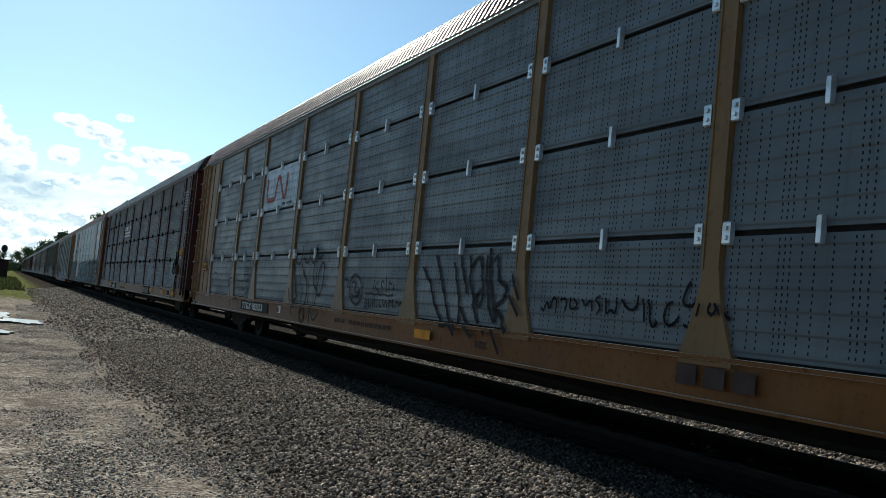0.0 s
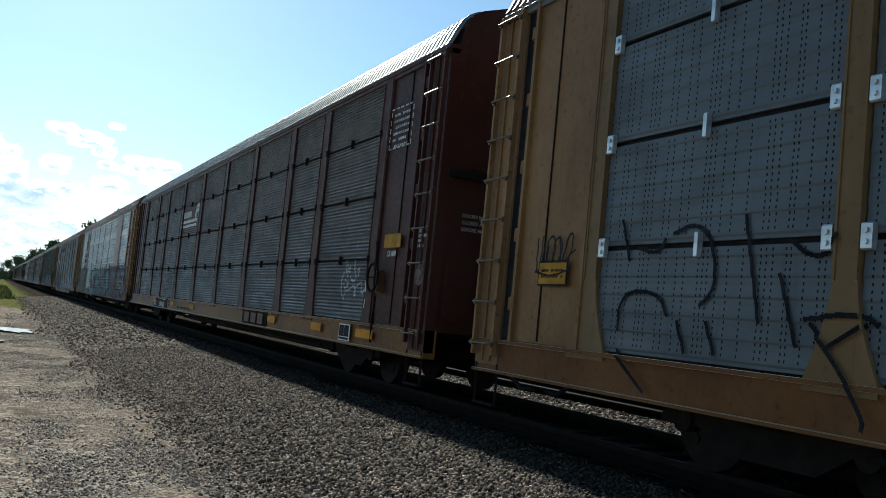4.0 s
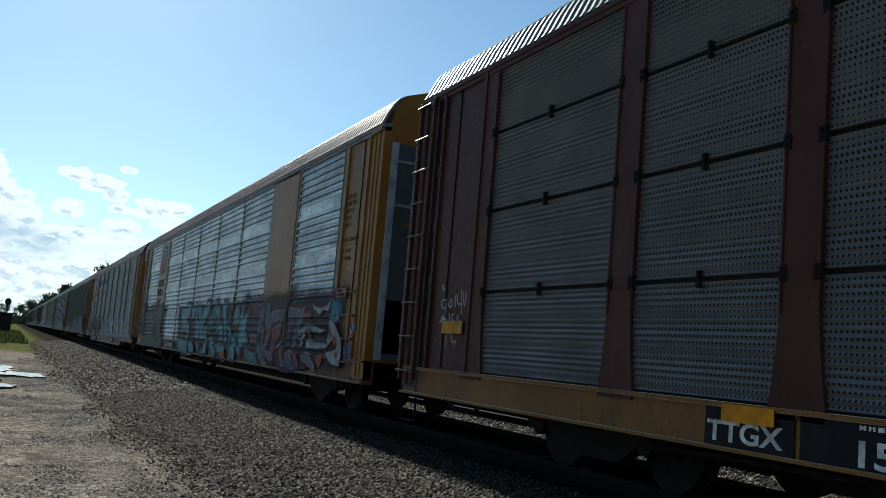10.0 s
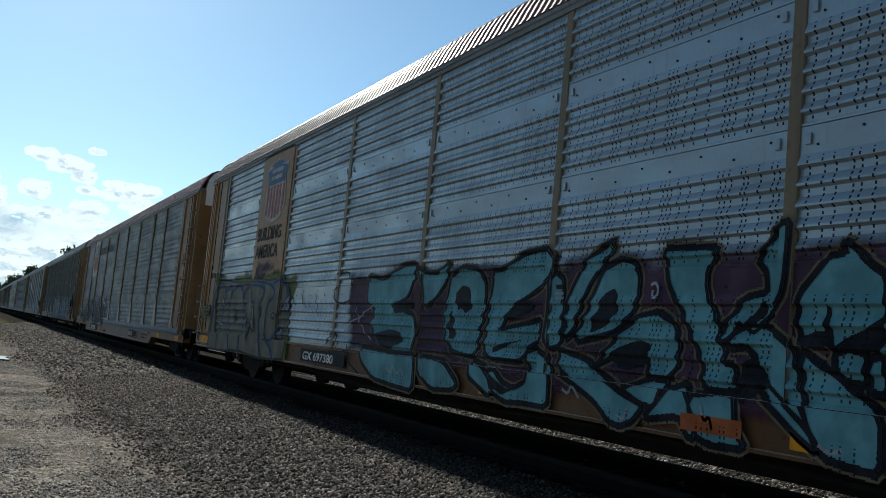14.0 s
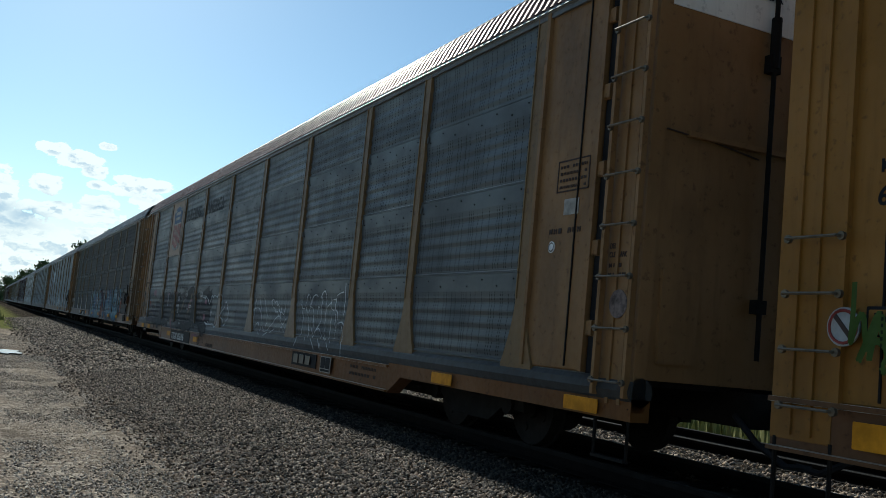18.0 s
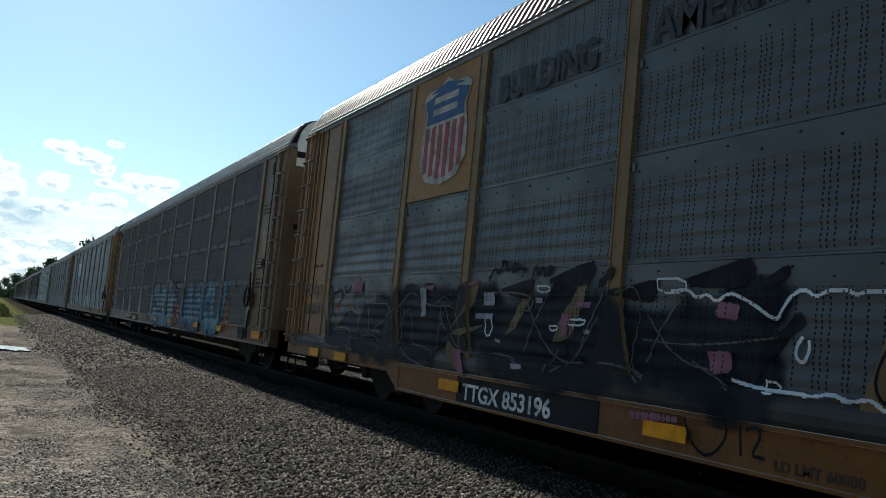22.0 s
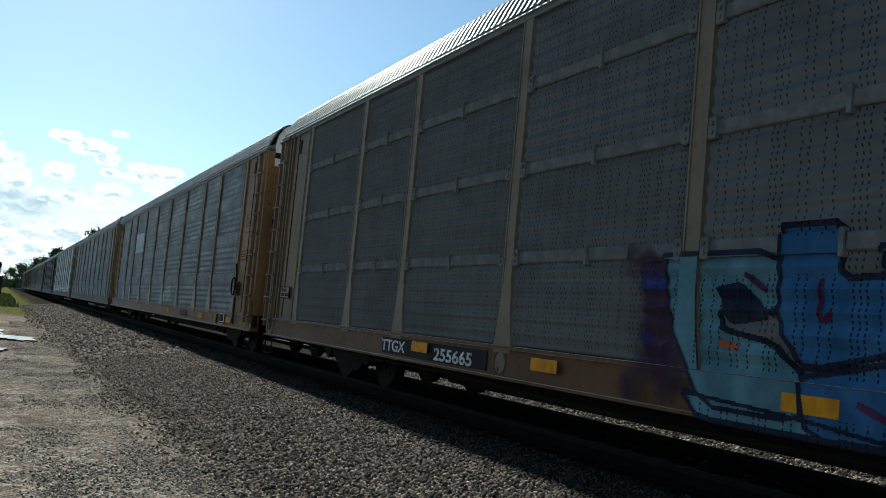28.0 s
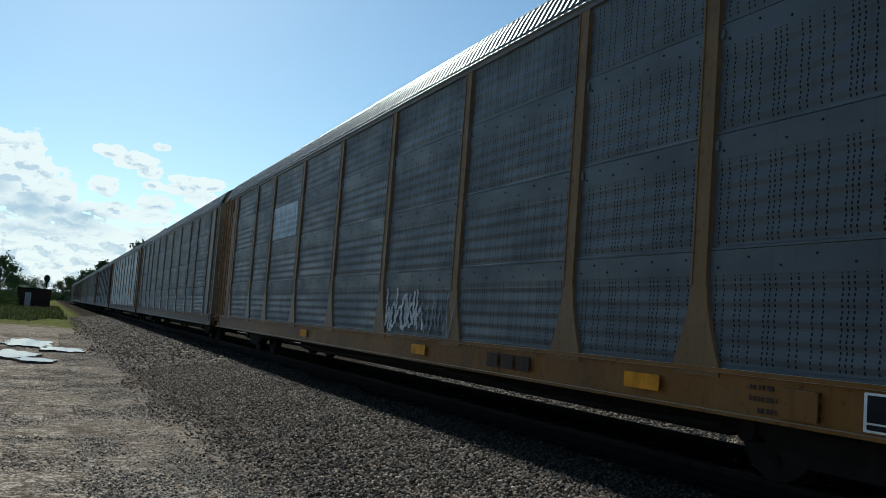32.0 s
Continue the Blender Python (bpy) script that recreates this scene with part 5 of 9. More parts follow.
# letter skeletons in a unit box, as runs of (across, up)
GLYPH = {
    "S": [[(0.95, 0.9), (0.5, 1.0), (0.1, 0.8), (0.2, 0.55), (0.8, 0.42), (0.9, 0.15), (0.5, 0.0), (0.05, 0.12)]],
    "O": [[(0.5, 1.0), (0.12, 0.8), (0.08, 0.3), (0.45, 0.0), (0.88, 0.2), (0.92, 0.75), (0.5, 1.0)]],
    "E": [[(0.95, 0.98), (0.15, 0.9), (0.1, 0.5), (0.12, 0.05), (0.95, 0.0)], [(0.1, 0.5), (0.7, 0.52)]],
    "B": [[(0.12, 0.0), (0.15, 1.0), (0.75, 0.9), (0.7, 0.58), (0.2, 0.5)], [(0.5, 0.52), (0.95, 0.3), (0.6, 0.0), (0.12, 0.02)]],
    "R": [[(0.12, 0.0), (0.15, 1.0), (0.8, 0.9), (0.75, 0.55), (0.2, 0.48), (0.95, 0.0)]],
    "K": [[(0.15, 1.0), (0.12, 0.0)], [(0.95, 1.0), (0.2, 0.48), (1.0, 0.0)]],
    "Y": [[(0.05, 1.0), (0.45, 0.5), (0.95, 1.0)], [(0.45, 0.5), (0.4, 0.0)]],
    "C": [[(0.92, 0.85), (0.5, 1.0), (0.1, 0.7), (0.1, 0.25), (0.5, 0.0), (0.92, 0.15)]],
    "M": [[(0.05, 0.0), (0.12, 1.0), (0.5, 0.35), (0.85, 1.0), (0.95, 0.0)]],
    "A": [[(0.0, 0.0), (0.5, 1.0), (1.0, 0.0)], [(0.25, 0.38), (0.75, 0.38)]],
    "T": [[(0.0, 0.95), (1.0, 1.0)], [(0.5, 0.98), (0.48, 0.0)]],
    "G": [[(0.92, 0.85), (0.5, 1.0), (0.1, 0.7), (0.1, 0.25), (0.5, 0.0), (0.9, 0.15), (0.9, 0.45), (0.55, 0.45)]],
    "U": [[(0.08, 1.0), (0.1, 0.25), (0.5, 0.0), (0.88, 0.25), (0.92, 1.0)]],
    "I": [[(0.5, 1.0), (0.48, 0.0)]],
    "V": [[(0.0, 1.0), (0.45, 0.0), (1.0, 1.0)]],
    "Z": [[(0.0, 0.95), (0.95, 1.0), (0.1, 0.1), (1.0, 0.0)]],
    "J": [[(0.9, 1.0), (0.85, 0.2), (0.45, 0.0), (0.05, 0.25)], [(0.4, 1.0), (1.0, 0.95)]],
    "W": [[(0.0, 1.0), (0.22, 0.0), (0.5, 0.7), (0.75, 0.0), (1.0, 1.0)]],
}


def smooth(pts, n=3, cut=0.28):
    """Rounds a run of points by cutting its corners."""
    for _ in range(n - 1):
        out = [pts[0]]
        for (a, b), (c, d) in zip(pts, pts[1:]):
            out += [(a + (c - a) * cut, b + (d - b) * cut), (c - (c - a) * cut, d - (d - b) * cut)]
        pts = out + [pts[-1]]
    return pts


def piece(sp, letters, far_y, near_y, z0, z1, coats, label, seed=1, lean=0.0, over=1.1, rise=0.0):
    """A row of fat letters from the far to the near end. coats: (material, half width, shift across, shift up), undermost first."""
    rng = random.Random(seed)
    n = len(letters)
    step = (far_y - near_y) / n
    runs = []
    for i, ch in enumerate(letters):
        dz, hz = rng.uniform(-0.06, 0.06), rng.uniform(0.9, 1.1)
        for run in GLYPH[ch]:
            runs.append([(far_y - step * (i + 0.5) - (u - 0.5) * step * over - lean * (w - 0.5), z0 + dz + rise * i + w * (z1 - z0) * hz + 0.02 * rng.uniform(-1, 1)) for u, w in smooth(run, 2)])
    for k, (mat, hw, sy, sz) in enumerate(coats):
        for run in runs:
            sp.stroke([(a + sy, b + sz) for a, b in run], hw, 0.004 + 0.0035 * k)
        sp.done(mat, label)


def tag(sp, far_y, near_y, z0, z1, mat, label, hw=0.012, seed=1, loops=9, lift=0.016, slant=0.12, drips=0, gap=(0.35, 0.85), kinds="ouuhhllnvsja"):
    """A quick scrawl: rings, spikes, arches and hooks of uneven size, some of them joined."""
    rng = random.Random(seed)
    w, h = abs(far_y - near_y), z1 - z0
    y = far_y
    while y > near_y + 0.04:
        s = w / loops * rng.uniform(0.55, 1.35)
        up, foot = h * rng.uniform(0.6, 1.05), z0 + h * rng.uniform(-0.08, 0.14)
        kind = rng.choice(kinds)
        if kind == "o":
            run = [(0.5 + 0.5 * math.cos(k), 0.42 + 0.42 * math.sin(k * 1.02)) for k in (1.2, 2.0, 2.9, 3.8, 4.7, 5.5, 6.3, 7.1, 7.9)]
        elif kind == "s":
            run = [(0.95, 0.85), (0.6, 1.0), (0.15, 0.85), (0.3, 0.55), (0.8, 0.4), (0.75, 0.1), (0.3, 0.0), (0.0, 0.15)]
        elif kind == "a":
            run = [(0.0, 0.0), (0.25, 0.55), (0.55, 1.05), (0.7, 0.5), (1.0, -0.05), (0.8, 0.4), (0.15, 0.35)]
        elif kind == "h":
            run = [(0.1, 1.1), (0.15, 0.5), (0.1, 0.0), (0.35, 0.5), (0.65, 0.6), (0.8, 0.3), (0.95, 0.0)]
        elif kind == "z":
            run = [(0.0, 0.9), (0.9, 1.0), (0.4, 0.5), (0.05, 0.0), (1.1, 0.1)]
        elif kind == "l":
            run = [(0.5, 1.15), (0.35, 0.6), (0.4, 0.0), (0.75, -0.08), (1.0, 0.2)]
        elif kind == "u":
            run = [(0.0, 1.0), (0.02, 0.3), (0.25, -0.08), (0.55, 0.1), (0.66, 0.6), (0.7, 1.1)]
        elif kind == "j":
            run = [(0.1, 0.75), (0.5, 1.05), (0.75, 0.7), (0.5, 0.2), (0.1, -0.25), (0.0, 0.0), (0.5, 0.3), (1.0, 0.45)]
        elif kind == "n":
            run = [(0.0, 0.0), (0.12, 0.9), (0.5, 0.2), (0.85, -0.05), (0.95, 1.0)]
        else:
            run = [(0.0, 1.0), (0.35, 0.1), (0.45, 0.0), (0.7, 0.6), (1.0, 1.1)]
        pts = [(y - s * u - slant * s * v + rng.uniform(-0.03, 0.03) * s, foot + up * v + rng.uniform(-0.03, 0.03) * h) for u, v in run]
        sp.stroke(smooth(pts, 3), hw * rng.uniform(0.75, 1.2), lift)
        if rng.random() < drips:
            q = rng.choice(pts)
            sp.stroke([q, (q[0] - 0.01, q[1] - rng.uniform(0.1, 0.35))], hw * 0.45, lift)
        y -= s * rng.uniform(*gap)
    if rng.random() < 0.4:
        q = z0 - 0.06
        sp.stroke(smooth([(far_y, q + 0.03), ((far_y + near_y) / 2, q - 0.03), (near_y, q + 0.06)], 3), hw * 0.8, lift)
    sp.done(mat, label, "tag")


def form(bag, *pts):
    bag.append(list(pts))


def fill(sp, bag, mat, label, lift, rim=0.0, round_off=2):
    """Paints closed forms, with a rim of the same paint round them."""
    for pts in bag:
        ring = smooth(pts + [pts[0]], round_off, 0.14)
        if rim:
            sp.stroke(ring, rim, lift)
        sp.add(ring, lift)
    sp.done(mat, label)


def outline(sp, bag, mat, label, hw, lift, closed=True, round_off=2):
    for pts in bag:
        sp.stroke(smooth(pts + [pts[0]], round_off, 0.14) if closed else smooth(pts, round_off + 1), hw, lift)
    sp.done(mat, label)


def haze(sp, far_y, near_y, z0, z1, mat, label, soft=0.25, seed=1, lift=0.002, wave=0.15):
    """A field of thin paint that fades out at its uneven edges; the fade is the paint's cover."""
    pz, po = zip(*PROFILE[sp.style])
    lo, hi, a, b = max(0.57, z0 - soft), z1 + soft, near_y - soft, far_y + soft
    levels = sorted({round(q, 4) for q in [*np.arange(lo, hi, 0.07), hi, *[q for q in pz if lo < q < hi]]})

    def cover(y, z):
        n = noise.noise((y * 0.9, z * 1.6, seed * 3.3)) * wave + noise.noise((y * 3.1, z * 3.1, seed)) * wave * 0.6
        d = min(far_y - y, y - near_y, z1 - z, (z - z0) if z0 > 0.6 else 9.0) + n
        return min(1.0, max(0.0, 0.5 + d / (2 * soft)))
    v, f, c = [], [], []
    for q0, q1 in zip(levels, levels[1:]):
        o0, o1 = (0.068, 0.068) if q1 < 0.871 else (float(np.interp(q0, pz, po)), float(np.interp(q1, pz, po)))
        for foot, top, out in sp.bands:
            if q1 > foot and q0 < top:
                o0 = o1 = out
        for p0, p1, out in sp.lengths(a, b, q0):
            r0, r1 = (o0, o1) if out is None or q1 < 0.871 else (out, out)
            n = max(1, int((p1 - p0) / 0.14))
            for i in range(n):
                ya, yb = p0 + (p1 - p0) * i / n, p0 + (p1 - p0) * (i + 1) / n
                cs = [cover(ya, q0), cover(yb, q0), cover(yb, q1), cover(ya, q1)]
                if max(cs) <= 0:
                    continue
                k = len(v)
                v += [(-HALF_W - r0 - lift, ya, q0), (-HALF_W - r0 - lift, yb, q0), (-HALF_W - r1 - lift, yb, q1), (-HALF_W - r1 - lift, ya, q1)]
                c += cs
                f.append((k, k + 1, k + 2, k + 3))
    me = mesh("sprayed_field", v, f)
    me.attributes.new("cover", "FLOAT", "POINT").data.foreach_set("value", c)
    part("sprayed_field", me, M[mat], sp.car, label)["kind"] = "stuff"


def patch(sp, far_y, near_y, z0, z1, mat, label, lift=0.004, name="painted_field"):
    sp.add([(near_y, z0), (far_y, z0), (far_y, z1), (near_y, z1)], lift)
    sp.done(mat, label, name)


def words(car, text, far_y, z, size, mat, x=-HALF_W - 0.075, wide=1.0):
    me = lettering(text, size, wide)
    if me.materials and me.materials[0] != M[mat]:
        me = me.copy()
        me.materials.clear()
    part("lettering", me, M[mat], car, "stencilled letters", (x, far_y, z))


def plate(car, far_y, near_y, z0, z1, mat, name="plate", label="", x=-HALF_W - 0.062, depth=0.012):
    c = 0.006
    return part(name, mesh(name, *slab([(near_y + c, z0), (far_y - c, z0), (far_y, z0 + c), (far_y, z1 - c), (far_y - c, z1), (near_y + c, z1), (near_y, z1 - c), (near_y, z0 + c)], "x", x, x - depth)), M[mat], car, label)


def bars(car, far_y, near_y, z, h, n, mat, x=-HALF_W - 0.070, rows=1, gap=1.6, seed=3):
    """Writing too small or too worn to read: plain bars."""
    rng = random.Random(seed)
    w = (far_y - near_y) / n
    bits = []
    for r in range(rows):
        for i in range(n):
            if rng.random() < 0.12:
                continue
            y = far_y - w * (i + 1) + 0.12 * w
            zz = z - r * h * gap
            for k in range(2):      # each worn letter: two thin strokes
                bits.append(box(x - 0.003, x, y + k * w * 0.46, y + k * w * 0.46 + w * 0.22, zz + 0.15 * h, zz + 0.85 * h))
            bits.append(box(x - 0.003, x, y + w * 0.22, y + w * 0.46, zz + rng.choice((0.15, 0.4, 0.7)) * h, zz + rng.choice((0.28, 0.5, 0.85)) * h + 0.02 * h))
    part("worn_lettering", mesh("worn_lettering", *joined(*bits)), M[mat], car, "worn stencilled lettering")["kind"] = "stuff"


def reflector(car, y, z, w=0.46, h=0.11, x=-HALF_W - 0.068):
    plate(car, y + w / 2, y - w / 2, z - h / 2, z + h / 2, "amber", "reflector", "amber reflector strip", x, 0.006)


def data_panel(car, y, z, rim="stencil_white"):
    f = plate(car, y + 0.23, y - 0.23, z - 0.12, z + 0.12, rim, "data_panel", "black stencil panel with a white border", -HALF_W - 0.066, 0.006)
    for a in (-0.105, 0.105):
        o = plate(car, y + a + 0.095, y + a - 0.095, z - 0.06, z + 0.105, "stencil_black", "field", "", -HALF_W - 0.074, 0.004)
        o.parent = f
    o = plate(car, y + 0.20, y - 0.20, z - 0.105, z - 0.072, "stencil_black", "field", "", -HALF_W - 0.074, 0.004)
    o.parent = f


def hand_brake(car, y, z):
    ring = [(-HALF_W - 0.16, y + 0.19 * math.cos(k * 0.3927), z + 0.19 * math.sin(k * 0.3927)) for k in range(17)]
    h = part("hand_brake", mesh("hand_brake", *joined(tube(ring, 0.018, 6), *[tube([(-HALF_W - 0.13, y, z), (-HALF_W - 0.16, y + 0.19 * math.cos(k * 2.094), z + 0.19 * math.sin(k * 2.094))], 0.013, 5) for k in range(3)])), M["under"], car, "black hand-brake wheel")
    part("gear_box", mesh("gear_box", *chamfered(-HALF_W - 0.12, -HALF_W - 0.02, y - 0.09, y + 0.09, z - 0.2, z + 0.1, 0.03)), M["sill_rust"], h)
    part("chain", mesh("chain", *tube([(-HALF_W - 0.09, y, z - 0.25), (-HALF_W - 0.09, y + 0.05, z - 0.55), (-HALF_W - 0.06, y + 0.1, 0.62)], 0.016, 5)), M["under"], h)
    part("lever", mesh("lever", *tube([(-HALF_W - 0.1, y + 0.02, z + 0.1), (-HALF_W - 0.12, y + 0.06, z + 0.5)], 0.02, 6)), M["under"], h)


def boxed_sign(car, y, z, w, h, mat="sign_yellow", text=()):
    f = plate(car, y + w / 2, y - w / 2, z - h / 2, z + h / 2, "stencil_black", "sign", "small framed sign", -HALF_W - 0.062, 0.004)
    o = plate(car, y + w / 2 - 0.02, y - w / 2 + 0.02, z - h / 2 + 0.02, z + h / 2 - 0.02, mat, "sign_face", "", -HALF_W - 0.067, 0.004)
    o.parent = f
    for i, t in enumerate(text):
        me = lettering(t, h * 0.34, 0.9)
        ob = part("lettering", me, M["stencil_black"], f, "", (-HALF_W - 0.073, y + w / 2 - 0.06, z + h * 0.08 - i * h * 0.38))
    if not text:
        bars(car, y + w / 2 - 0.06, y - w / 2 + 0.06, z + 0.01, 0.035, 9, "stencil_dark", -HALF_W - 0.072, 2)


def shield(car, y, z, w, h, x, pale="stencil_white"):
    """Plain emblem: a shield with a blue head over red and white stripes."""
    def outline(k):
        half = [(0.0, -0.5 * k), (0.30 * k, -0.44 * k), (0.46 * k, -0.28 * k), (0.44 * k, 0.0), (0.38 * k, 0.2 * k), (0.47 * k, 0.36 * k), (0.36 * k, 0.43 * k), (0.16 * k, 0.42 * k), (0.0, 0.5 * k)]
        return half + [(-a, b) for a, b in reversed(half[1:-1])]
    e = part("emblem", mesh("emblem", *slab([(y + a * w, z + b * h) for a, b in outline(1.0)], "x", x, x - 0.006)), M[pale], car, "plain shield emblem in red, white and blue")
    top = [(a, b) for a, b in outline(0.92) if b > 0.1]
    top = sorted([q for q in top if q[0] >= 0], key=lambda q: q[1]) + sorted([q for q in top if q[0] < 0], key=lambda q: -q[1])
    part("emblem_head", mesh("emblem_head", *slab([(y + 0.37 * w, z + 0.1 * h)] + [(y + a * w, z + b * h) for a, b in top] + [(y - 0.37 * w, z + 0.1 * h)], "x", x - 0.006, x - 0.010)), M["blue"], e)
    for i in range(6):
        c = -0.34 + 0.136 * i
        low = -0.44 + 0.32 * abs(c) ** 1.3
        part("emblem_stripe", mesh("emblem_stripe", *slab([(y + (c - 0.036) * w, z + (low + 0.03 * abs(c)) * h), (y + (c + 0.036) * w, z + low * h), (y + (c + 0.036) * w, z + 0.07 * h), (y + (c - 0.036) * w, z + 0.07 * h)], "x", x - 0.006, x - 0.010)), M["red"], e)
    for dz in (0.20, 0.31):
        part("emblem_bar", mesh("emblem_bar", *slab([(y + 0.24 * w, z + (dz - 0.03) * h), (y - 0.24 * w, z + (dz - 0.03) * h), (y - 0.24 * w, z + (dz + 0.03) * h), (y + 0.24 * w, z + (dz + 0.03) * h)], "x", x - 0.010, x - 0.013)), M[pale], e)


def owner_blocks(car, far_y, near_y, z0, z1, mat):
    """The owner's mark on the sill: three plain blocks."""
    w = (far_y - near_y) / 3
    for i in range(3):
        a = far_y - w * i - 0.13 * w
        plate(car, a, a - w * 0.74, z0 + 0.02, z1 - 0.02, mat, "owner_mark", "plain dark block mark", -HALF_W - 0.066, 0.004)


# car with black tags and the pale emblem patch
sp = Spray(car_a, "wave")
patch(sp, 6.92, 4.33, 2.71, 3.545, "patch", "pale blue-grey emblem patch")
sp.stroke(smooth([(6.64, 3.34), (6.65, 3.2), (6.63, 2.91), (6.31, 2.91), (5.99, 2.91), (5.95, 3.03), (5.92, 3.22), (5.85, 3.33), (5.76, 3.35), (5.67, 3.29), (5.5, 3.07), (5.39, 2.94), (5.29, 2.91), (5.21, 2.94), (5.18, 3.1), (5.17, 3.36)], 3), 0.052, 0.012)
sp.done("red", "plain red looping emblem", "emblem")
bars(car_a, 5.3, 4.6, 2.74, 0.07, 9, "stencil_black", -HALF_W - 0.045)
strokes, drips, scrawl, ring, writing = [], [], [], [], []
form(strokes, (4, 1.73), (3.95, 1.64), (3.83, 1.59), (3.72, 1.58), (3.63, 1.65), (3.59, 1.78), (3.58, 1.9))
form(strokes, (3.49, 1.68), (3.42, 1.69), (3.34, 1.63), (3.23, 1.59), (3.13, 1.63), (3.1, 1.71), (3.08, 1.84))
form(strokes, (3.07, 1.69), (2.98, 1.62), (2.91, 1.6), (2.84, 1.63), (2.77, 1.68), (2.76, 1.79), (2.74, 1.9))
form(strokes, (2.73, 1.65), (2.69, 1.74), (2.62, 1.68), (2.55, 1.68), (2.45, 1.71), (2.37, 1.78))
form(strokes, (4.05, 1.58), (3.96, 1.4), (3.86, 1.24), (3.77, 1.07), (3.7, 1), (3.78, 0.95), (3.9, 0.92))
form(strokes, (3.52, 1.58), (3.47, 1.47), (3.37, 1.4), (3.2, 1.3), (3.13, 1.21), (3.11, 1.06), (3.14, 0.94), (3.21, 0.84), (3.27, 0.72))
form(strokes, (2.83, 1.58), (2.83, 1.39), (2.79, 1.27), (2.71, 1.2), (2.59, 1.15), (2.55, 1.08), (2.58, 0.98), (2.62, 0.87), (2.65, 0.76), (2.64, 0.62))
form(strokes, (2.54, 1.24), (2.52, 1.43), (2.48, 1.54), (2.38, 1.61), (2.3, 1.61), (2.25, 1.51), (2.26, 1.34), (2.29, 1.2), (2.34, 1.1), (2.4, 1.05), (2.48, 1.06), (2.55, 1.09))
form(strokes, (2.59, 0.8), (2.53, 0.69), (2.42, 0.64), (2.31, 0.67), (2.2, 0.77))
form(strokes, (3.78, 0.89), (3.79, 0.78), (3.73, 0.69))
form(strokes, (3.11, 0.85), (3.07, 0.71), (2.94, 0.65))
form(strokes, (4.09, 1.14), (4.04, 1.01), (3.97, 0.91))
form(drips, (3.66, 1.41), (3.56, 1.29), (3.48, 1.17), (3.32, 1.08), (3.43, 1.04), (3.45, 1), (3.38, 0.92))
form(drips, (3.05, 1.61), (3.06, 1.42), (3.03, 1.2), (3.01, 1.01), (2.97, 0.85))
form(drips, (2.63, 1.52), (2.65, 1.4), (2.62, 1.26), (2.57, 1.14))
form(drips, (2.75, 1.14), (2.71, 1), (2.72, 0.89), (2.67, 0.72), (2.65, 0.62))
form(drips, (2.73, 0.89), (2.74, 0.75), (2.82, 0.65))
form(scrawl, (11.32, 2), (11.19, 1.66))
form(scrawl, (11.08, 1.76), (10.83, 1.7), (10.75, 1.82))
form(scrawl, (10.65, 1.86), (10.42, 1.94), (10.21, 1.81), (10.14, 1.43), (10.31, 1.31))
form(scrawl, (11.28, 1.08), (11.29, 1.33), (11.08, 1.42), (10.77, 1.38), (10.67, 1.22))
form(scrawl, (10.55, 1.18), (10.44, 0.95))
form(scrawl, (10.23, 1.19), (10.12, 0.96))
form(scrawl, (9.89, 1.96), (9.71, 1.21))
form(scrawl, (9.54, 1.54), (9.37, 1.07))
form(scrawl, (9.45, 1.76), (9.29, 1.65), (9.15, 1.67), (9.06, 1.79))
form(scrawl, (9.31, 1.25), (8.85, 1.3), (8.75, 1.23))
form(scrawl, (9.26, 1.22), (9.03, 1.01), (8.77, 0.68), (8.78, 0.61))
form(scrawl, (8.83, 1.23), (9.08, 1.08))
form(scrawl, (8.48, 0.73), (8.32, 0.84), (8.17, 0.85), (7.99, 0.73), (7.86, 0.62))
form(scrawl, (11.27, 0.91), (10.82, 0.61))
form(scrawl, (8.63, 1.75), (8.44, 1.65), (8.21, 1.66), (8.09, 1.78), (8.05, 1.91))
form(scrawl, (7.87, 1.58), (7.78, 1.67), (7.57, 1.69), (7.37, 1.58), (7.3, 1.39), (7.38, 1.27), (7.67, 1.2), (7.86, 1.29), (7.92, 1.45), (7.87, 1.58))
form(scrawl, (8.42, 1.24), (7.96, 1.23), (7.41, 1.28))
form(scrawl, (8.38, 1.21), (8.19, 0.95))
form(scrawl, (7.41, 1.27), (7.38, 1.02), (7.61, 0.95))
form(scrawl, (7.81, 1.51), (7.68, 1.55), (7.64, 1.45), (7.78, 1.44))
form(scrawl, (7.6, 1.53), (7.52, 1.45), (7.6, 1.42))
form(scrawl, (7.84, 1.35), (7.68, 1.39), (7.49, 1.33))
form(scrawl, (8.09, 1.15), (7.98, 0.99), (7.93, 1.12), (7.81, 0.99), (7.77, 1.14), (7.68, 1.01))
form(scrawl, (7.64, 1.1), (7.51, 1.14), (7.41, 1.05), (7.55, 1))
form(strokes, (-1.76, 1.52), (-1.89, 1.4), (-2.01, 1.34), (-2.1, 1.18), (-2.22, 1.03), (-2.38, 0.91), (-2.4, 0.88))
form(strokes, (-2.11, 1.66), (-2.23, 1.52), (-2.34, 1.32), (-2.44, 1.2), (-2.52, 1.05), (-2.6, 0.93), (-2.67, 0.83), (-2.7, 0.9))
form(strokes, (-2.65, 1.57), (-2.72, 1.4), (-2.8, 1.23), (-2.85, 1.11), (-2.86, 0.99), (-2.87, 0.75))
form(strokes, (-2.86, 1.07), (-2.95, 1), (-3.05, 0.91), (-3.22, 0.79), (-3.33, 0.76))
form(strokes, (-2.77, 1.69), (-2.87, 1.48), (-2.95, 1.36), (-3.02, 1.24))
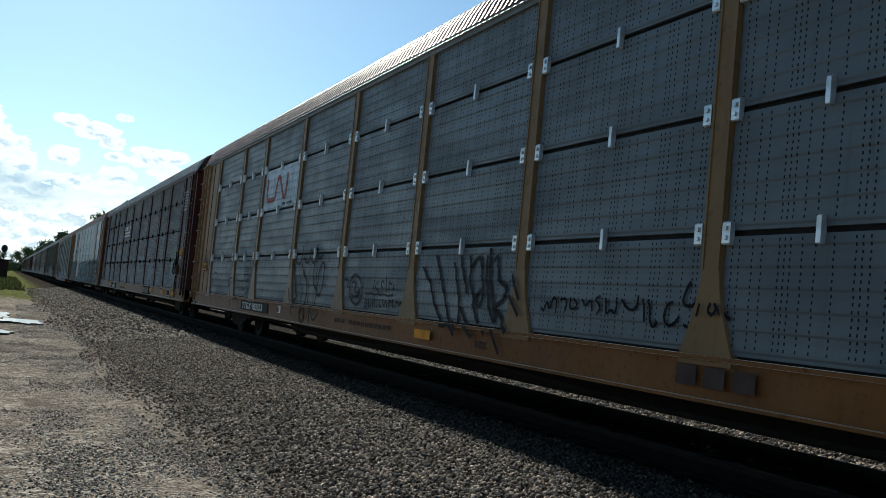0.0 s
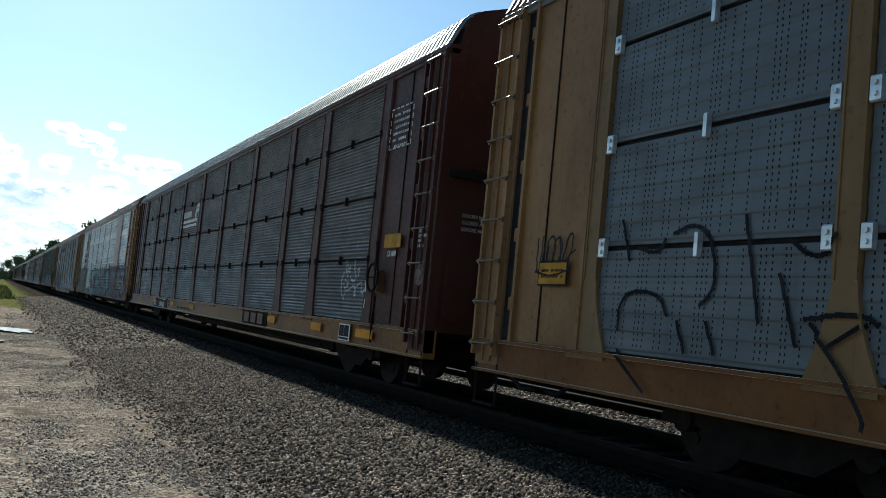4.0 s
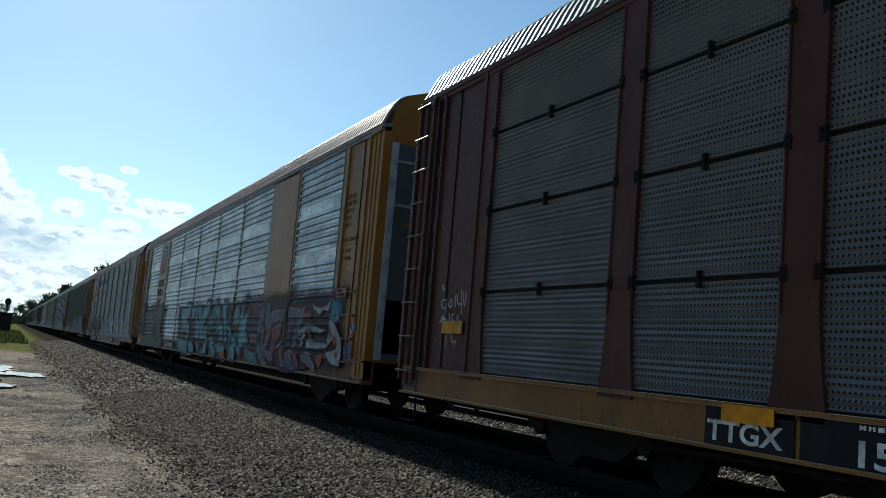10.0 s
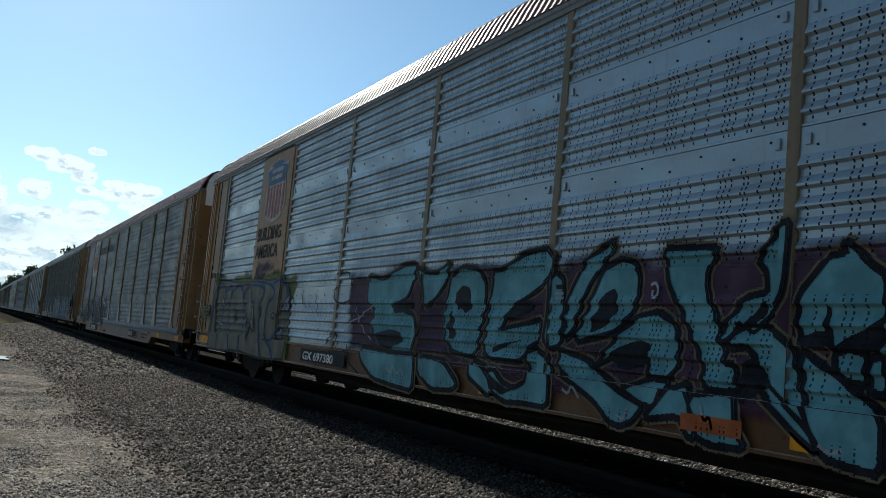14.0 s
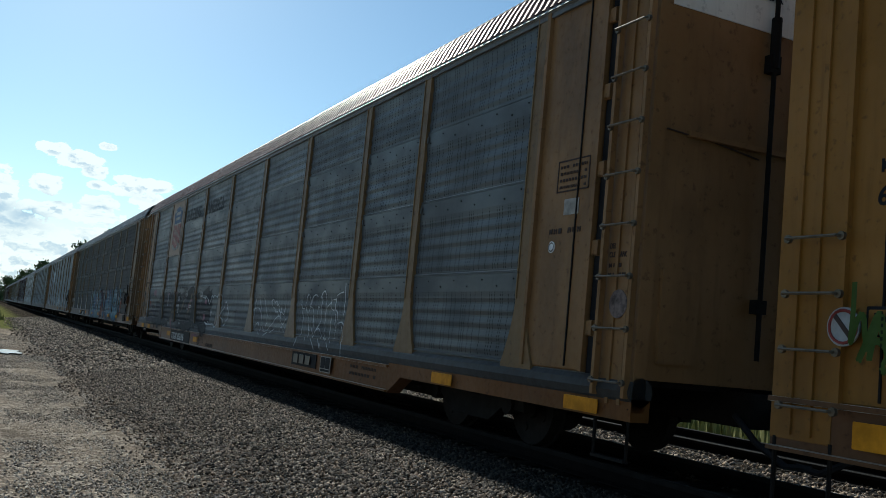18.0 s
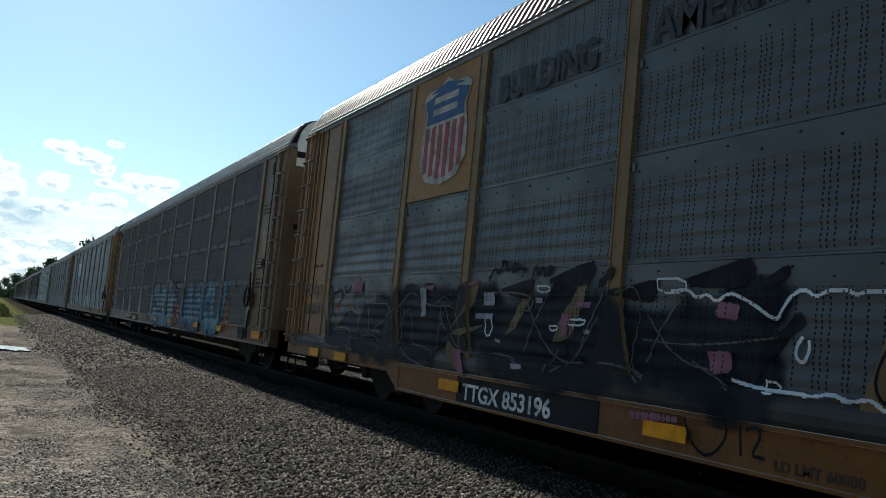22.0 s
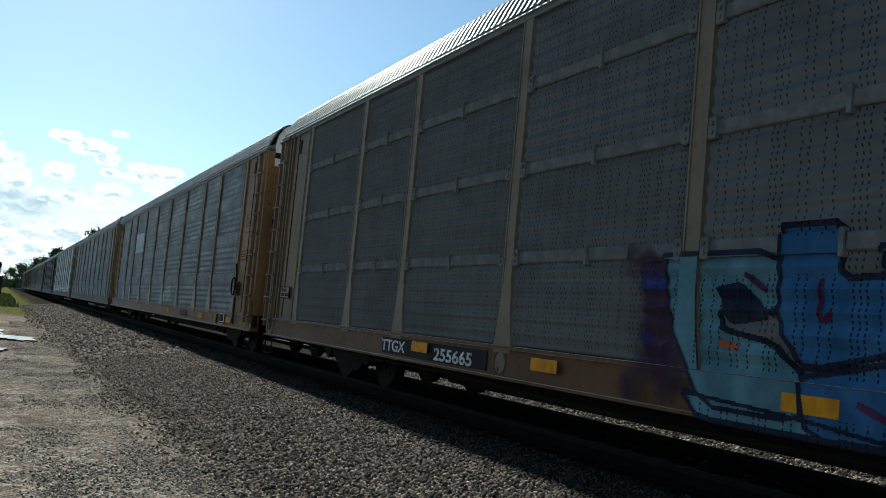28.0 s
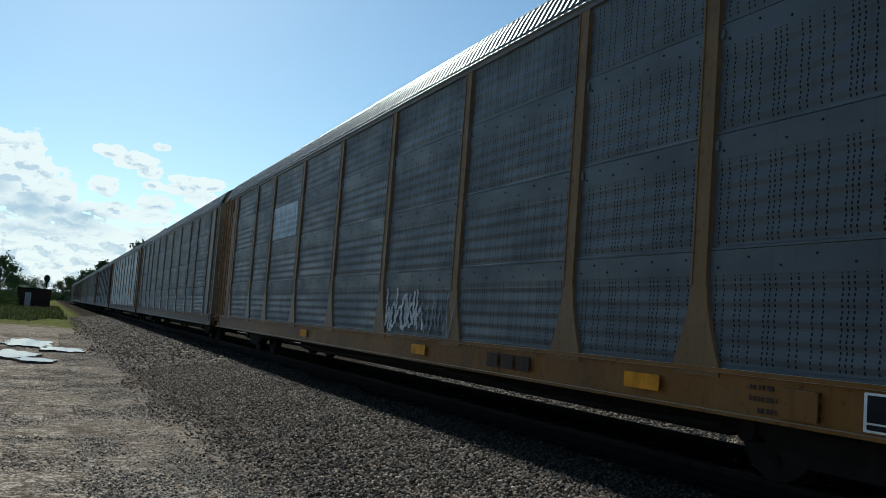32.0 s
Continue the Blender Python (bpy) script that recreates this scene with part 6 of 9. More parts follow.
form(strokes, (-3.02, 1.65), (-3.08, 1.51), (-3.05, 1.37), (-3.14, 1.27), (-3.21, 1.16), (-3.19, 1.1), (-3.27, 0.99), (-3.34, 0.92))
form(strokes, (-3.09, 1.53), (-3.16, 1.6), (-3.26, 1.65), (-3.32, 1.57), (-3.36, 1.41), (-3.42, 1.28), (-3.39, 1.15), (-3.34, 1.09), (-3.27, 1.12), (-3.22, 1.18), (-3.33, 1.26), (-3.4, 1.3))
form(strokes, (-3.44, 1.64), (-3.45, 1.41), (-3.52, 1.27), (-3.55, 1.12), (-3.65, 0.98), (-3.72, 0.95))
form(strokes, (-3.51, 1.72), (-3.53, 1.45), (-3.61, 1.27), (-3.66, 1.13), (-3.74, 0.99))
form(strokes, (-3.61, 1.6), (-3.68, 1.66), (-3.71, 1.53), (-3.73, 1.4), (-3.82, 1.35), (-3.92, 1.32), (-3.93, 1.25), (-3.86, 1.18), (-3.75, 1.13), (-3.64, 1.1), (-3.78, 1.05), (-3.92, 0.95), (-4.06, 0.85))
form(strokes, (-2.48, 0.84), (-2.61, 0.83), (-2.67, 0.87))
form(strokes, (-2.73, 0.86), (-2.83, 0.79), (-2.88, 0.75))
form(strokes, (-3.57, 0.83), (-3.62, 0.8))
form(strokes, (-3.75, 0.88), (-3.85, 0.75), (-3.97, 0.63))
form(strokes, (-4.09, 1.46), (-4.16, 1.33), (-4.26, 1.2))
form(strokes, (-4.07, 1.22), (-4.17, 1.13), (-4.27, 1.04))
form(ring, (0.72, 1.43), (0.92, 1.35), (0.96, 1.19), (0.83, 1.04), (0.62, 0.96), (0.45, 1.03), (0.38, 1.18), (0.49, 1.36), (0.72, 1.43), (0.84, 1.39))
form(ring, (0.82, 1.29), (0.73, 1.32), (0.64, 1.26), (0.73, 1.17), (0.59, 1.14), (0.51, 1.21))
form(ring, (0.85, 1.13), (0.68, 1.08), (0.53, 1.13))
form(ring, (1.17, 1.34), (1, 1.33), (1.03, 1.22))
form(writing, (-0.08, 1.34), (-0.08, 1.2), (-0.06, 1.16))
form(writing, (-0.24, 1.33), (-0.12, 1.24), (-0.3, 1.18))
form(writing, (-0.45, 1.32), (-0.37, 1.35), (-0.36, 1.26), (-0.47, 1.24), (-0.41, 1.18))
form(writing, (-0.54, 1.4), (-0.58, 1.19))
form(writing, (-0.65, 1.34), (-0.67, 1.2))
form(writing, (-0.75, 1.31), (-0.66, 1.3))
form(writing, (-0.84, 1.28), (-0.8, 1.21), (-0.87, 1.24))
form(writing, (0.21, 1.07), (0.24, 0.96), (0.13, 0.94), (0.14, 1.06))
form(writing, (0.07, 1.06), (0.05, 0.96), (-0.04, 0.97), (-0.02, 1.07))
form(writing, (-0.11, 0.96), (-0.09, 1.07), (-0.18, 1.06), (-0.14, 1.01), (-0.21, 0.97))
form(writing, (-0.26, 1.07), (-0.28, 0.97))
form(writing, (-0.34, 1.07), (-0.36, 0.98), (-0.44, 0.98))
form(writing, (-0.47, 1.08), (-0.53, 0.97))
form(writing, (-0.56, 0.99), (-0.57, 1.08), (-0.65, 0.99))
form(writing, (-0.71, 0.98), (-0.7, 1.08), (-0.78, 1.07), (-0.73, 1.03))
form(writing, (-0.84, 1.09), (-0.84, 0.99), (-0.91, 1))
form(writing, (-0.97, 0.99), (-0.97, 1.08), (-1.03, 1.05), (-1.09, 1.01), (-1.12, 1.08), (-1.18, 1.01))
form(writing, (0.23, 1.16), (0.11, 1.13), (0, 1.17), (-0.12, 1.13), (-0.27, 1.16), (-0.38, 1.13), (-0.48, 1.16), (-0.64, 1.13), (-0.83, 1.16))
form(writing, (-4.64, 1.13), (-4.71, 1.1), (-4.73, 1.22), (-4.8, 1.1), (-4.83, 1.23), (-4.91, 1.24), (-4.91, 1.1))
form(writing, (-4.98, 1.22), (-5.09, 1.24), (-5.07, 1.12))
form(writing, (-5.15, 1.24), (-5.13, 1.15), (-5.21, 1.14), (-5.27, 1.18), (-5.21, 1.23))
form(writing, (-5.34, 1.23), (-5.39, 1.16), (-5.47, 1.25), (-5.5, 1.14))
form(writing, (-5.61, 1.27), (-5.53, 1.24), (-5.63, 1.18), (-5.58, 1.11))
form(writing, (-5.7, 1.25), (-5.71, 1.1), (-5.78, 1.17), (-5.85, 1.11), (-5.86, 1.26))
form(writing, (-5.93, 1.25), (-6, 1.18), (-6.09, 1.16), (-6.15, 1.22), (-6.15, 1.28))
form(writing, (-6.22, 1.26), (-6.25, 1.09))
form(writing, (-6.29, 1.26), (-6.33, 1.06), (-6.37, 1.04), (-6.41, 1.09))
form(writing, (-6.59, 1.25), (-6.52, 1.23), (-6.48, 1.14), (-6.54, 1.06), (-6.62, 1.08), (-6.67, 1.14))
form(writing, (-6.78, 1.41), (-6.71, 1.32), (-6.71, 1.23), (-6.82, 1.22), (-6.86, 1.28))
form(writing, (-6.74, 1.08), (-6.79, 1.06))
form(writing, (-6.92, 1.16), (-6.94, 1.24))
form(writing, (-7.06, 1.25), (-7.03, 1.2), (-7.08, 1.16), (-7.13, 1.21), (-7.09, 1.27), (-7.17, 1.17), (-7.22, 1.15))
NOTE = "black sprayed tag with drips"
outline(sp, strokes, "g_black", NOTE, 0.023, 0.016, False)
outline(sp, drips, "g_black", NOTE, 0.013, 0.016, False)
outline(sp, scrawl, "g_black", "thin black sprayed scrawl", 0.016, 0.016, False)
outline(sp, ring, "g_black", "black sprayed ring with a face", 0.018, 0.016, False)
outline(sp, writing, "g_black", "black sprayed scrawl", 0.013, 0.016, False)
plate(car_a, 7.85, 5.55, 0.61, 0.81, "stencil_black", "number_panel", "black panel with white stencilled letters", -HALF_W - 0.030)
words(car_a, "TTGX 983333", 7.7, 0.645, 0.19, "stencil_worn", -HALF_W - 0.046, 1.55)
owner_blocks(car_a, -6.7, -7.6, 0.62, 0.81, "stencil_dark")
bars(car_a, 1.5, -0.9, 0.66, 0.09, 14, "stencil_dark", -HALF_W - 0.03)
plate(car_a, 4.83, 4.65, 0.665, 0.80, "stencil_white", "stencil_patch", "small white patch with black letters", -HALF_W - 0.03, 0.004)
words(car_a, "R1", 4.81, 0.68, 0.13, "stencil_black", -HALF_W - 0.042, 0.85)
words(car_a, "B H22C", -3.33, 0.645, 0.11, "stencil_dark", -HALF_W - 0.03, 0.8)
o = part("round_mark", mesh("round_mark", *tube([(-HALF_W - 0.032, 3.26 + 0.14 * math.cos(k * 0.3307), 0.69 + 0.13 * math.sin(k * 0.3307)) for k in range(20)], 0.006, 5)), M["stencil_black"], car_a, "thin black ring stencil")
words(car_a, "F", 3.28, 0.60, 0.07, "stencil_black", -HALF_W - 0.034)
boxed_sign(car_a, 12.3, 1.55, 0.5, 0.24)
tag(Spray(car_a, "wave"), 12.6, 12.0, 1.6, 1.95, "g_black", "black sprayed tag", 0.013, 71, 4, 0.06)
for y in (-9.5, -2.0):
    reflector(car_a, y, 0.70)

# brown car with the long wordmark panel and white tags
sp = Spray(car_b, "fine")
patch(sp, 4.1, 1.5, 2.72, 3.56, "brown", "oxide brown panel with plain white emblem")
for z in (2.93, 3.07):
    patch(sp, 4.08, 1.95, z, z + 0.075, "stencil_white", "white stripe", 0.008, "emblem")
for r, a0, a1 in ((0.33, 0.0, 3.6), (0.20, 0.0, 3.9)):
    sp.stroke([(1.93 + r * 0.95 * math.cos(a0 + (a1 - a0) * i / 12), 3.18 + r * math.sin(a0 + (a1 - a0) * i / 12)) for i in range(13)], 0.045, 0.008)
sp.done("stencil_white", "plain white wheel emblem", "emblem")
for i in range(7):
    patch(sp, 4.02 - i * 0.172, 4.02 - i * 0.172 - 0.13, 3.21, 3.39, "stencil_white", "plain white block of a wordmark", 0.008, "wordmark_block")
piece(sp, "GUITY", 5.95, 4.05, 1.18, 1.56, [("g_black", 0.085, 0, 0), ("g_taupe", 0.06, 0, 0), ("g_pale", 0.03, 0, 0)], "white and black sprayed letters", 3)
ringed, upper, faint, loose, scrawls = [], [], [], [], []
form(ringed, (-10.82, 1.59), (-10.65, 1.62), (-10.49, 1.52), (-10.47, 1.37), (-10.55, 1.23), (-10.66, 1.18))
form(ringed, (-10.63, 1.76), (-10.64, 1.62), (-10.75, 1.52))
form(ringed, (-11, 1.76), (-11, 1.61), (-11.1, 1.52))
form(ringed, (-10.68, 1.71), (-10.78, 1.62), (-10.82, 1.69))
form(ringed, (-11.13, 1.61), (-11.23, 1.66), (-11.18, 1.52))
form(ringed, (-10.63, 1.47), (-10.84, 1.42), (-10.6, 1.32), (-10.85, 1.31), (-11, 1.4), (-11.12, 1.36), (-11.06, 1.24), (-11.17, 1.25), (-11.08, 1.34), (-11.26, 1.43), (-11.36, 1.45), (-11.34, 1.3), (-11.45, 1.26), (-11.44, 1.34), (-11.58, 1.3), (-11.65, 1.35), (-11.6, 1.48), (-11.66, 1.31))
form(ringed, (-10.58, 1.42), (-10.73, 1.28), (-10.62, 1.23))
form(ringed, (-10.87, 1.52), (-10.95, 1.45), (-11.07, 1.47))
form(ringed, (-11.66, 1.2), (-11.64, 1.09))
form(upper, (12.44, 1.7), (12.55, 1.7), (12.58, 1.64), (12.52, 1.59), (12.43, 1.61), (12.44, 1.7), (12.44, 1.53), (12.54, 1.48))
form(upper, (12.33, 1.69), (12.38, 1.64), (12.32, 1.6), (12.26, 1.64), (12.31, 1.71))
form(upper, (12.21, 1.74), (12.19, 1.61))
form(upper, (12.16, 1.75), (12.14, 1.64), (12.02, 1.65))
form(upper, (12.05, 1.8), (12.01, 1.53))
form(upper, (11.99, 1.77), (11.97, 1.63), (11.92, 1.63), (11.92, 1.77))
form(upper, (12.58, 1.42), (12.49, 1.52), (12.39, 1.43))
form(upper, (12.53, 1.46), (12.43, 1.47))
form(upper, (12.33, 1.53), (12.32, 1.45))
form(upper, (12.22, 1.53), (12.3, 1.49), (12.16, 1.43))
form(upper, (12.08, 1.52), (12.14, 1.48), (12.05, 1.45))
form(upper, (12.37, 1.27), (12.36, 1.14))
form(upper, (12.24, 1.29), (12.18, 1.18), (12.09, 1.24), (12.14, 1.15))
form(upper, (12.55, 1.88), (12.61, 1.85), (12.51, 1.82))
form(faint, (-4.64, 1.56), (-4.67, 1.35))
form(faint, (-4.74, 1.51), (-4.71, 1.37), (-4.78, 1.41), (-4.85, 1.37))
form(faint, (-4.93, 1.48), (-4.89, 1.41), (-4.98, 1.37), (-4.99, 1.45))
form(faint, (-5.06, 1.47), (-5.11, 1.38), (-5.18, 1.48))
form(faint, (-5.26, 1.48), (-5.22, 1.43), (-5.29, 1.37), (-5.19, 1.36))
form(faint, (-5.35, 1.49), (-5.33, 1.4), (-5.41, 1.39))
form(faint, (-5.41, 1.53), (-5.48, 1.46), (-5.45, 1.37), (-5.35, 1.36))
form(faint, (-4.96, 1.26), (-5.16, 1.28), (-5.06, 1.23))
form(faint, (-5.23, 1.23), (-5.39, 1.23))
form(loose, (3.46, 1.54), (3.43, 1.39), (3.39, 1.48), (3.33, 1.38), (3.28, 1.56))
form(loose, (3.2, 1.58), (3.18, 1.3), (3.06, 1.28), (3.06, 1.44), (3.16, 1.46), (3.09, 1.58), (3.17, 1.59))
form(loose, (3, 1.54), (2.93, 1.44), (2.85, 1.57))
form(loose, (2.93, 1.44), (2.93, 1.28))
form(loose, (2.79, 1.52), (2.62, 1.51), (2.76, 1.36), (2.56, 1.35))
form(loose, (3.12, 1.24), (3.08, 1.08))
form(loose, (3.34, 1.23), (3.36, 1.03))
form(scrawls, (-1.29, 1.63), (-1.37, 1.64), (-1.43, 1.66), (-1.43, 1.56), (-1.43, 1.46))
form(scrawls, (-1.04, 1.45), (-1.2, 1.45), (-1.37, 1.45), (-1.46, 1.44))
form(scrawls, (-1.46, 1.39), (-1.42, 1.32), (-1.36, 1.25), (-1.32, 1.19), (-1.3, 1.12), (-1.34, 1.05), (-1.39, 1), (-1.45, 0.94))
form(scrawls, (-1.47, 1.31), (-1.42, 1.31), (-1.39, 1.28))
form(scrawls, (0.18, 1.17), (0.2, 1.31), (0.22, 1.46), (0.22, 1.55), (0.13, 1.59), (-0.01, 1.59), (-0.23, 1.57), (-0.22, 1.46))
form(scrawls, (-0.21, 1.18), (-0.19, 1.36), (-0.23, 1.57))
form(scrawls, (0.91, 1.5), (0.73, 1.51), (0.6, 1.55), (0.62, 1.43), (0.64, 1.36))
form(scrawls, (-1.6, 1.76), (-1.68, 1.71), (-1.7, 1.64), (-1.75, 1.59), (-1.8, 1.55), (-1.81, 1.5), (-1.76, 1.48))
form(scrawls, (-1.84, 1.8), (-1.84, 1.71), (-1.89, 1.7), (-1.91, 1.8))
form(scrawls, (-1.73, 1.48), (-1.7, 1.48))
form(scrawls, (-1.62, 1.38), (-1.73, 1.4), (-1.88, 1.4), (-2.02, 1.42))
form(scrawls, (-1.88, 1.37), (-1.9, 1.3), (-1.94, 1.34), (-1.93, 1.39))
form(scrawls, (-1.72, 1.18), (-1.77, 1.22), (-1.84, 1.24), (-1.93, 1.24), (-2, 1.22), (-2.05, 1.17), (-2.08, 1.09), (-2.09, 0.99))
form(scrawls, (-1.99, 1.57), (-2.01, 1.45), (-2.03, 1.34), (-2.05, 1.27))
form(scrawls, (-2.19, 1.6), (-2.16, 1.52), (-2.12, 1.43), (-2.1, 1.36))
form(scrawls, (-2.23, 1.51), (-2.27, 1.54), (-2.33, 1.53), (-2.34, 1.48), (-2.31, 1.43))
form(scrawls, (-2.25, 1.36), (-2.2, 1.33), (-2.16, 1.37))
form(scrawls, (-2.41, 1.65), (-2.35, 1.62), (-2.35, 1.58), (-2.4, 1.55))
form(scrawls, (-2.48, 1.24), (-2.37, 1.21), (-2.35, 1.18))
form(scrawls, (-2.27, 1.13), (-2.28, 1.07), (-2.29, 1.01))
form(scrawls, (-2.39, 1.11), (-2.44, 1.06), (-2.48, 1.06))
form(scrawls, (-1.6, 1.3), (-1.72, 1.3), (-1.75, 1.31))
outline(sp, ringed, "g_white", "white sprayed tag", 0.014, 0.016, False)
outline(sp, scrawls, "g_grey", "pale sprayed scrawl over sheets and post", 0.013, 0.016, False)
outline(sp, faint, "g_grey", "pale sprayed tag", 0.010, 0.016, False)
outline(sp, loose, "g_grey", "faint pale sprayed tag", 0.008, 0.016, False)
sp2 = Spray(car_b, "fine", raised=[(11.9, 13.2, 0.05)])
plate(car_b, 12.52, 11.98, 1.30, 1.45, "sign_yellow", "sign", "plain yellow sign with white tags round it", -HALF_W - 0.052, 0.006)
outline(sp2, upper, "g_pale", "white sprayed tag", 0.012, 0.012, False)
plate(car_b, 7.85, 7.0, 0.56, 0.835, "stencil_black", "number_panel", "black panel with white stencilled letters", -HALF_W - 0.03)
plate(car_b, 6.95, 5.1, 0.56, 0.835, "stencil_black", "number_panel", "black panel with white stencilled letters", -HALF_W - 0.03)
words(car_b, "TTGX", 7.82, 0.60, 0.20, "stencil_worn", -HALF_W - 0.046, 1.35)
words(car_b, "159165", 6.55, 0.58, 0.22, "stencil_worn", -HALF_W - 0.046, 1.5)
bars(car_b, 6.5, 5.3, 0.79, 0.04, 18, "stencil_worn", -HALF_W - 0.046)
words(car_b, "EXCEEDS", 4.95, 0.74, 0.08, "stencil_dark", -HALF_W - 0.03)
words(car_b, "PLATE", 4.9, 0.64, 0.08, "stencil_dark", -HALF_W - 0.03)
for y in (7.4, 4.1, -6.9, -9.6, -11.75, 1.0):
    reflector(car_b, y, 0.80 if y == 7.4 else 0.72, 0.5 if y != -11.75 else 0.65, 0.12)
plate(car_b, -4.55, -6.5, 0.56, 0.835, "under", "owner_panel", "soot-black panel behind the owner mark", -HALF_W - 0.03)
owner_blocks(car_b, -4.75, -6.35, 0.58, 0.815, "sill_rust")
bars(car_b, 3.4, 1.3, 0.60, 0.09, 15, "stencil_dark", -HALF_W - 0.03)
data_panel(car_b, -10.95, 0.70)
hand_brake(car_b, -12.1, 1.5)
plate(car_b, -12.17, -12.73, 1.905, 2.09, "sign_yellow", "sign", "plain yellow sign", -HALF_W - 0.062, 0.006)
words(car_b, "CR 6800", -12.31, 1.79, 0.105, "stencil_worn", -HALF_W - 0.066, 0.8)
bars(car_b, -12.08, -12.62, 3.72, 0.05, 8, "stencil_worn", -HALF_W - 0.064, 6, 1.75)
for a, b, z0, z1 in ((-11.97, -12.73, 3.83, 3.85), (-11.97, -12.73, 3.27, 3.29), (-11.97, -11.99, 3.27, 3.85), (-12.71, -12.73, 3.27, 3.85)):
    for k in range(5):
        ya, yb, za, zb = max(a, b), min(a, b), z0, z1
        if ya - yb > zb - za:
            ya, yb = ya - (a - b) * k / 5, ya - (a - b) * (k + 0.65) / 5
        else:
            za, zb = z0 + (z1 - z0) * k / 5, z0 + (z1 - z0) * (k + 0.65) / 5
        plate(car_b, max(ya, yb), min(ya, yb), za, zb, "stencil_worn", "stencil_frame", "", -HALF_W - 0.062, 0.004)
for i, t in enumerate(("DECK", "CLEARANCE", "A 87 1/2", "B 95 5/16")):
    words(car_b, t, -13.22, 2.08 - 0.062 * i, 0.058, "stencil_worn", -HALF_W - 0.036, 0.8)
part("round_mark", mesh("round_mark", *disc(-HALF_W - 0.052, -HALF_W - 0.048, -13.4, 1.545, 0.135, 24)), M["round_worn"], car_b, "worn round mark")
# stencilled notice on the end door, facing along the track
for i, t in enumerate(("DOORS MUST BE", "CLOSED AND LOCKED", "BEFORE MOVING CAR")):
    me = lettering(t, 0.062, 1.0).copy()
    for v in me.vertices:
        x, y, z = v.co
        v.co = (-y, x, z)
    part("lettering", me, M["stencil_dull"], car_b, "white stencilled letters", (-1.22, -13.664, 2.30 - 0.085 * i))

# bright galvanised car with the large pieces
END = 13.35
sp = Spray(car_c, "rib", thin=True, raised=[(-9.0, -7.0, 0.053), (7.0, 9.0, 0.053), (-END, -EDGE - 0.06, 0.062), (EDGE + 0.06, END, 0.062)])
haze(sp, -5.4, -12.3, 0.7, 2.0, "h_purple", "purple sprayed cloud behind the letters", 0.3, 5)
haze(sp, 3.6, -5.6, 0.8, 1.88, "h_purple", "purple sprayed cloud behind the letters", 0.18, 6, 0.0025)
haze(sp, -9.2, -12.2, 1.55, 1.75, "h_sky", "blue sprayed haze", 0.18, 7, 0.0035, 0.3)
letters, holes, flames = [], [], []
form(letters, (2.98, 1.87), (2.48, 1.81), (1.9, 1.98), (1.54, 1.98), (1.54, 1.83), (1.69, 1.59), (2.04, 1.49), (1.76, 1.41), (1.43, 1.36), (1.33, 1.16), (1.4, 1.02), (1.44, 0.92), (2.07, 0.92), (2.51, 1.05), (2.81, 1.23), (2.66, 1.41), (3, 1.56))
form(letters, (3.02, 0.92), (2.07, 0.89), (1.32, 0.9), (1.26, 0.83), (1.23, 0.5), (1.8, 0.52), (2.44, 0.56), (2.87, 0.74))
form(letters, (1.45, 1.93), (1.2, 1.86), (0.93, 1.85), (0.67, 1.97), (0.69, 1.75), (0.94, 1.56), (1.18, 1.46), (1.31, 1.76))
form(letters, (0.6, 1.62), (0.57, 1.81), (0.32, 1.9), (-0.01, 1.87), (-0.22, 1.73), (-0.26, 1.5), (-0.18, 1.26), (-0.16, 1.08), (-0.09, 0.96), (0.4, 1), (0.59, 1.12), (0.68, 1.37))
form(letters, (1.16, 0.89), (0.51, 0.87), (0.13, 0.65), (0.25, 0.59), (0.72, 0.56), (1.12, 0.71))
form(letters, (-0.1, 0.91), (-0.37, 0.86), (-0.64, 0.66), (-0.54, 0.6), (-0.29, 0.69), (-0.1, 0.76))
form(letters, (-0.35, 1.84), (-0.54, 1.84), (-0.95, 1.99), (-1.34, 2.02), (-1.5, 1.91), (-1.43, 1.76), (-1.3, 1.68), (-1.11, 1.6), (-0.77, 1.47), (-0.63, 1.33), (-0.59, 1.24), (-1.06, 1.31), (-1.35, 1.35), (-1.32, 1.18), (-1.1, 1.07), (-1.01, 0.96), (-0.47, 0.96), (-0.29, 1.03), (-0.32, 1.26), (-0.35, 1.5), (-0.39, 1.73))
form(letters, (-1.1, 1.04), (-1.29, 1.09), (-1.49, 1.01), (-1.59, 0.84), (-1.6, 0.59), (-1.17, 0.59), (-0.87, 0.57), (-0.58, 0.65), (-0.48, 0.81), (-0.6, 0.85), (-0.79, 0.73), (-1.01, 0.69), (-1.2, 0.76), (-1.23, 0.87))
form(letters, (-1.43, 1.73), (-1.52, 1.78), (-1.63, 1.73), (-1.66, 1.6), (-1.66, 1.4), (-1.65, 1.14), (-1.52, 1.11), (-1.42, 1.19), (-1.45, 1.39), (-1.45, 1.6))
form(letters, (-1.71, 1.4), (-1.77, 1.6), (-1.98, 1.89), (-2.36, 2.04), (-2.3, 1.93), (-2.05, 1.69), (-1.91, 1.47), (-1.82, 1.25), (-1.74, 1.2))
form(letters, (-2.01, 1.4), (-2.24, 1.8), (-2.46, 1.87), (-2.62, 1.84), (-2.71, 1.73), (-2.71, 1.55), (-2.59, 1.39), (-2.38, 1.27), (-1.87, 1.18))
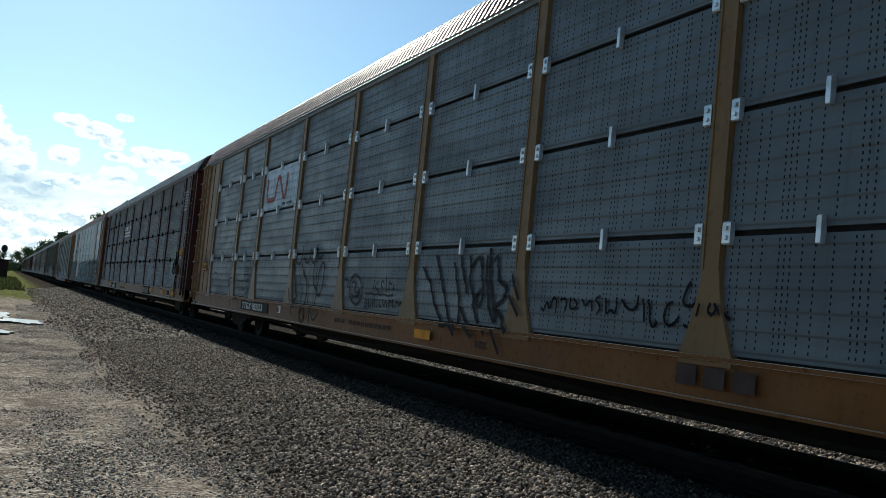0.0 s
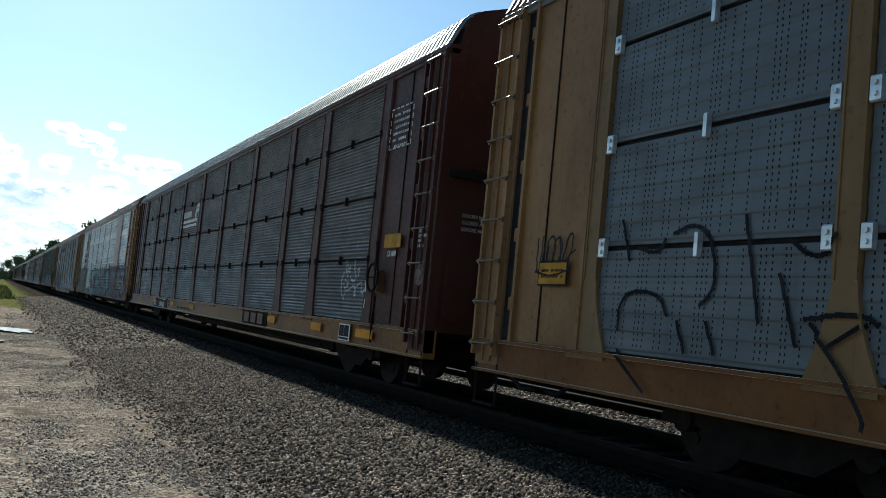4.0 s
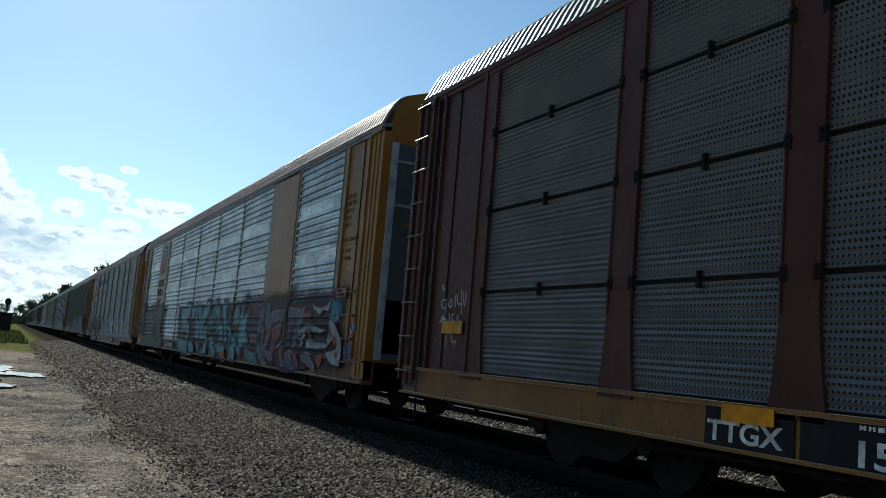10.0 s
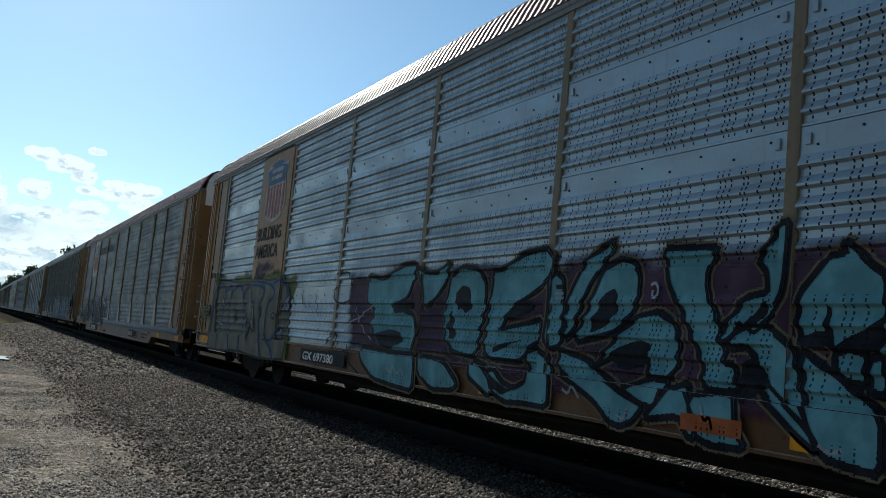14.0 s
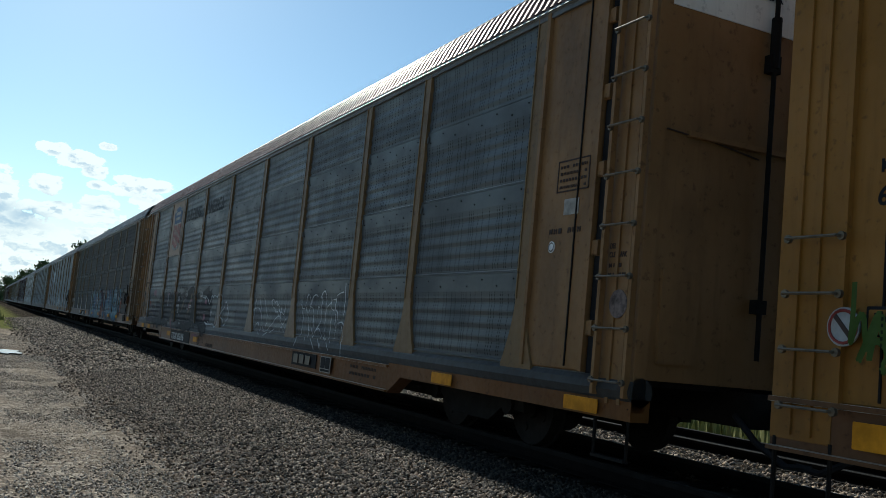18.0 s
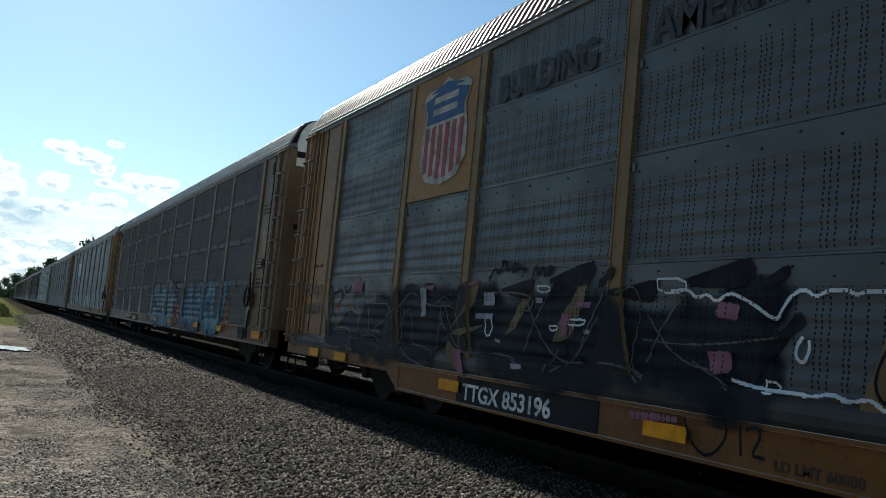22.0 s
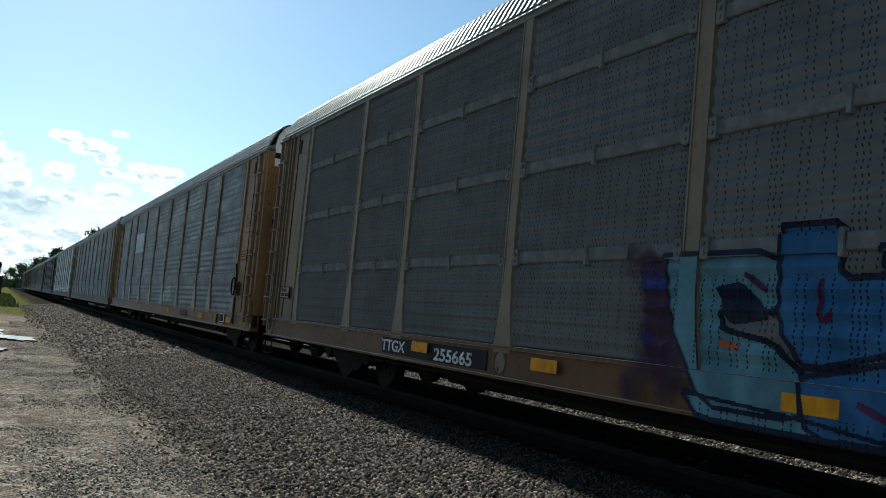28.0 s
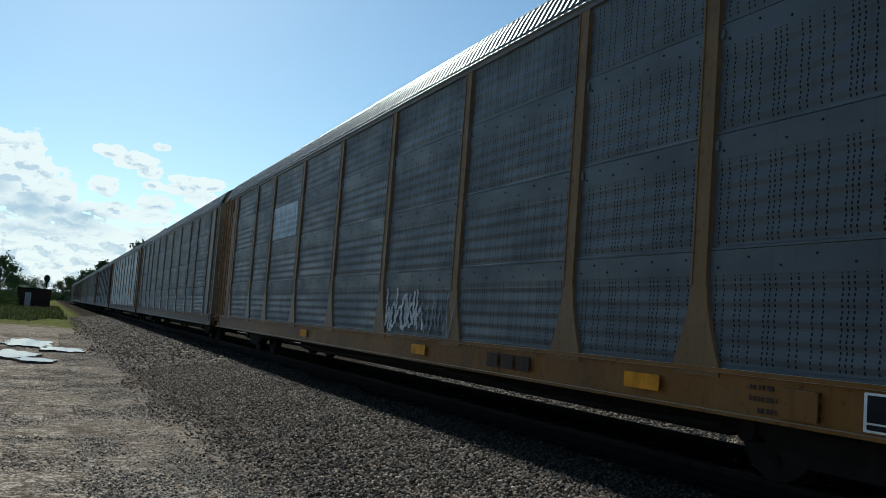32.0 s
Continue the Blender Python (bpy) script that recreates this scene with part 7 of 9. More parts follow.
form(letters, (-2.22, 0.99), (-2.36, 1.13), (-2.53, 1.29), (-2.73, 1.4), (-2.96, 1.44), (-3.13, 1.37), (-3.21, 1.25), (-3.22, 1.08), (-3.14, 0.95), (-2.92, 0.96), (-2.87, 1.11), (-2.88, 1.19), (-2.75, 1.21), (-2.54, 1.16), (-2.4, 1.08))
form(letters, (-1.66, 1.09), (-2.1, 1.02), (-2.27, 0.93), (-2.66, 0.78), (-2.91, 0.72), (-2.79, 0.6), (-2.65, 0.55), (-2.51, 0.57), (-2.3, 0.71), (-2, 0.82), (-1.69, 0.92))
form(letters, (-2.66, 0.83), (-2.92, 0.93), (-3.12, 0.92), (-3.04, 0.73), (-2.87, 0.75))
form(letters, (-3.18, 0.87), (-3.33, 0.92), (-3.4, 0.81), (-3.5, 0.66), (-3.48, 0.56), (-3.43, 0.57), (-3.32, 0.7), (-2.95, 0.64), (-3.01, 0.7))
form(letters, (-3.01, 1.93), (-3.57, 1.91), (-3.47, 1.75), (-3.47, 1.63), (-3.55, 1.46), (-3.62, 1.36), (-3.62, 1.26), (-3.68, 1.19), (-3.69, 1.09), (-3.78, 1.08), (-3.84, 0.92), (-3.51, 0.91), (-3.49, 1.1), (-3.34, 1.3), (-3.22, 1.48), (-3.07, 1.67))
form(letters, (-3.46, 0.85), (-3.84, 0.9), (-3.87, 0.66), (-3.97, 0.55), (-3.65, 0.54), (-3.51, 0.58), (-3.41, 0.77))
form(letters, (-3.97, 1.81), (-4.15, 2.03), (-4.21, 2.04), (-4.21, 1.91), (-4.2, 1.69), (-4.18, 1.58), (-4.12, 1.49), (-4.03, 1.37), (-3.93, 1.31), (-3.82, 1.39), (-3.7, 1.25), (-3.64, 1.26), (-3.69, 1.36), (-3.86, 1.54), (-4.07, 1.58), (-4.05, 1.73))
form(letters, (-3.78, 1.31), (-3.93, 1.37), (-4.08, 1.35), (-4.28, 1.23), (-4.34, 1.07), (-4.39, 0.9), (-4.49, 0.74), (-4.4, 0.8), (-4.21, 0.92), (-4.08, 1.02), (-3.99, 1.16), (-3.89, 1.23), (-3.73, 1.21))
form(letters, (-4.04, 0.94), (-4.11, 0.99), (-4.49, 0.72), (-4.56, 0.61), (-4.41, 0.69), (-4.21, 0.83))
form(letters, (-4.55, 1.8), (-4.65, 1.82), (-4.67, 1.89), (-4.84, 1.74), (-4.95, 1.67), (-4.96, 1.44), (-4.88, 1.37), (-4.7, 1.3), (-4.63, 1.23), (-4.58, 1.3), (-4.55, 1.51), (-4.54, 1.33), (-4.47, 1.33), (-4.36, 1.29), (-4.32, 1.43), (-4.34, 1.58), (-4.47, 1.72))
form(letters, (-4.37, 1.2), (-4.59, 1.09), (-4.82, 0.96), (-4.99, 0.85), (-5, 0.55), (-4.75, 0.57), (-4.62, 0.59), (-4.49, 0.74), (-4.41, 0.94))
form(letters, (-4.71, 1.23), (-4.83, 1.21), (-4.84, 1.04), (-4.68, 1.06), (-4.61, 1.2))
form(letters, (-4.87, 1.18), (-4.97, 1.21), (-4.98, 0.99), (-4.88, 1.01))
form(letters, (-4.9, 1.3), (-5.25, 1.95), (-5.35, 1.5), (-5.9, 1.72), (-5.62, 1.3), (-6.1, 0.95), (-5.5, 0.97), (-5.6, 0.62), (-5.1, 0.8))
form(holes, (0.42, 1.62), (0.28, 1.71), (0.11, 1.68), (0.03, 1.49), (0.15, 1.4), (0.3, 1.46), (0.38, 1.43))
form(holes, (0.59, 1.27), (0.47, 1.46), (0.35, 1.12), (0.49, 1.12))
form(holes, (-2.09, 1.35), (-2.26, 1.59), (-2.4, 1.64), (-2.46, 1.57), (-2.44, 1.43), (-2.33, 1.34), (-2.11, 1.25))
form(holes, (2.58, 1.12), (2.14, 1.19), (1.75, 1.14), (1.73, 1.04), (2.08, 0.94), (2.36, 0.97))
form(holes, (2.22, 1.49), (1.8, 1.56), (1.47, 1.53), (1.68, 1.41), (2.01, 1.38))
form(holes, (-0.77, 1.47), (-1.17, 1.56), (-1.14, 1.45), (-0.69, 1.33))
form(holes, (-0.45, 1.07), (-0.83, 1.14), (-1.03, 1.16), (-0.78, 1.1), (-0.46, 1.01))
form(holes, (-2.47, 1.13), (-2.68, 1.21), (-2.86, 1.17), (-2.89, 1.06), (-2.64, 0.98), (-2.41, 1.04))
form(holes, (-0.5, 0.82), (-0.68, 0.75), (-0.9, 0.68), (-1.1, 0.71), (-1.16, 0.8), (-1.01, 0.69), (-0.81, 0.62), (-0.58, 0.68))
form(holes, (-3.85, 1.08), (-3.97, 1.16), (-4.06, 1.02), (-4.01, 0.94), (-3.92, 0.82), (-3.87, 0.89))
form(holes, (-4.33, 1.25), (-4.45, 1.32), (-4.6, 1.3), (-4.58, 1.25), (-4.46, 1.23))
form(holes, (-4.7, 1.3), (-4.88, 1.37), (-4.96, 1.41), (-4.97, 1.25), (-4.83, 1.22), (-4.71, 1.25))
form(holes, (-3.87, 1.37), (-3.99, 1.5), (-4.07, 1.54), (-4.05, 1.43), (-3.98, 1.37))
form(holes, (-1.53, 1.68), (-1.67, 1.68), (-1.67, 1.64), (-1.54, 1.64))
form(flames, (2.02, 0.72), (1.86, 0.62), (1.83, 0.76), (1.66, 0.62), (1.6, 0.74), (1.46, 0.62))
form(flames, (-1.84, 0.76), (-1.93, 0.72), (-1.96, 0.82), (-2.08, 0.71))
form(flames, (-2.61, 0.62), (-2.7, 0.59), (-2.73, 0.68))
form(flames, (-3.55, 0.78), (-3.59, 0.67), (-3.64, 0.73), (-3.67, 0.64))
form(flames, (-4.58, 0.65), (-4.66, 0.61), (-4.74, 0.64))
form(flames, (-1.54, 1.6), (-1.66, 1.6))
form(flames, (-1.55, 1.56), (-1.67, 1.56))
form(flames, (-2.87, 1.66), (-2.92, 1.68), (-2.96, 1.62), (-2.93, 1.55), (-2.88, 1.57), (-2.89, 1.61))
form(flames, (1.08, 0.84), (0.99, 0.78), (1.01, 0.68))
form(flames, (3.38, 1.45), (3.1, 1.18), (2.76, 1.04))
form(flames, (2.78, 1.49), (3.14, 1.33), (3.54, 1.25), (3.67, 1.09))
side = []
form(side, (4.2, 1.94), (3.75, 1.97), (3.7, 1.81), (3.45, 1.68), (3.62, 1.53), (4.06, 1.49), (4.35, 1.65), (4.1, 1.77))
form(side, (4.48, 0.9), (4.08, 1.16), (3.9, 0.8), (4.56, 0.77))
form(side, (6.63, 1.67), (6.42, 1.43), (6.32, 1.67), (6.13, 1.48))
form(side, (5.81, 1.66), (5.59, 1.44))
form(side, (5.11, 1.66), (4.94, 1.31))
form(side, (3.62, 0.93), (3.38, 0.71), (2.93, 0.58))
NOTE = "large teal graffiti letters with dark outlines"
fill(sp, letters, "g_tan", NOTE, 0.005, 0.06)
fill(sp, letters, "g_black", NOTE, 0.008, 0.04)
fill(sp, letters, "g_teal", NOTE, 0.011, 0.012)
fill(sp, holes, "g_black", NOTE, 0.014)
outline(sp, letters, "g_black", NOTE, 0.014, 0.016)
outline(sp, flames, "g_pale", "thin pale flames on the letters", 0.012, 0.018, False)
outline(sp, side, "g_black", "thin black sprayed shapes", 0.014, 0.018, False)
patch(sp, -3.35, -3.95, 0.6, 0.72, "g_rust", "rusty paint showing through", 0.018, "graffiti")
backing, lilac, coral, white, top, notch, deep = [], [], [], [], [], [], []
form(backing, (-6.73, 1.33), (-7.06, 1.68), (-7.6, 1.81), (-8.79, 1.7), (-9.06, 1.74), (-9.99, 1.77), (-10.47, 1.88), (-11.14, 1.76), (-11.5, 1.76), (-11.73, 1.52), (-11.77, 1.04), (-11.14, 0.87), (-11.07, 0.74), (-10.17, 0.63), (-9.41, 0.54), (-8.96, 0.56), (-8.52, 0.71), (-8.15, 0.59), (-7.52, 0.8), (-6.88, 1.09))
form(lilac, (-6.76, 1.32), (-6.85, 1.46), (-7.05, 1.62), (-7.18, 1.7), (-7.38, 1.71), (-7.37, 1.6), (-7.27, 1.49), (-7.14, 1.4), (-6.95, 1.3), (-6.82, 1.24))
form(lilac, (-7.54, 1.28), (-7.48, 1.43), (-7.49, 1.55), (-7.55, 1.7), (-7.64, 1.83), (-7.73, 1.74), (-7.77, 1.61), (-7.77, 1.57), (-7.65, 1.47), (-7.6, 1.28))
form(lilac, (-7.62, 1.46), (-7.79, 1.57), (-8.03, 1.63), (-8.34, 1.66), (-8.58, 1.65), (-8.81, 1.64), (-8.89, 1.66), (-8.86, 1.53), (-8.78, 1.48), (-8.69, 1.44), (-8.6, 1.5), (-8.41, 1.47), (-8.05, 1.41), (-7.79, 1.31), (-7.58, 1.27))
form(lilac, (-6.89, 1.28), (-7.08, 1.33), (-7.29, 1.34), (-7.43, 1.25), (-7.47, 1.11), (-7.46, 0.98), (-7.53, 0.86), (-7.44, 0.87), (-7.32, 0.97), (-7.33, 1.1), (-7.3, 1.21), (-7.2, 1.23), (-6.99, 1.22))
form(lilac, (-6.81, 1.18), (-6.97, 1.08), (-7.2, 0.94), (-7.41, 0.81), (-7.58, 0.74), (-7.74, 0.66), (-7.86, 0.61), (-7.74, 0.6), (-7.5, 0.63), (-7.29, 0.73), (-6.99, 0.95), (-6.83, 1.07))
form(lilac, (-7.55, 0.97), (-7.67, 0.96), (-7.77, 0.84), (-8, 0.84), (-8.22, 0.81), (-8.37, 0.73), (-8.28, 0.67), (-8.07, 0.7), (-7.87, 0.77), (-7.66, 0.79), (-7.56, 0.86))
form(lilac, (-8.96, 1.29), (-9.04, 1.33), (-9.13, 1.43), (-9.22, 1.49), (-9.24, 1.01), (-9.1, 0.95), (-8.99, 0.89), (-8.96, 1.02), (-8.97, 1.16))
form(lilac, (-9.66, 1.62), (-9.95, 1.64), (-10.08, 1.72), (-10.06, 1.53), (-9.93, 1.45), (-9.76, 1.29), (-9.69, 1.13), (-9.62, 0.96), (-9.51, 1.12), (-9.55, 1.34), (-9.62, 1.51))
form(lilac, (-9.04, 1.71), (-9.54, 1.67), (-9.89, 1.69), (-9.66, 1.62), (-9.46, 1.53), (-9.39, 1.34), (-9.24, 1.22), (-9.12, 1.45))
form(lilac, (-9.19, 0.91), (-9.52, 0.89), (-9.7, 0.75), (-9.83, 0.58), (-9.63, 0.59), (-9.35, 0.67))
form(lilac, (-10.26, 0.91), (-10.65, 0.89), (-10.91, 0.78), (-11.15, 0.67), (-11.05, 0.61), (-10.72, 0.72), (-10.37, 0.76))
form(coral, (-7.61, 1.01), (-7.68, 1.14), (-7.82, 1.25), (-7.95, 1.33), (-8.03, 1.36), (-8.02, 1.22), (-7.98, 1.1), (-7.9, 1.01), (-7.82, 0.96), (-7.67, 0.96))
form(coral, (-8.08, 1.28), (-8.27, 1.32), (-8.51, 1.37), (-8.76, 1.39), (-8.79, 1.34), (-8.71, 1.21), (-8.58, 1.1), (-8.42, 1.03), (-8.38, 0.97), (-8.4, 0.74), (-8.3, 0.72), (-8.16, 0.8), (-8.15, 0.92), (-8.19, 1.11))
form(coral, (-8.79, 0.97), (-8.87, 1.01), (-8.94, 0.92), (-9.03, 0.83), (-9.15, 0.74), (-9.24, 0.63), (-9.04, 0.63), (-8.96, 0.72), (-8.87, 0.84))
form(coral, (-6.14, 1.12), (-6.43, 1.17), (-6.75, 1.14), (-6.75, 1.02), (-6.45, 1), (-6.2, 1.03))
form(white, (-8.43, 0.94), (-8.59, 0.99), (-8.79, 1.04), (-8.89, 1.1), (-8.91, 1.05), (-8.84, 0.98), (-8.64, 0.92), (-8.46, 0.9))
form(white, (-7.9, 0.99), (-8.08, 0.99), (-8.09, 0.96), (-7.91, 0.96))
form(white, (-9.78, 1.21), (-10, 1.34), (-10.45, 1.41), (-10.79, 1.39), (-11.11, 1.33), (-11.32, 1.33), (-11.47, 1.29), (-11.19, 1.24), (-10.72, 1.27), (-10.37, 1.31), (-10.3, 1.21), (-10.19, 1.05), (-10.06, 0.96), (-10, 1.04), (-10.11, 1.25), (-9.93, 1.16))
form(white, (-10.32, 1.1), (-10.66, 1.15), (-10.98, 1.11), (-11.35, 1.11), (-11.56, 1.1), (-11.7, 1.07), (-11.7, 1), (-11.37, 0.99), (-10.92, 0.97), (-10.51, 0.97), (-10.33, 1.03))
form(white, (-10.56, 1.81), (-10.74, 1.71), (-11.13, 1.68), (-11.42, 1.72), (-11.58, 1.82), (-11.59, 1.74), (-11.5, 1.6), (-11.21, 1.63), (-11.08, 1.54), (-10.8, 1.61), (-10.62, 1.66))
form(white, (-11.68, 1.47), (-11.97, 1.43), (-12.22, 1.28), (-12.4, 1.13), (-12.45, 1.04), (-12.46, 0.73), (-12.01, 0.76), (-11.72, 0.88), (-11.55, 0.9), (-11.74, 0.96), (-11.99, 0.98), (-12.21, 1.03), (-12.18, 1.08), (-11.94, 1.14), (-11.79, 1.05), (-11.73, 1.03), (-11.66, 1.13), (-11.74, 1.26), (-11.69, 1.39))
form(top, (-10.37, 1.33), (-10.54, 1.34), (-10.67, 1.19), (-10.62, 1.12), (-10.48, 1.19))
form(top, (-10.1, 1.6), (-10.59, 1.59), (-10.6, 1.51), (-10.12, 1.51))
form(top, (-9.78, 0.89), (-10, 0.87), (-10.2, 0.72), (-10.21, 0.63), (-10.06, 0.67), (-9.9, 0.77))
form(top, (-11.2, 0.9), (-11.51, 0.91), (-11.56, 0.78), (-11.41, 0.67), (-11.22, 0.77))
form(top, (-11.69, 1.43), (-11.82, 1.35), (-11.93, 1.23), (-11.85, 1.14), (-11.77, 1.26))
form(top, (-11.97, 1.14), (-12.05, 1.23), (-12.2, 1.16), (-12.24, 1.06), (-12.09, 1.07))
form(top, (-11.58, 0.92), (-11.72, 0.93), (-11.71, 0.85), (-11.59, 0.85))
form(top, (-12.14, 0.95), (-12.3, 0.99), (-12.31, 0.89), (-12.17, 0.86))
form(notch, (-8.21, 1.17), (-8.33, 1.06), (-8.44, 1.18), (-8.39, 1.05), (-8.42, 1.02), (-8.35, 0.99))
form(deep, (-5.96, 0.85), (-6.48, 0.81), (-6.79, 0.79), (-7.17, 0.63), (-7.28, 0.56), (-7.11, 0.56), (-6.82, 0.57), (-6.34, 0.61), (-5.98, 0.72))
NOTE = "coral and grey graffiti piece with white outlines"
fill(sp, backing, "g_shade", NOTE, 0.005, 0.05)
fill(sp, deep, "g_teal_dark", NOTE, 0.007)
fill(sp, lilac, "g_lilac", NOTE, 0.009)
outline(sp, lilac, "g_pale", NOTE, 0.008, 0.012)
fill(sp, coral, "g_orange", NOTE, 0.015)
outline(sp, coral, "g_pale", NOTE, 0.007, 0.018)
fill(sp, white, "g_pale", NOTE, 0.021)
outline(sp, white, "g_black", NOTE, 0.012, 0.024)
fill(sp, top, "g_orange", NOTE, 0.027)
fill(sp, notch, "g_black", NOTE, 0.027)
tag(sp, -9.0, -10.0, 0.6, 0.74, "g_blue", "blue tag on the sill", 0.014, 35, 3)
tag(sp, -7.0, -7.7, 0.7, 0.95, "g_sky", "sky blue tag", 0.012, 33, 4)
tag(sp, -11.75, -12.25, 1.44, 1.6, "g_sky", "sky blue tag", 0.010, 31, 5, 0.03)
tag(sp, -12.58, -12.93, 0.9, 1.12, "g_blue", "blue tag", 0.012, 32, 3, 0.03)
haze(sp, 11.9, 6.2, 0.5, 2.02, "h_green", "yellow-green sprayed haze", 0.14, 8, 0.0025)
haze(sp, 8.6, 7.4, 2.1, 2.28, "h_purple", "purple sprayed haze", 0.16, 9, 0.003, 0.25)
field, lines, eyes, bars_in = [], [], [], []
form(field, (11.87, 0.54), (11.94, 1.97), (11.51, 2), (9.45, 1.87), (8.31, 1.9), (7.25, 1.91), (6.88, 1.92), (6.48, 1.7), (6.32, 0.6), (6.97, 0.56), (7.78, 0.54), (9.28, 0.6), (10.92, 0.54))
form(lines, (11.87, 0.54), (11.8, 1.3), (11.76, 1.91), (10.96, 1.93), (10.97, 1.31), (11.14, 1.07), (11.08, 0.54))
form(lines, (10.92, 1.74), (10.42, 1.93), (10.43, 1.73), (10.62, 1.32), (10.1, 0.73), (10.05, 0.54))
form(lines, (10.6, 1.46), (10.35, 1.77), (9.89, 1.89), (9.51, 1.75), (9.32, 1.39), (9.27, 0.54))
form(lines, (9.39, 1.39), (9.45, 1.87), (7.9, 1.83), (7.93, 1.64), (8.16, 1.51), (8.14, 1.3), (8.01, 0.94), (7.68, 0.54))
form(lines, (8.31, 1.9), (7.81, 1.88), (7.22, 1.77), (7.31, 1.56), (7.64, 1.58), (7.68, 0.93), (7.37, 0.83), (7.06, 0.89), (6.83, 1.11))
form(lines, (7.37, 1.85), (7.02, 1.93), (6.7, 1.82), (6.47, 1.62))
form(lines, (7.37, 0.83), (7.09, 0.71), (6.92, 0.54))
form(lines, (8.8, 1.83), (8.77, 1.54), (8.54, 1.51))
form(lines, (9.13, 1.43), (9.04, 1.28))
form(eyes, (9.04, 1.28), (8.91, 1.2), (8.93, 1.09), (9.09, 1.16))
form(eyes, (8.87, 1.13), (8.66, 1.12), (8.74, 0.77))
form(eyes, (8.63, 1.1), (8.53, 1.47), (8.29, 0.98), (8.45, 1.01))
form(eyes, (8.15, 1.37), (7.98, 1.44), (8.05, 1.13))
form(eyes, (7.32, 1.26), (7.21, 1.34), (7, 1.3), (7.16, 1.22))
form(eyes, (7.66, 0.95), (7.48, 0.85), (7.63, 0.87))
form(eyes, (7.06, 0.91), (6.79, 1.09), (6.62, 1.07), (6.61, 0.93), (6.78, 0.89))
form(eyes, (6.86, 1.37), (6.65, 1.59), (6.43, 1.65), (6.42, 1.38))
form(eyes, (11.3, 1.14), (10.95, 1.13), (10.94, 1.03), (11.28, 1.04))
form(eyes, (10.05, 1.4), (9.89, 1.4), (9.82, 1.15), (9.97, 1.12))
form(eyes, (11.1, 1.65), (10.94, 1.55), (10.91, 1.43), (11.09, 1.45))
form(eyes, (11.75, 1.58), (11.61, 1.53), (11.66, 1.4))
form(bars_in, (9.97, 1.39), (9.92, 1.13))
form(bars_in, (9.91, 1.39), (9.86, 1.15))
form(bars_in, (8.81, 1.13), (8.81, 0.84))
form(bars_in, (8.73, 1.12), (8.74, 0.84))
form(bars_in, (8.57, 1.33), (8.51, 1.01))
form(bars_in, (8.45, 1.22), (8.37, 0.99))
form(bars_in, (8.1, 1.38), (8.09, 1.2))
form(bars_in, (8.03, 1.41), (8.04, 1.22))
form(bars_in, (7.23, 1.33), (7.24, 1.24))
form(bars_in, (7.15, 1.33), (7.17, 1.24))
form(bars_in, (6.92, 0.99), (6.93, 0.89))
form(bars_in, (6.82, 1.06), (6.78, 0.9))
form(bars_in, (6.7, 1.08), (6.66, 0.93))
form(bars_in, (6.73, 1.48), (6.79, 1.37))
form(bars_in, (6.59, 1.61), (6.62, 1.37))
NOTE = "olive graffiti letters with blue outlines"
fill(sp, field, "g_black", NOTE, 0.005, 0.04)
fill(sp, field, "g_olive", NOTE, 0.0085)
outline(sp, lines, "g_blue", NOTE, 0.042, 0.012, False)
outline(sp, lines, "g_navy", NOTE, 0.02, 0.0155, False)
fill(sp, eyes, "g_pale", "white slits in the graffiti letters", 0.019, 0.0, 1)
outline(sp, eyes, "g_navy", NOTE, 0.014, 0.0225, True, 1)
outline(sp, bars_in, "g_navy", NOTE, 0.017, 0.026, False, 1)
tag(sp, 12.7, 12.0, 1.15, 1.5, "g_green", "green sprayed tag", 0.02, 36, 4, 0.06)
X_SOLID = -HALF_W - 0.052
shield(car_c, 7.95, 3.6, 1.42, 1.22, X_SOLID, "stencil_dull")
words(car_c, "BUILDING", 8.86, 2.69, 0.34, "stencil_black", X_SOLID - 0.003, 1.0)
words(car_c, "AMERICA", 8.86, 2.36, 0.34, "stencil_black", X_SOLID - 0.003, 1.0)
words(car_c, "697380", 12.62, 2.07, 0.16, "stencil_black", -HALF_W - 0.024, 1.0)
bars(car_c, 12.62, 12.45, 2.25, 0.12, 2, "stencil_black", -HALF_W - 0.022)
plate(car_c, 5.4, 3.5, 0.61, 0.80, "stencil_black", "number_panel", "dark panel with white stencilled letters", -HALF_W - 0.068)
words(car_c, "GX 697380", 5.3, 0.64, 0.17, "stencil_worn", -HALF_W - 0.084, 1.7)
boxed_sign(car_c, -12.14, 1.895, 0.53, 0.18, "yellow", ("THIS CAR", "EXCESS HEIGHT"))
boxed_sign(car_c, 12.35, 1.35, 0.55, 0.22, "yellow", ("THIS CAR", "EXCESS HEIGHT"))
for i, t in enumerate(("EXH 19-0", "EXW 10-0", "EW 9-10", "IL 89-9", "IW 9-1")):
    words(car_c, t, -11.9, 3.42 - 0.115 * i, 0.10, "stencil_faint", -HALF_W - 0.024, 1.0)
words(car_c, "DECK CLEARANCE", -11.88, 2.72, 0.085, "stencil_faint", -HALF_W - 0.024, 1.0)
plate(car_c, -11.9, -12.65, 2.655, 2.665, "stencil_faint", "stencil_line", "", -HALF_W - 0.022, 0.003)
for i, t in enumerate(("A   90 3/16", "B   93 15/16")):
    words(car_c, t, -11.9, 2.54 - 0.12 * i, 0.085, "stencil_faint", -HALF_W - 0.024, 1.0)
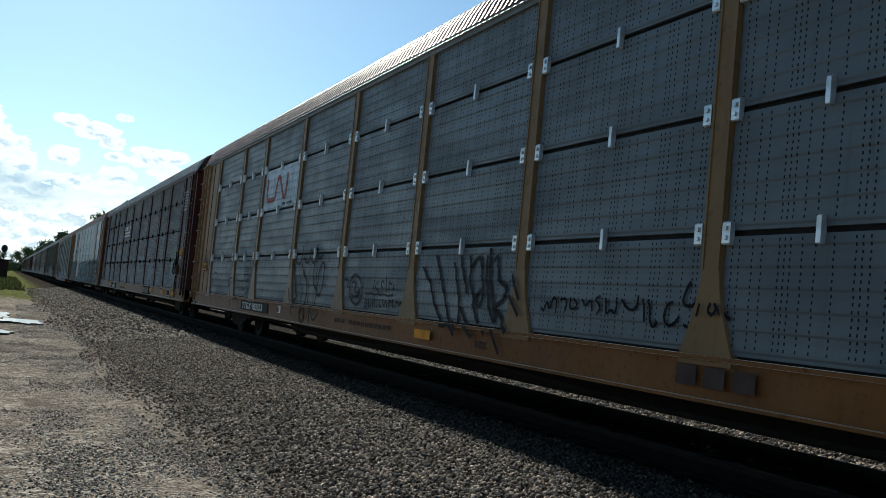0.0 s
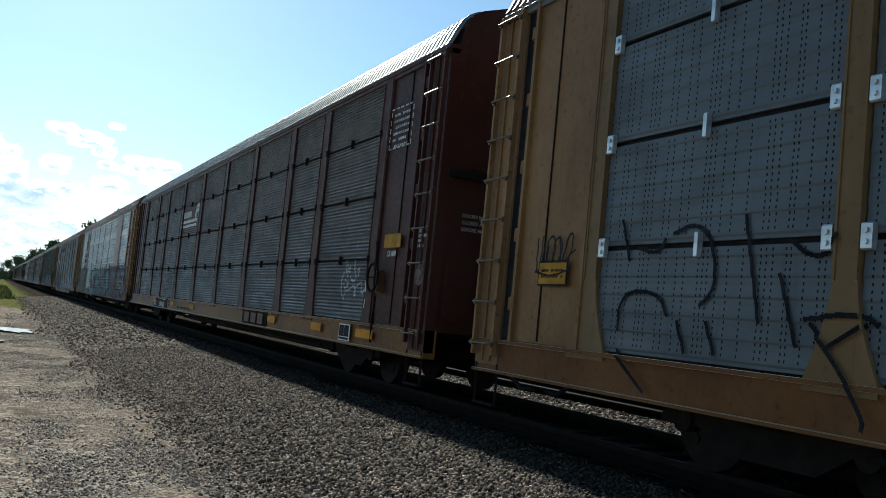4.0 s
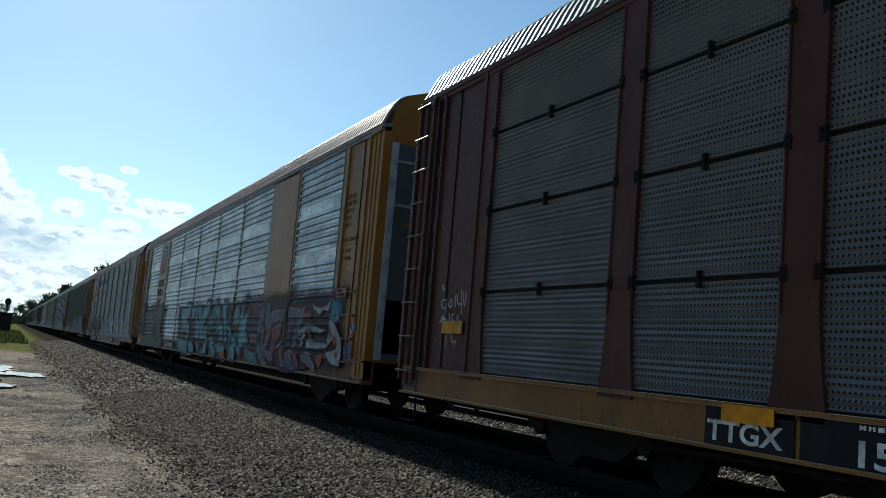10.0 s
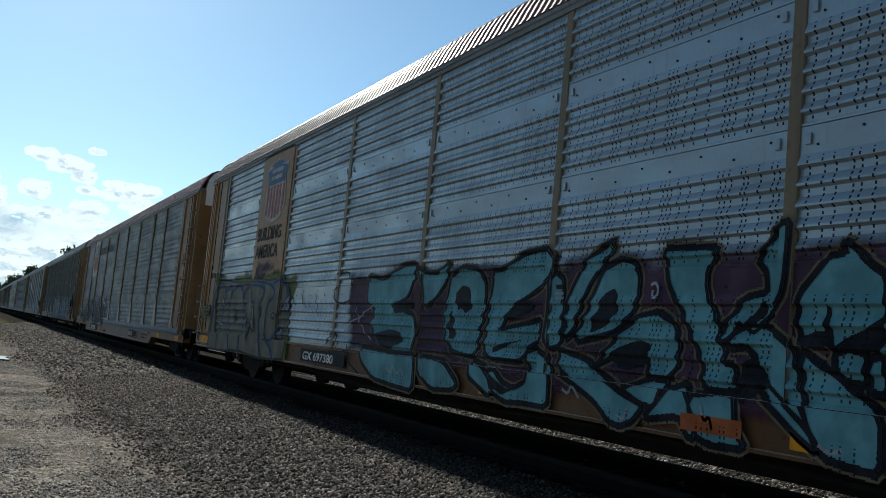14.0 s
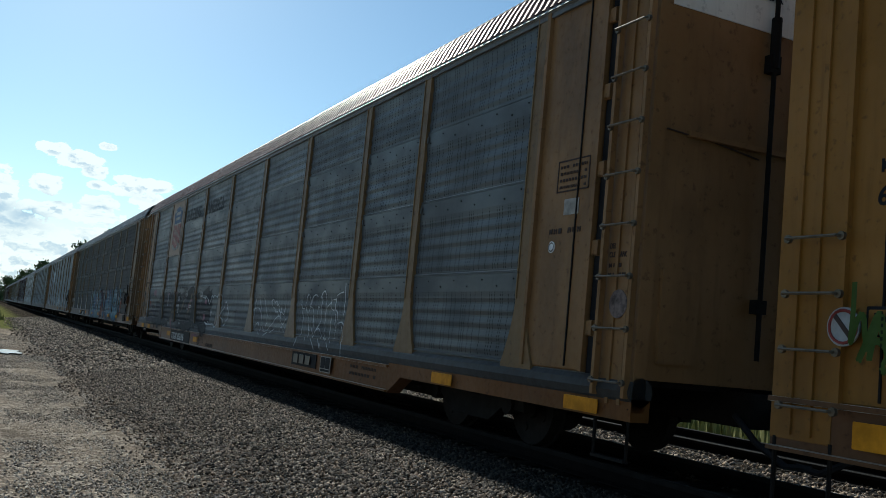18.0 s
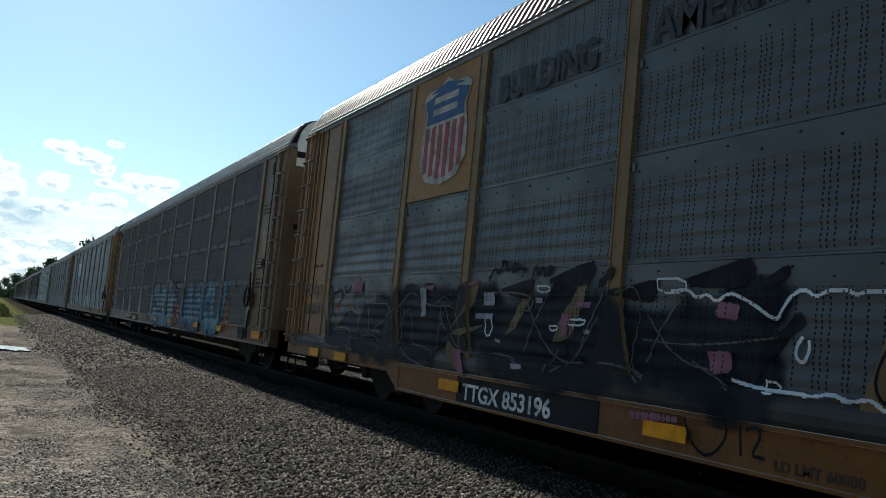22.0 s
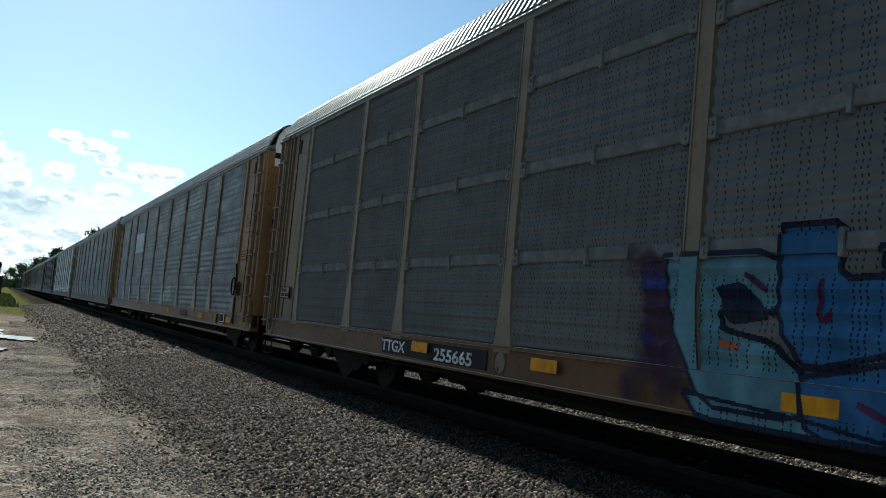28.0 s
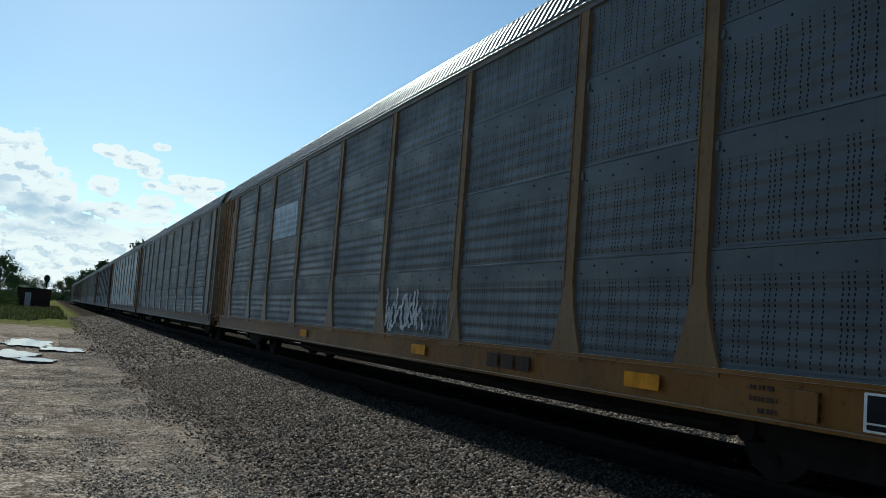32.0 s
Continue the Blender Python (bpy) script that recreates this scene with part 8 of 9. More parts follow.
for y in (-0.6, 2.0, -4.6, 9.8):
    reflector(car_c, y, 0.66, 0.5, 0.13, -HALF_W - 0.07)
reflector(car_c, 12.3, 0.70, 0.75, 0.16)

for g in (-1, 1):                       # round warning signs on the corners
    o = part("round_sign", mesh("round_sign", *disc(-HALF_W - 0.062, -HALF_W - 0.05, g * 12.79, 1.335, 0.12, 24)), M["door_grey"], car_c, "round pale warning sign with a slash")
    part("sign_ring", mesh("sign_ring", *tube([(-HALF_W - 0.064, g * 12.79 + 0.1 * math.cos(k * 0.3307), 1.335 + 0.1 * math.sin(k * 0.3307)) for k in range(20)], 0.01, 5)), M["red"], o, "red ring")
    part("slash", mesh("slash", *slab([(g * 12.79 + 0.08, 1.40), (g * 12.79 + 0.06, 1.42), (g * 12.79 - 0.08, 1.27), (g * 12.79 - 0.06, 1.25)], "x", -HALF_W - 0.068, -HALF_W - 0.062)), M["stencil_dark"], o)

# dull grey car with the slogan
END = 13.55
sp = Spray(car_d, "low_rib")
plate(car_d, 8.9, 7.1, 2.72, 4.34, "yellow", "emblem_plate", "smooth yellow plate behind the emblem", -HALF_W - 0.026, 0.01)
shield(car_d, 7.92, 3.53, 1.42, 1.36, -HALF_W - 0.042, "stencil_dull")
words(car_d, "BUILDING", 6.6, 3.62, 0.42, "stencil_faded", -HALF_W - 0.036, 0.98)
words(car_d, "AMERICA", 3.95, 3.62, 0.42, "stencil_faded", -HALF_W - 0.036, 1.05)
haze(sp, 10.3, 2.4, 0.7, 1.5, "h_navy", "dark navy sprayed field", 0.16, 3, 0.002, 0.3)
wedges, caps, thin, boxes, blocks, accents, scrawl = [], [], [], [], [], [], []
form(wedges, (6.92, 1.64), (6.64, 1.69), (6.76, 1.41), (7.26, 1.09), (6.89, 1.4))
form(wedges, (6.03, 1.1), (5.72, 1.52), (5.53, 1.55), (5.83, 1.18))
form(wedges, (5.14, 1.05), (5.03, 1.3), (4.68, 1.67), (4.6, 1.64), (4.83, 1.13))
form(wedges, (7.3, 0.91), (7.12, 1.12), (6.43, 1.21), (7.04, 1.03), (6.66, 0.58), (7.07, 0.73))
form(caps, (6.14, 1.56), (5.68, 1.64), (5.54, 1.65), (5.62, 1.49), (5.92, 1.52))
form(caps, (5.23, 1.65), (4.58, 1.81), (4.52, 1.72), (4.64, 1.61), (5.18, 1.62))
form(caps, (4.43, 1.63), (4.22, 1.74), (4.22, 1.68), (4.43, 1.59))
form(caps, (7.29, 1.05), (6.84, 1.04), (6.76, 0.91), (7.03, 0.93))
form(thin, (11.51, 1.04), (10.72, 1.35), (10.39, 1.63), (9.85, 1.37), (9.1, 1.42), (8.9, 1.19), (8.83, 0.81))
form(thin, (7.52, 1.44), (7.26, 1.11), (6.88, 0.86), (6.51, 0.89))
form(thin, (6.23, 0.91), (5.86, 0.9), (5.6, 0.82))
form(thin, (5.62, 0.96), (5.5, 1.22), (5.42, 1.33), (5.18, 1.62))
form(thin, (4.7, 0.97), (4.55, 1.29), (4.33, 1.6))
form(thin, (6.36, 1.54), (5.53, 1.53), (5.54, 1.36), (5.66, 1.36))
form(thin, (7.58, 0.81), (7.61, 1.27), (7.56, 1.44))
form(thin, (8.79, 1.38), (8.59, 0.78), (7.79, 0.66))
form(thin, (5.16, 0.8), (5.01, 1))
form(thin, (11.19, 0.94), (10.63, 0.94), (10.4, 0.81))
form(thin, (10.12, 0.93), (9.54, 0.99), (9.28, 0.78))
form(boxes, (6.46, 1.3), (6.32, 1.3), (6.29, 1.09), (6.44, 1.08), (6.46, 1.3))
form(boxes, (5.44, 1.6), (5.22, 1.6), (5.22, 1.54), (5.44, 1.54), (5.44, 1.6))
form(boxes, (4.88, 1.29), (4.62, 1.3), (4.61, 1.25), (4.87, 1.23), (4.88, 1.29))
form(boxes, (5.19, 1.22), (5.05, 1.23), (5.05, 1.19), (5.19, 1.18), (5.19, 1.22))
form(blocks, (6.53, 1.54), (6.3, 1.54), (6.28, 1.4), (6.52, 1.4))
form(blocks, (6.22, 1.06), (6.1, 1.05), (6.1, 1.02), (6.2, 1.03))
form(blocks, (5.75, 0.83), (5.54, 0.83), (5.54, 0.79), (5.74, 0.78))
form(blocks, (4.63, 1.21), (4.54, 1.21), (4.54, 1.17), (4.62, 1.17))
form(blocks, (6.69, 1.32), (6.3, 1.32), (6.3, 1.26), (6.68, 1.26))
form(blocks, (5.48, 1.49), (5.35, 1.49), (5.36, 1.44), (5.47, 1.44))
form(blocks, (8.19, 1.59), (8.01, 1.61), (7.97, 1.26), (8.09, 1.25))
form(accents, (4.77, 1.46), (4.54, 1.45), (4.55, 1.4), (4.77, 1.41))
form(accents, (5, 1.34), (4.84, 1.36), (4.9, 1.13), (4.98, 1.15))
form(accents, (6.92, 1.64), (6.64, 1.68), (6.7, 1.64), (6.91, 1.59))
form(accents, (10.67, 1.69), (10.16, 1.71), (10.19, 1.55), (10.57, 1.57))
form(accents, (8.19, 1.61), (7.78, 1.63), (7.81, 1.56))
form(accents, (7.09, 0.92), (6.86, 0.9), (6.73, 0.64), (6.93, 0.7))
form(scrawl, (6.4, 1.67), (6.3, 1.82), (6.21, 1.7), (6.15, 1.92), (6.02, 1.72), (5.9, 1.87), (5.94, 1.71), (5.82, 1.82), (5.69, 1.74))
form(scrawl, (5.54, 1.65), (5.49, 1.84), (5.43, 1.67), (5.35, 1.81), (5.29, 1.67), (5.24, 1.81), (5.19, 1.74), (5.32, 1.7))
for bag in (thin, caps):                # the piece goes on along the car in the same hand
    for pts in bag[:4]:
        form(bag, *[(a - 1.9, 0.1 + b * 0.92) for a, b in pts])
NOTE = "dark graffiti piece with pale outlines"
fill(sp, wedges, "g_tan", NOTE, 0.006)
fill(sp, caps, "g_black", NOTE, 0.009, 0.02)
outline(sp, thin, "g_taupe", NOTE, 0.009, 0.012, False)
outline(sp, boxes, "g_white", NOTE, 0.009, 0.015, False, 1)
fill(sp, blocks, "g_pale", "pale sprayed blocks", 0.018, 0.0, 1)
fill(sp, accents, "g_pink", "pink sprayed accents", 0.021, 0.0, 1)
outline(sp, scrawl, "g_black", "black sprayed scrawl", 0.02, 0.024, False)
pale, boxes, blocks, caps = [], [], [], []
form(pale, (4.15, 1.53), (3.93, 1.62), (3.82, 1.35), (3.96, 0.97), (3.76, 0.81))
form(pale, (3.8, 1.16), (3.2, 1.13), (2.38, 1.23))
form(pale, (3.19, 1.02), (2.76, 0.85))
form(pale, (4.44, 1.33), (4.73, 0.92), (5.04, 0.8))
form(pale, (3.75, 1.35), (3.38, 1.01), (2.88, 0.96))
form(boxes, (3.65, 1.64), (3.31, 1.64), (3.3, 1.53), (3.63, 1.53), (3.65, 1.64))
form(boxes, (2.45, 0.94), (2.33, 0.93), (2.32, 0.86), (2.45, 0.86), (2.45, 0.94))
form(blocks, (2.96, 1.47), (2.73, 1.45), (2.75, 1.33), (2.98, 1.36))
form(blocks, (3.03, 1.1), (2.79, 1.12), (2.77, 0.97), (2.97, 0.94))
form(blocks, (3.81, 0.59), (3.24, 0.61), (3.23, 0.56), (3.8, 0.53))
form(caps, (2.38, 1.26), (2.2, 1.42), (2.15, 1.33), (2.28, 1.23), (2.6, 0.87), (2.76, 0.85))
fill(sp, caps, "g_black", NOTE, 0.009)
outline(sp, pale, "g_taupe", NOTE, 0.007, 0.012, False)
outline(sp, boxes, "g_white", NOTE, 0.008, 0.015, False, 1)
fill(sp, blocks, "g_pink", "pink sprayed accents", 0.021)
near_lines, near_field, near_pink, near_orange, near_dark = [], [], [], [], []
form(near_lines, (11.75, 1.53), (11.77, 1.36), (11.67, 1.2), (11.54, 1.13), (11.35, 1.1), (11.17, 1.07), (11.07, 1.11), (10.96, 1.16), (10.87, 1.26), (10.8, 1.38), (10.78, 1.46))
form(near_lines, (11.19, 1.06), (11.15, 0.95), (11.13, 1.01), (10.99, 1.03), (10.81, 1.03), (10.6, 1.01), (10.51, 0.95), (10.36, 0.8))
form(near_lines, (10.8, 1.38), (10.78, 1.31), (10.72, 1.3), (10.63, 1.3))
form(near_lines, (10.78, 1.42), (10.66, 1.35), (10.6, 1.37), (10.55, 1.46), (10.47, 1.54), (10.36, 1.58))
form(near_lines, (10.63, 1.18), (10.64, 1.27), (10.57, 1.2), (10.41, 1.23), (10.3, 1.24))
form(near_lines, (10.32, 1.53), (10.43, 1.51), (10.5, 1.44), (10.5, 1.34), (10.43, 1.29), (10.31, 1.3))
form(near_lines, (11.57, 0.97), (11.48, 0.82), (11.36, 0.74), (11.06, 0.72), (10.79, 0.74))
form(near_lines, (10.54, 0.78), (10.41, 0.73), (10.27, 0.73))
form(near_field, (11.62, 1.13), (11.34, 1.07), (11.14, 1.06), (11, 1.12), (10.79, 1.27), (10.62, 1.29), (10.3, 1.23), (10.27, 0.76), (10.62, 0.72), (11.31, 0.7), (11.52, 0.78))
form(near_pink, (11.34, 1.3), (11.07, 1.31), (11.08, 1.23), (11.31, 1.22))
form(near_pink, (10.58, 1.67), (10.53, 1.75), (10.34, 1.76), (10.33, 1.68), (10.44, 1.63), (10.58, 1.62))
form(near_orange, (11.4, 1.39), (11.17, 1.4), (11.14, 1.3), (11.36, 1.29))
form(near_dark, (11.56, 1.65), (11.48, 1.53), (11.49, 1.37), (11.41, 1.25), (11.28, 1.18))
form(near_dark, (11.39, 1.53), (11.24, 1.57), (11.04, 1.6), (11.05, 1.45), (11.17, 1.38))
form(near_dark, (10.95, 1.64), (10.85, 1.53), (10.72, 1.6), (10.64, 1.67))
fill(sp, near_field, "g_navy", NOTE, 0.005)
fill(sp, near_pink, "g_pink", "pink sprayed accents", 0.008)
fill(sp, near_orange, "g_rust", "orange sprayed accent", 0.008)
outline(sp, near_dark, "g_navy", "dark sprayed loops", 0.022, 0.010, False)
outline(sp, near_lines, "g_tan", "tan outlines of the letters", 0.015, 0.013, False)
tall, small, edge, dark, wisps = [], [], [], [], []
form(tall, (-4.63, 1.47), (-4.73, 1.33), (-4.83, 1.18), (-4.85, 1.09), (-4.81, 0.95), (-4.74, 0.8), (-4.64, 0.71))
form(tall, (-5.01, 1.56), (-4.91, 1.5), (-4.89, 1.36), (-4.98, 1.27), (-5.08, 1.26), (-5.14, 1.34), (-5.13, 1.48), (-5.05, 1.56))
form(tall, (-4.71, 1.33), (-4.86, 1.32))
form(tall, (-5.14, 1.36), (-5.27, 1.35), (-5.33, 1.24), (-5.38, 1.11), (-5.37, 1.03))
form(tall, (-5.17, 1.39), (-5.19, 1.48), (-5.29, 1.54), (-5.41, 1.56), (-5.49, 1.52))
form(tall, (-5.05, 1.23), (-5.12, 1.1), (-5.16, 0.99), (-5.2, 0.82))
form(tall, (-5.16, 0.99), (-5.23, 0.98))
form(tall, (-5.32, 1.02), (-5.42, 0.9), (-5.56, 0.79), (-5.69, 0.7))
form(tall, (-5.62, 1.35), (-5.54, 1.37), (-5.52, 1.29), (-5.53, 1.14))
form(tall, (-5.63, 1.5), (-5.72, 1.58), (-5.8, 1.62), (-5.88, 1.58), (-5.91, 1.46), (-5.93, 1.26), (-5.95, 0.98), (-5.95, 0.87), (-6.1, 0.88))
form(tall, (-5.71, 1.52), (-5.71, 1.33), (-5.73, 1.17), (-5.72, 1.09), (-5.59, 1.06), (-5.48, 0.95))
form(tall, (-5.53, 1), (-5.68, 1.03), (-5.79, 0.97), (-5.84, 0.86), (-5.91, 0.78), (-5.94, 0.73))
form(tall, (-5.96, 1.36), (-6.07, 1.4), (-6.13, 1.44))
form(tall, (-6.13, 1.5), (-6.15, 1.31), (-6.38, 1.33), (-6.46, 1.28), (-6.49, 1.17))
form(tall, (-6.19, 1.23), (-6.2, 1), (-6.22, 0.87), (-6.17, 0.86))
form(tall, (-6.34, 1.5), (-6.34, 1.33))
form(tall, (-6.22, 1.48), (-6.34, 1.48))
form(tall, (-6.39, 1.54), (-6.5, 1.57), (-6.66, 1.59))
form(tall, (-6.38, 1.26), (-6.4, 1.09), (-6.46, 0.98), (-6.4, 0.83))
form(tall, (-6.47, 1.1), (-6.42, 1.02))
form(tall, (-6.52, 1.12), (-6.63, 1.15), (-6.72, 1.15), (-6.81, 1.08), (-6.88, 0.98), (-6.89, 0.88), (-6.88, 0.78), (-6.92, 0.65))
form(tall, (-6.72, 1.72), (-6.74, 1.54), (-6.73, 1.25), (-6.71, 1.22))
form(tall, (-6.25, 0.82), (-6.31, 0.75), (-6.38, 0.71))
form(tall, (-5.96, 0.79), (-6.02, 0.7))
form(small, (-1.63, 1.27), (-1.96, 1.34), (-2.25, 1.19), (-2.35, 0.96), (-2.56, 0.85), (-2.78, 0.92), (-3.18, 1.11), (-3.38, 1.2))
form(small, (-1.69, 0.99), (-1.7, 1.3), (-1.73, 1.49))
form(small, (-1.99, 1.52), (-2.16, 1.31), (-2.27, 1.07), (-2.24, 0.89), (-2.38, 0.81))
form(small, (-2.32, 1.49), (-2.54, 1.29), (-2.69, 1.09), (-2.59, 0.97))
form(small, (-2.8, 1.44), (-2.96, 1.49), (-3.08, 1.38), (-3.18, 1.47), (-3.25, 1.33), (-3.34, 1.41), (-3.42, 1.23), (-3.57, 1.26), (-3.72, 1.18), (-3.74, 1.36))
form(small, (-3.5, 1.33), (-3.49, 1.12), (-3.65, 1.02), (-3.78, 1.08), (-3.87, 1.14))
form(small, (-2.68, 0.8), (-2.9, 0.85), (-3.16, 0.94))
form(small, (-3.52, 0.91), (-3.65, 1.02), (-3.77, 0.88), (-3.84, 0.98))
form(small, (-2.17, 0.95), (-2.02, 1.06), (-1.84, 0.93))
form(small, (-2.85, 1.46), (-2.96, 1.3), (-3.09, 1.33), (-3.17, 1.22), (-3.31, 1.28), (-3.36, 1.14), (-3.52, 1.23))
form(edge, (1.16, 1.14), (1.07, 1.21), (0.89, 1.24), (0.83, 1.32), (0.78, 1.41), (0.67, 1.41), (0.58, 1.33), (0.54, 1.27), (0.43, 1.23), (0.41, 1.14), (0.43, 1.04), (0.55, 1.01), (0.6, 1.01), (0.62, 0.93), (0.75, 0.89), (0.83, 0.93), (0.89, 1.01), (1.02, 1.04), (1.15, 1.05), (1.17, 1.1), (1.16, 1.14))
form(edge, (1.43, 1.51), (1.37, 1.57), (1.27, 1.57), (1.13, 1.53), (1.09, 1.44), (1.1, 1.32), (1.19, 1.18), (1.21, 1.05), (1.23, 0.92), (1.29, 0.85), (1.45, 0.83), (1.55, 0.88))
form(edge, (3.46, 1.54), (3.25, 1.56), (3.19, 1.48), (3.05, 1.53), (2.98, 1.45), (2.85, 1.53), (2.75, 1.51), (2.56, 1.43), (2.37, 1.33), (2.34, 1.43), (2.27, 1.51), (2.15, 1.56), (2.06, 1.49), (1.99, 1.54), (1.83, 1.55), (1.75, 1.51), (1.68, 1.54), (1.5, 1.53), (1.44, 1.5))
form(edge, (2.76, 0.92), (2.48, 0.88), (2.14, 0.88), (2.02, 0.87), (1.91, 0.91), (1.75, 0.86), (1.6, 0.9), (1.55, 0.88))
form(edge, (2.15, 1.24), (2.22, 1.17), (2.17, 1.07), (2.1, 1.1), (2.1, 1.22))
form(dark, (1.46, 1.49), (1.41, 1.35), (1.47, 1.22), (1.55, 1.08), (1.56, 0.94), (1.46, 0.86), (1.31, 0.92), (1.29, 1.05), (1.36, 1.18), (1.42, 1.26))
form(dark, (0.28, 1.22), (0.35, 1.18), (0.34, 1.1), (0.26, 1.07), (0.22, 1.09))
form(dark, (-0.04, 1.2), (-0.2, 1.21), (-0.27, 1.16), (-0.25, 1.09), (-0.19, 1.05))
form(dark, (3.15, 0.6), (3.07, 0.44), (2.91, 0.36), (2.78, 0.43), (2.7, 0.56), (2.76, 0.65))
form(dark, (2.59, 0.62), (2.57, 0.43))
form(dark, (2.53, 0.6), (2.44, 0.64), (2.39, 0.57), (2.49, 0.43), (2.36, 0.44))
form(dark, (0.74, 1.24), (0.8, 1.2), (0.81, 1.12), (0.75, 1.06))
form(wisps, (9.86, 1.31), (9.8, 1.12), (9.8, 0.96))
form(wisps, (9.66, 1.02), (9.51, 1.03), (9.37, 1.01))
form(wisps, (9.01, 1.35), (8.95, 1.21), (9.09, 1))
form(wisps, (8.72, 1.41), (8.58, 1.27), (8.64, 1.07), (8.64, 0.88))
form(wisps, (8.39, 1.27), (8.31, 1.09), (8.27, 0.91))
form(wisps, (8.24, 0.91), (7.72, 0.87), (7.56, 0.85), (7.58, 1.04), (7.5, 1.17), (7.55, 1.3))
form(wisps, (7.49, 1.32), (7.5, 1.17), (7.37, 1.12))
form(wisps, (7.68, 1.42), (7.48, 1.51), (7.38, 1.45))
form(wisps, (8.76, 1.04), (8.62, 1.27), (8.48, 1.34))
outline(sp, tall, "g_white", "white sprayed tag", 0.008, 0.016, False)
outline(sp, small, "g_white", "thin pale sprayed scrawl", 0.008, 0.016, False)
outline(sp, edge, "g_white", "white cloud outline of the graffiti", 0.012, 0.026, False)
outline(sp, dark, "g_black", "dark sprayed loops", 0.012, 0.026, False)
outline(sp, wisps, "g_taupe", "thin pale curves in the dark piece", 0.008, 0.026, False)
tag(sp, 12.75, 11.95, 1.5, 1.75, "g_slate", "black sprayed tag", 0.010, 120, 4, 0.06, 0.1, 0.2, (0.3, 0.8), "oojuvn")
tag(sp, 12.65, 11.95, 1.2, 1.4, "g_slate", "black sprayed tag", 0.010, 121, 4, 0.06, 0.1, 0.2, (0.3, 0.8), "oojuvn")
plate(car_d, 6.95, 4.3, 0.315, 0.64, "stencil_black", "number_panel", "black panel with white stencilled letters", -HALF_W - 0.026)
words(car_d, "TTGX 853196", 6.8, 0.38, 0.24, "stencil_worn", -HALF_W - 0.042, 1.25)
words(car_d, "LD LMT 60000", 2.34, 0.37, 0.10, "stencil_dark", -HALF_W - 0.03, 1.15)
plate(car_d, -4.5, -5.75, 0.40, 0.62, "stencil_black", "owner_panel", "dark panel behind the owner mark", -HALF_W - 0.03)
owner_blocks(car_d, -4.62, -5.55, 0.42, 0.60, "tan")
data_panel(car_d, -6.28, 0.50, "stencil_dull")
for y, z in ((7.1, 0.50), (10.75, 0.60), (3.4, 0.48), (-10.2, 0.60), (-12.9, 0.60)):
    reflector(car_d, y, z, 0.5, 0.12, -HALF_W - 0.066)
boxed_sign(car_d, 11.48, 0.49, 0.44, 0.11, "sill_ochre", ("THIS CAR", "EXCESS HEIGHT"))
reflector(car_d, 12.0, 0.60, 0.46, 0.12, -HALF_W - 0.066)
bars(car_d, -7.2, -8.2, 0.52, 0.06, 9, "stencil_dark", -HALF_W - 0.03, 2)
bars(car_d, 12.55, 12.1, 1.95, 0.07, 6, "stencil_dark", -HALF_W - 0.024)

# brown-grey car with the blue pieces
sp = Spray(car_e, "soft", bands=[(1.705, 1.835, 0.036)])
haze(sp, 1.95, 1.45, 0.75, 1.6, "h_purple", "purple sprayed haze", 0.25, 41, 0.002, 0.5)
haze(sp, 2.0, 1.6, 1.42, 1.58, "h_indigo", "blue sprayed haze", 0.10, 47, 0.004, 0.2)
haze(sp, 2.0, 1.6, 1.02, 1.14, "h_indigo", "blue sprayed haze", 0.10, 49, 0.004, 0.2)
haze(sp, -2.1, -3.7, 0.8, 1.5, "h_rust", "orange sprayed haze", 0.5, 42, 0.002, 0.6)
haze(sp, -2.0, -2.9, 1.3, 1.7, "h_purple", "purple sprayed haze", 0.2, 43, 0.003, 0.3)
haze(sp, -9.2, -9.8, 0.8, 1.4, "h_rust", "orange sprayed haze", 0.5, 44, 0.002, 0.5)
letters, deep, holes, curls, dashes = [], [], [], [], []
form(letters, (1.71, 1.72), (0.53, 1.72), (0.51, 1.31), (0.83, 1.35), (1.08, 1.3), (1.02, 1.17), (0.55, 1.1), (0.26, 0.9), (0.22, 0.62), (1.14, 0.62), (1.63, 1.29))
form(letters, (-0.29, 1.72), (-1.5, 1.71), (-1.54, 1.29), (-1.06, 1.24), (-1.04, 1.13), (-1.24, 1.09), (-1.48, 1.12), (-1.71, 0.93), (-1.75, 0.55), (-0.8, 0.54), (-0.72, 1.04), (-0.5, 1.56), (-0.31, 1.6))
form(letters, (-1.57, 1.94), (-2.1, 1.93), (-2.1, 1.4), (-2.26, 1.66), (-2.71, 1.53), (-2.56, 1.17), (-2.6, 1.03), (-2.92, 0.84), (-2.98, 0.56), (-2.19, 0.55), (-1.77, 0.56), (-1.77, 0.78), (-1.61, 1.06), (-1.52, 1.73))
form(letters, (1.34, 0.7), (0.22, 0.64), (-0.8, 0.54), (-0.78, 0.54), (0.2, 0.54), (1.17, 0.54))
form(deep, (0.51, 1.89), (0, 1.89), (0.02, 1.53), (-0.5, 1.56), (-0.58, 1.15), (0.23, 0.95), (0.44, 1.14), (0.51, 1.31))
form(deep, (0.26, 0.9), (-0.44, 1.04), (-0.73, 0.89), (-0.8, 0.55), (0.17, 0.54))
form(holes, (1.11, 1.48), (0.86, 1.53), (0.54, 1.27), (0.98, 1.21))
form(holes, (-1.05, 1.24), (-1.27, 1.26), (-1.52, 1.22), (-1.63, 1.06), (-1.24, 1.09))
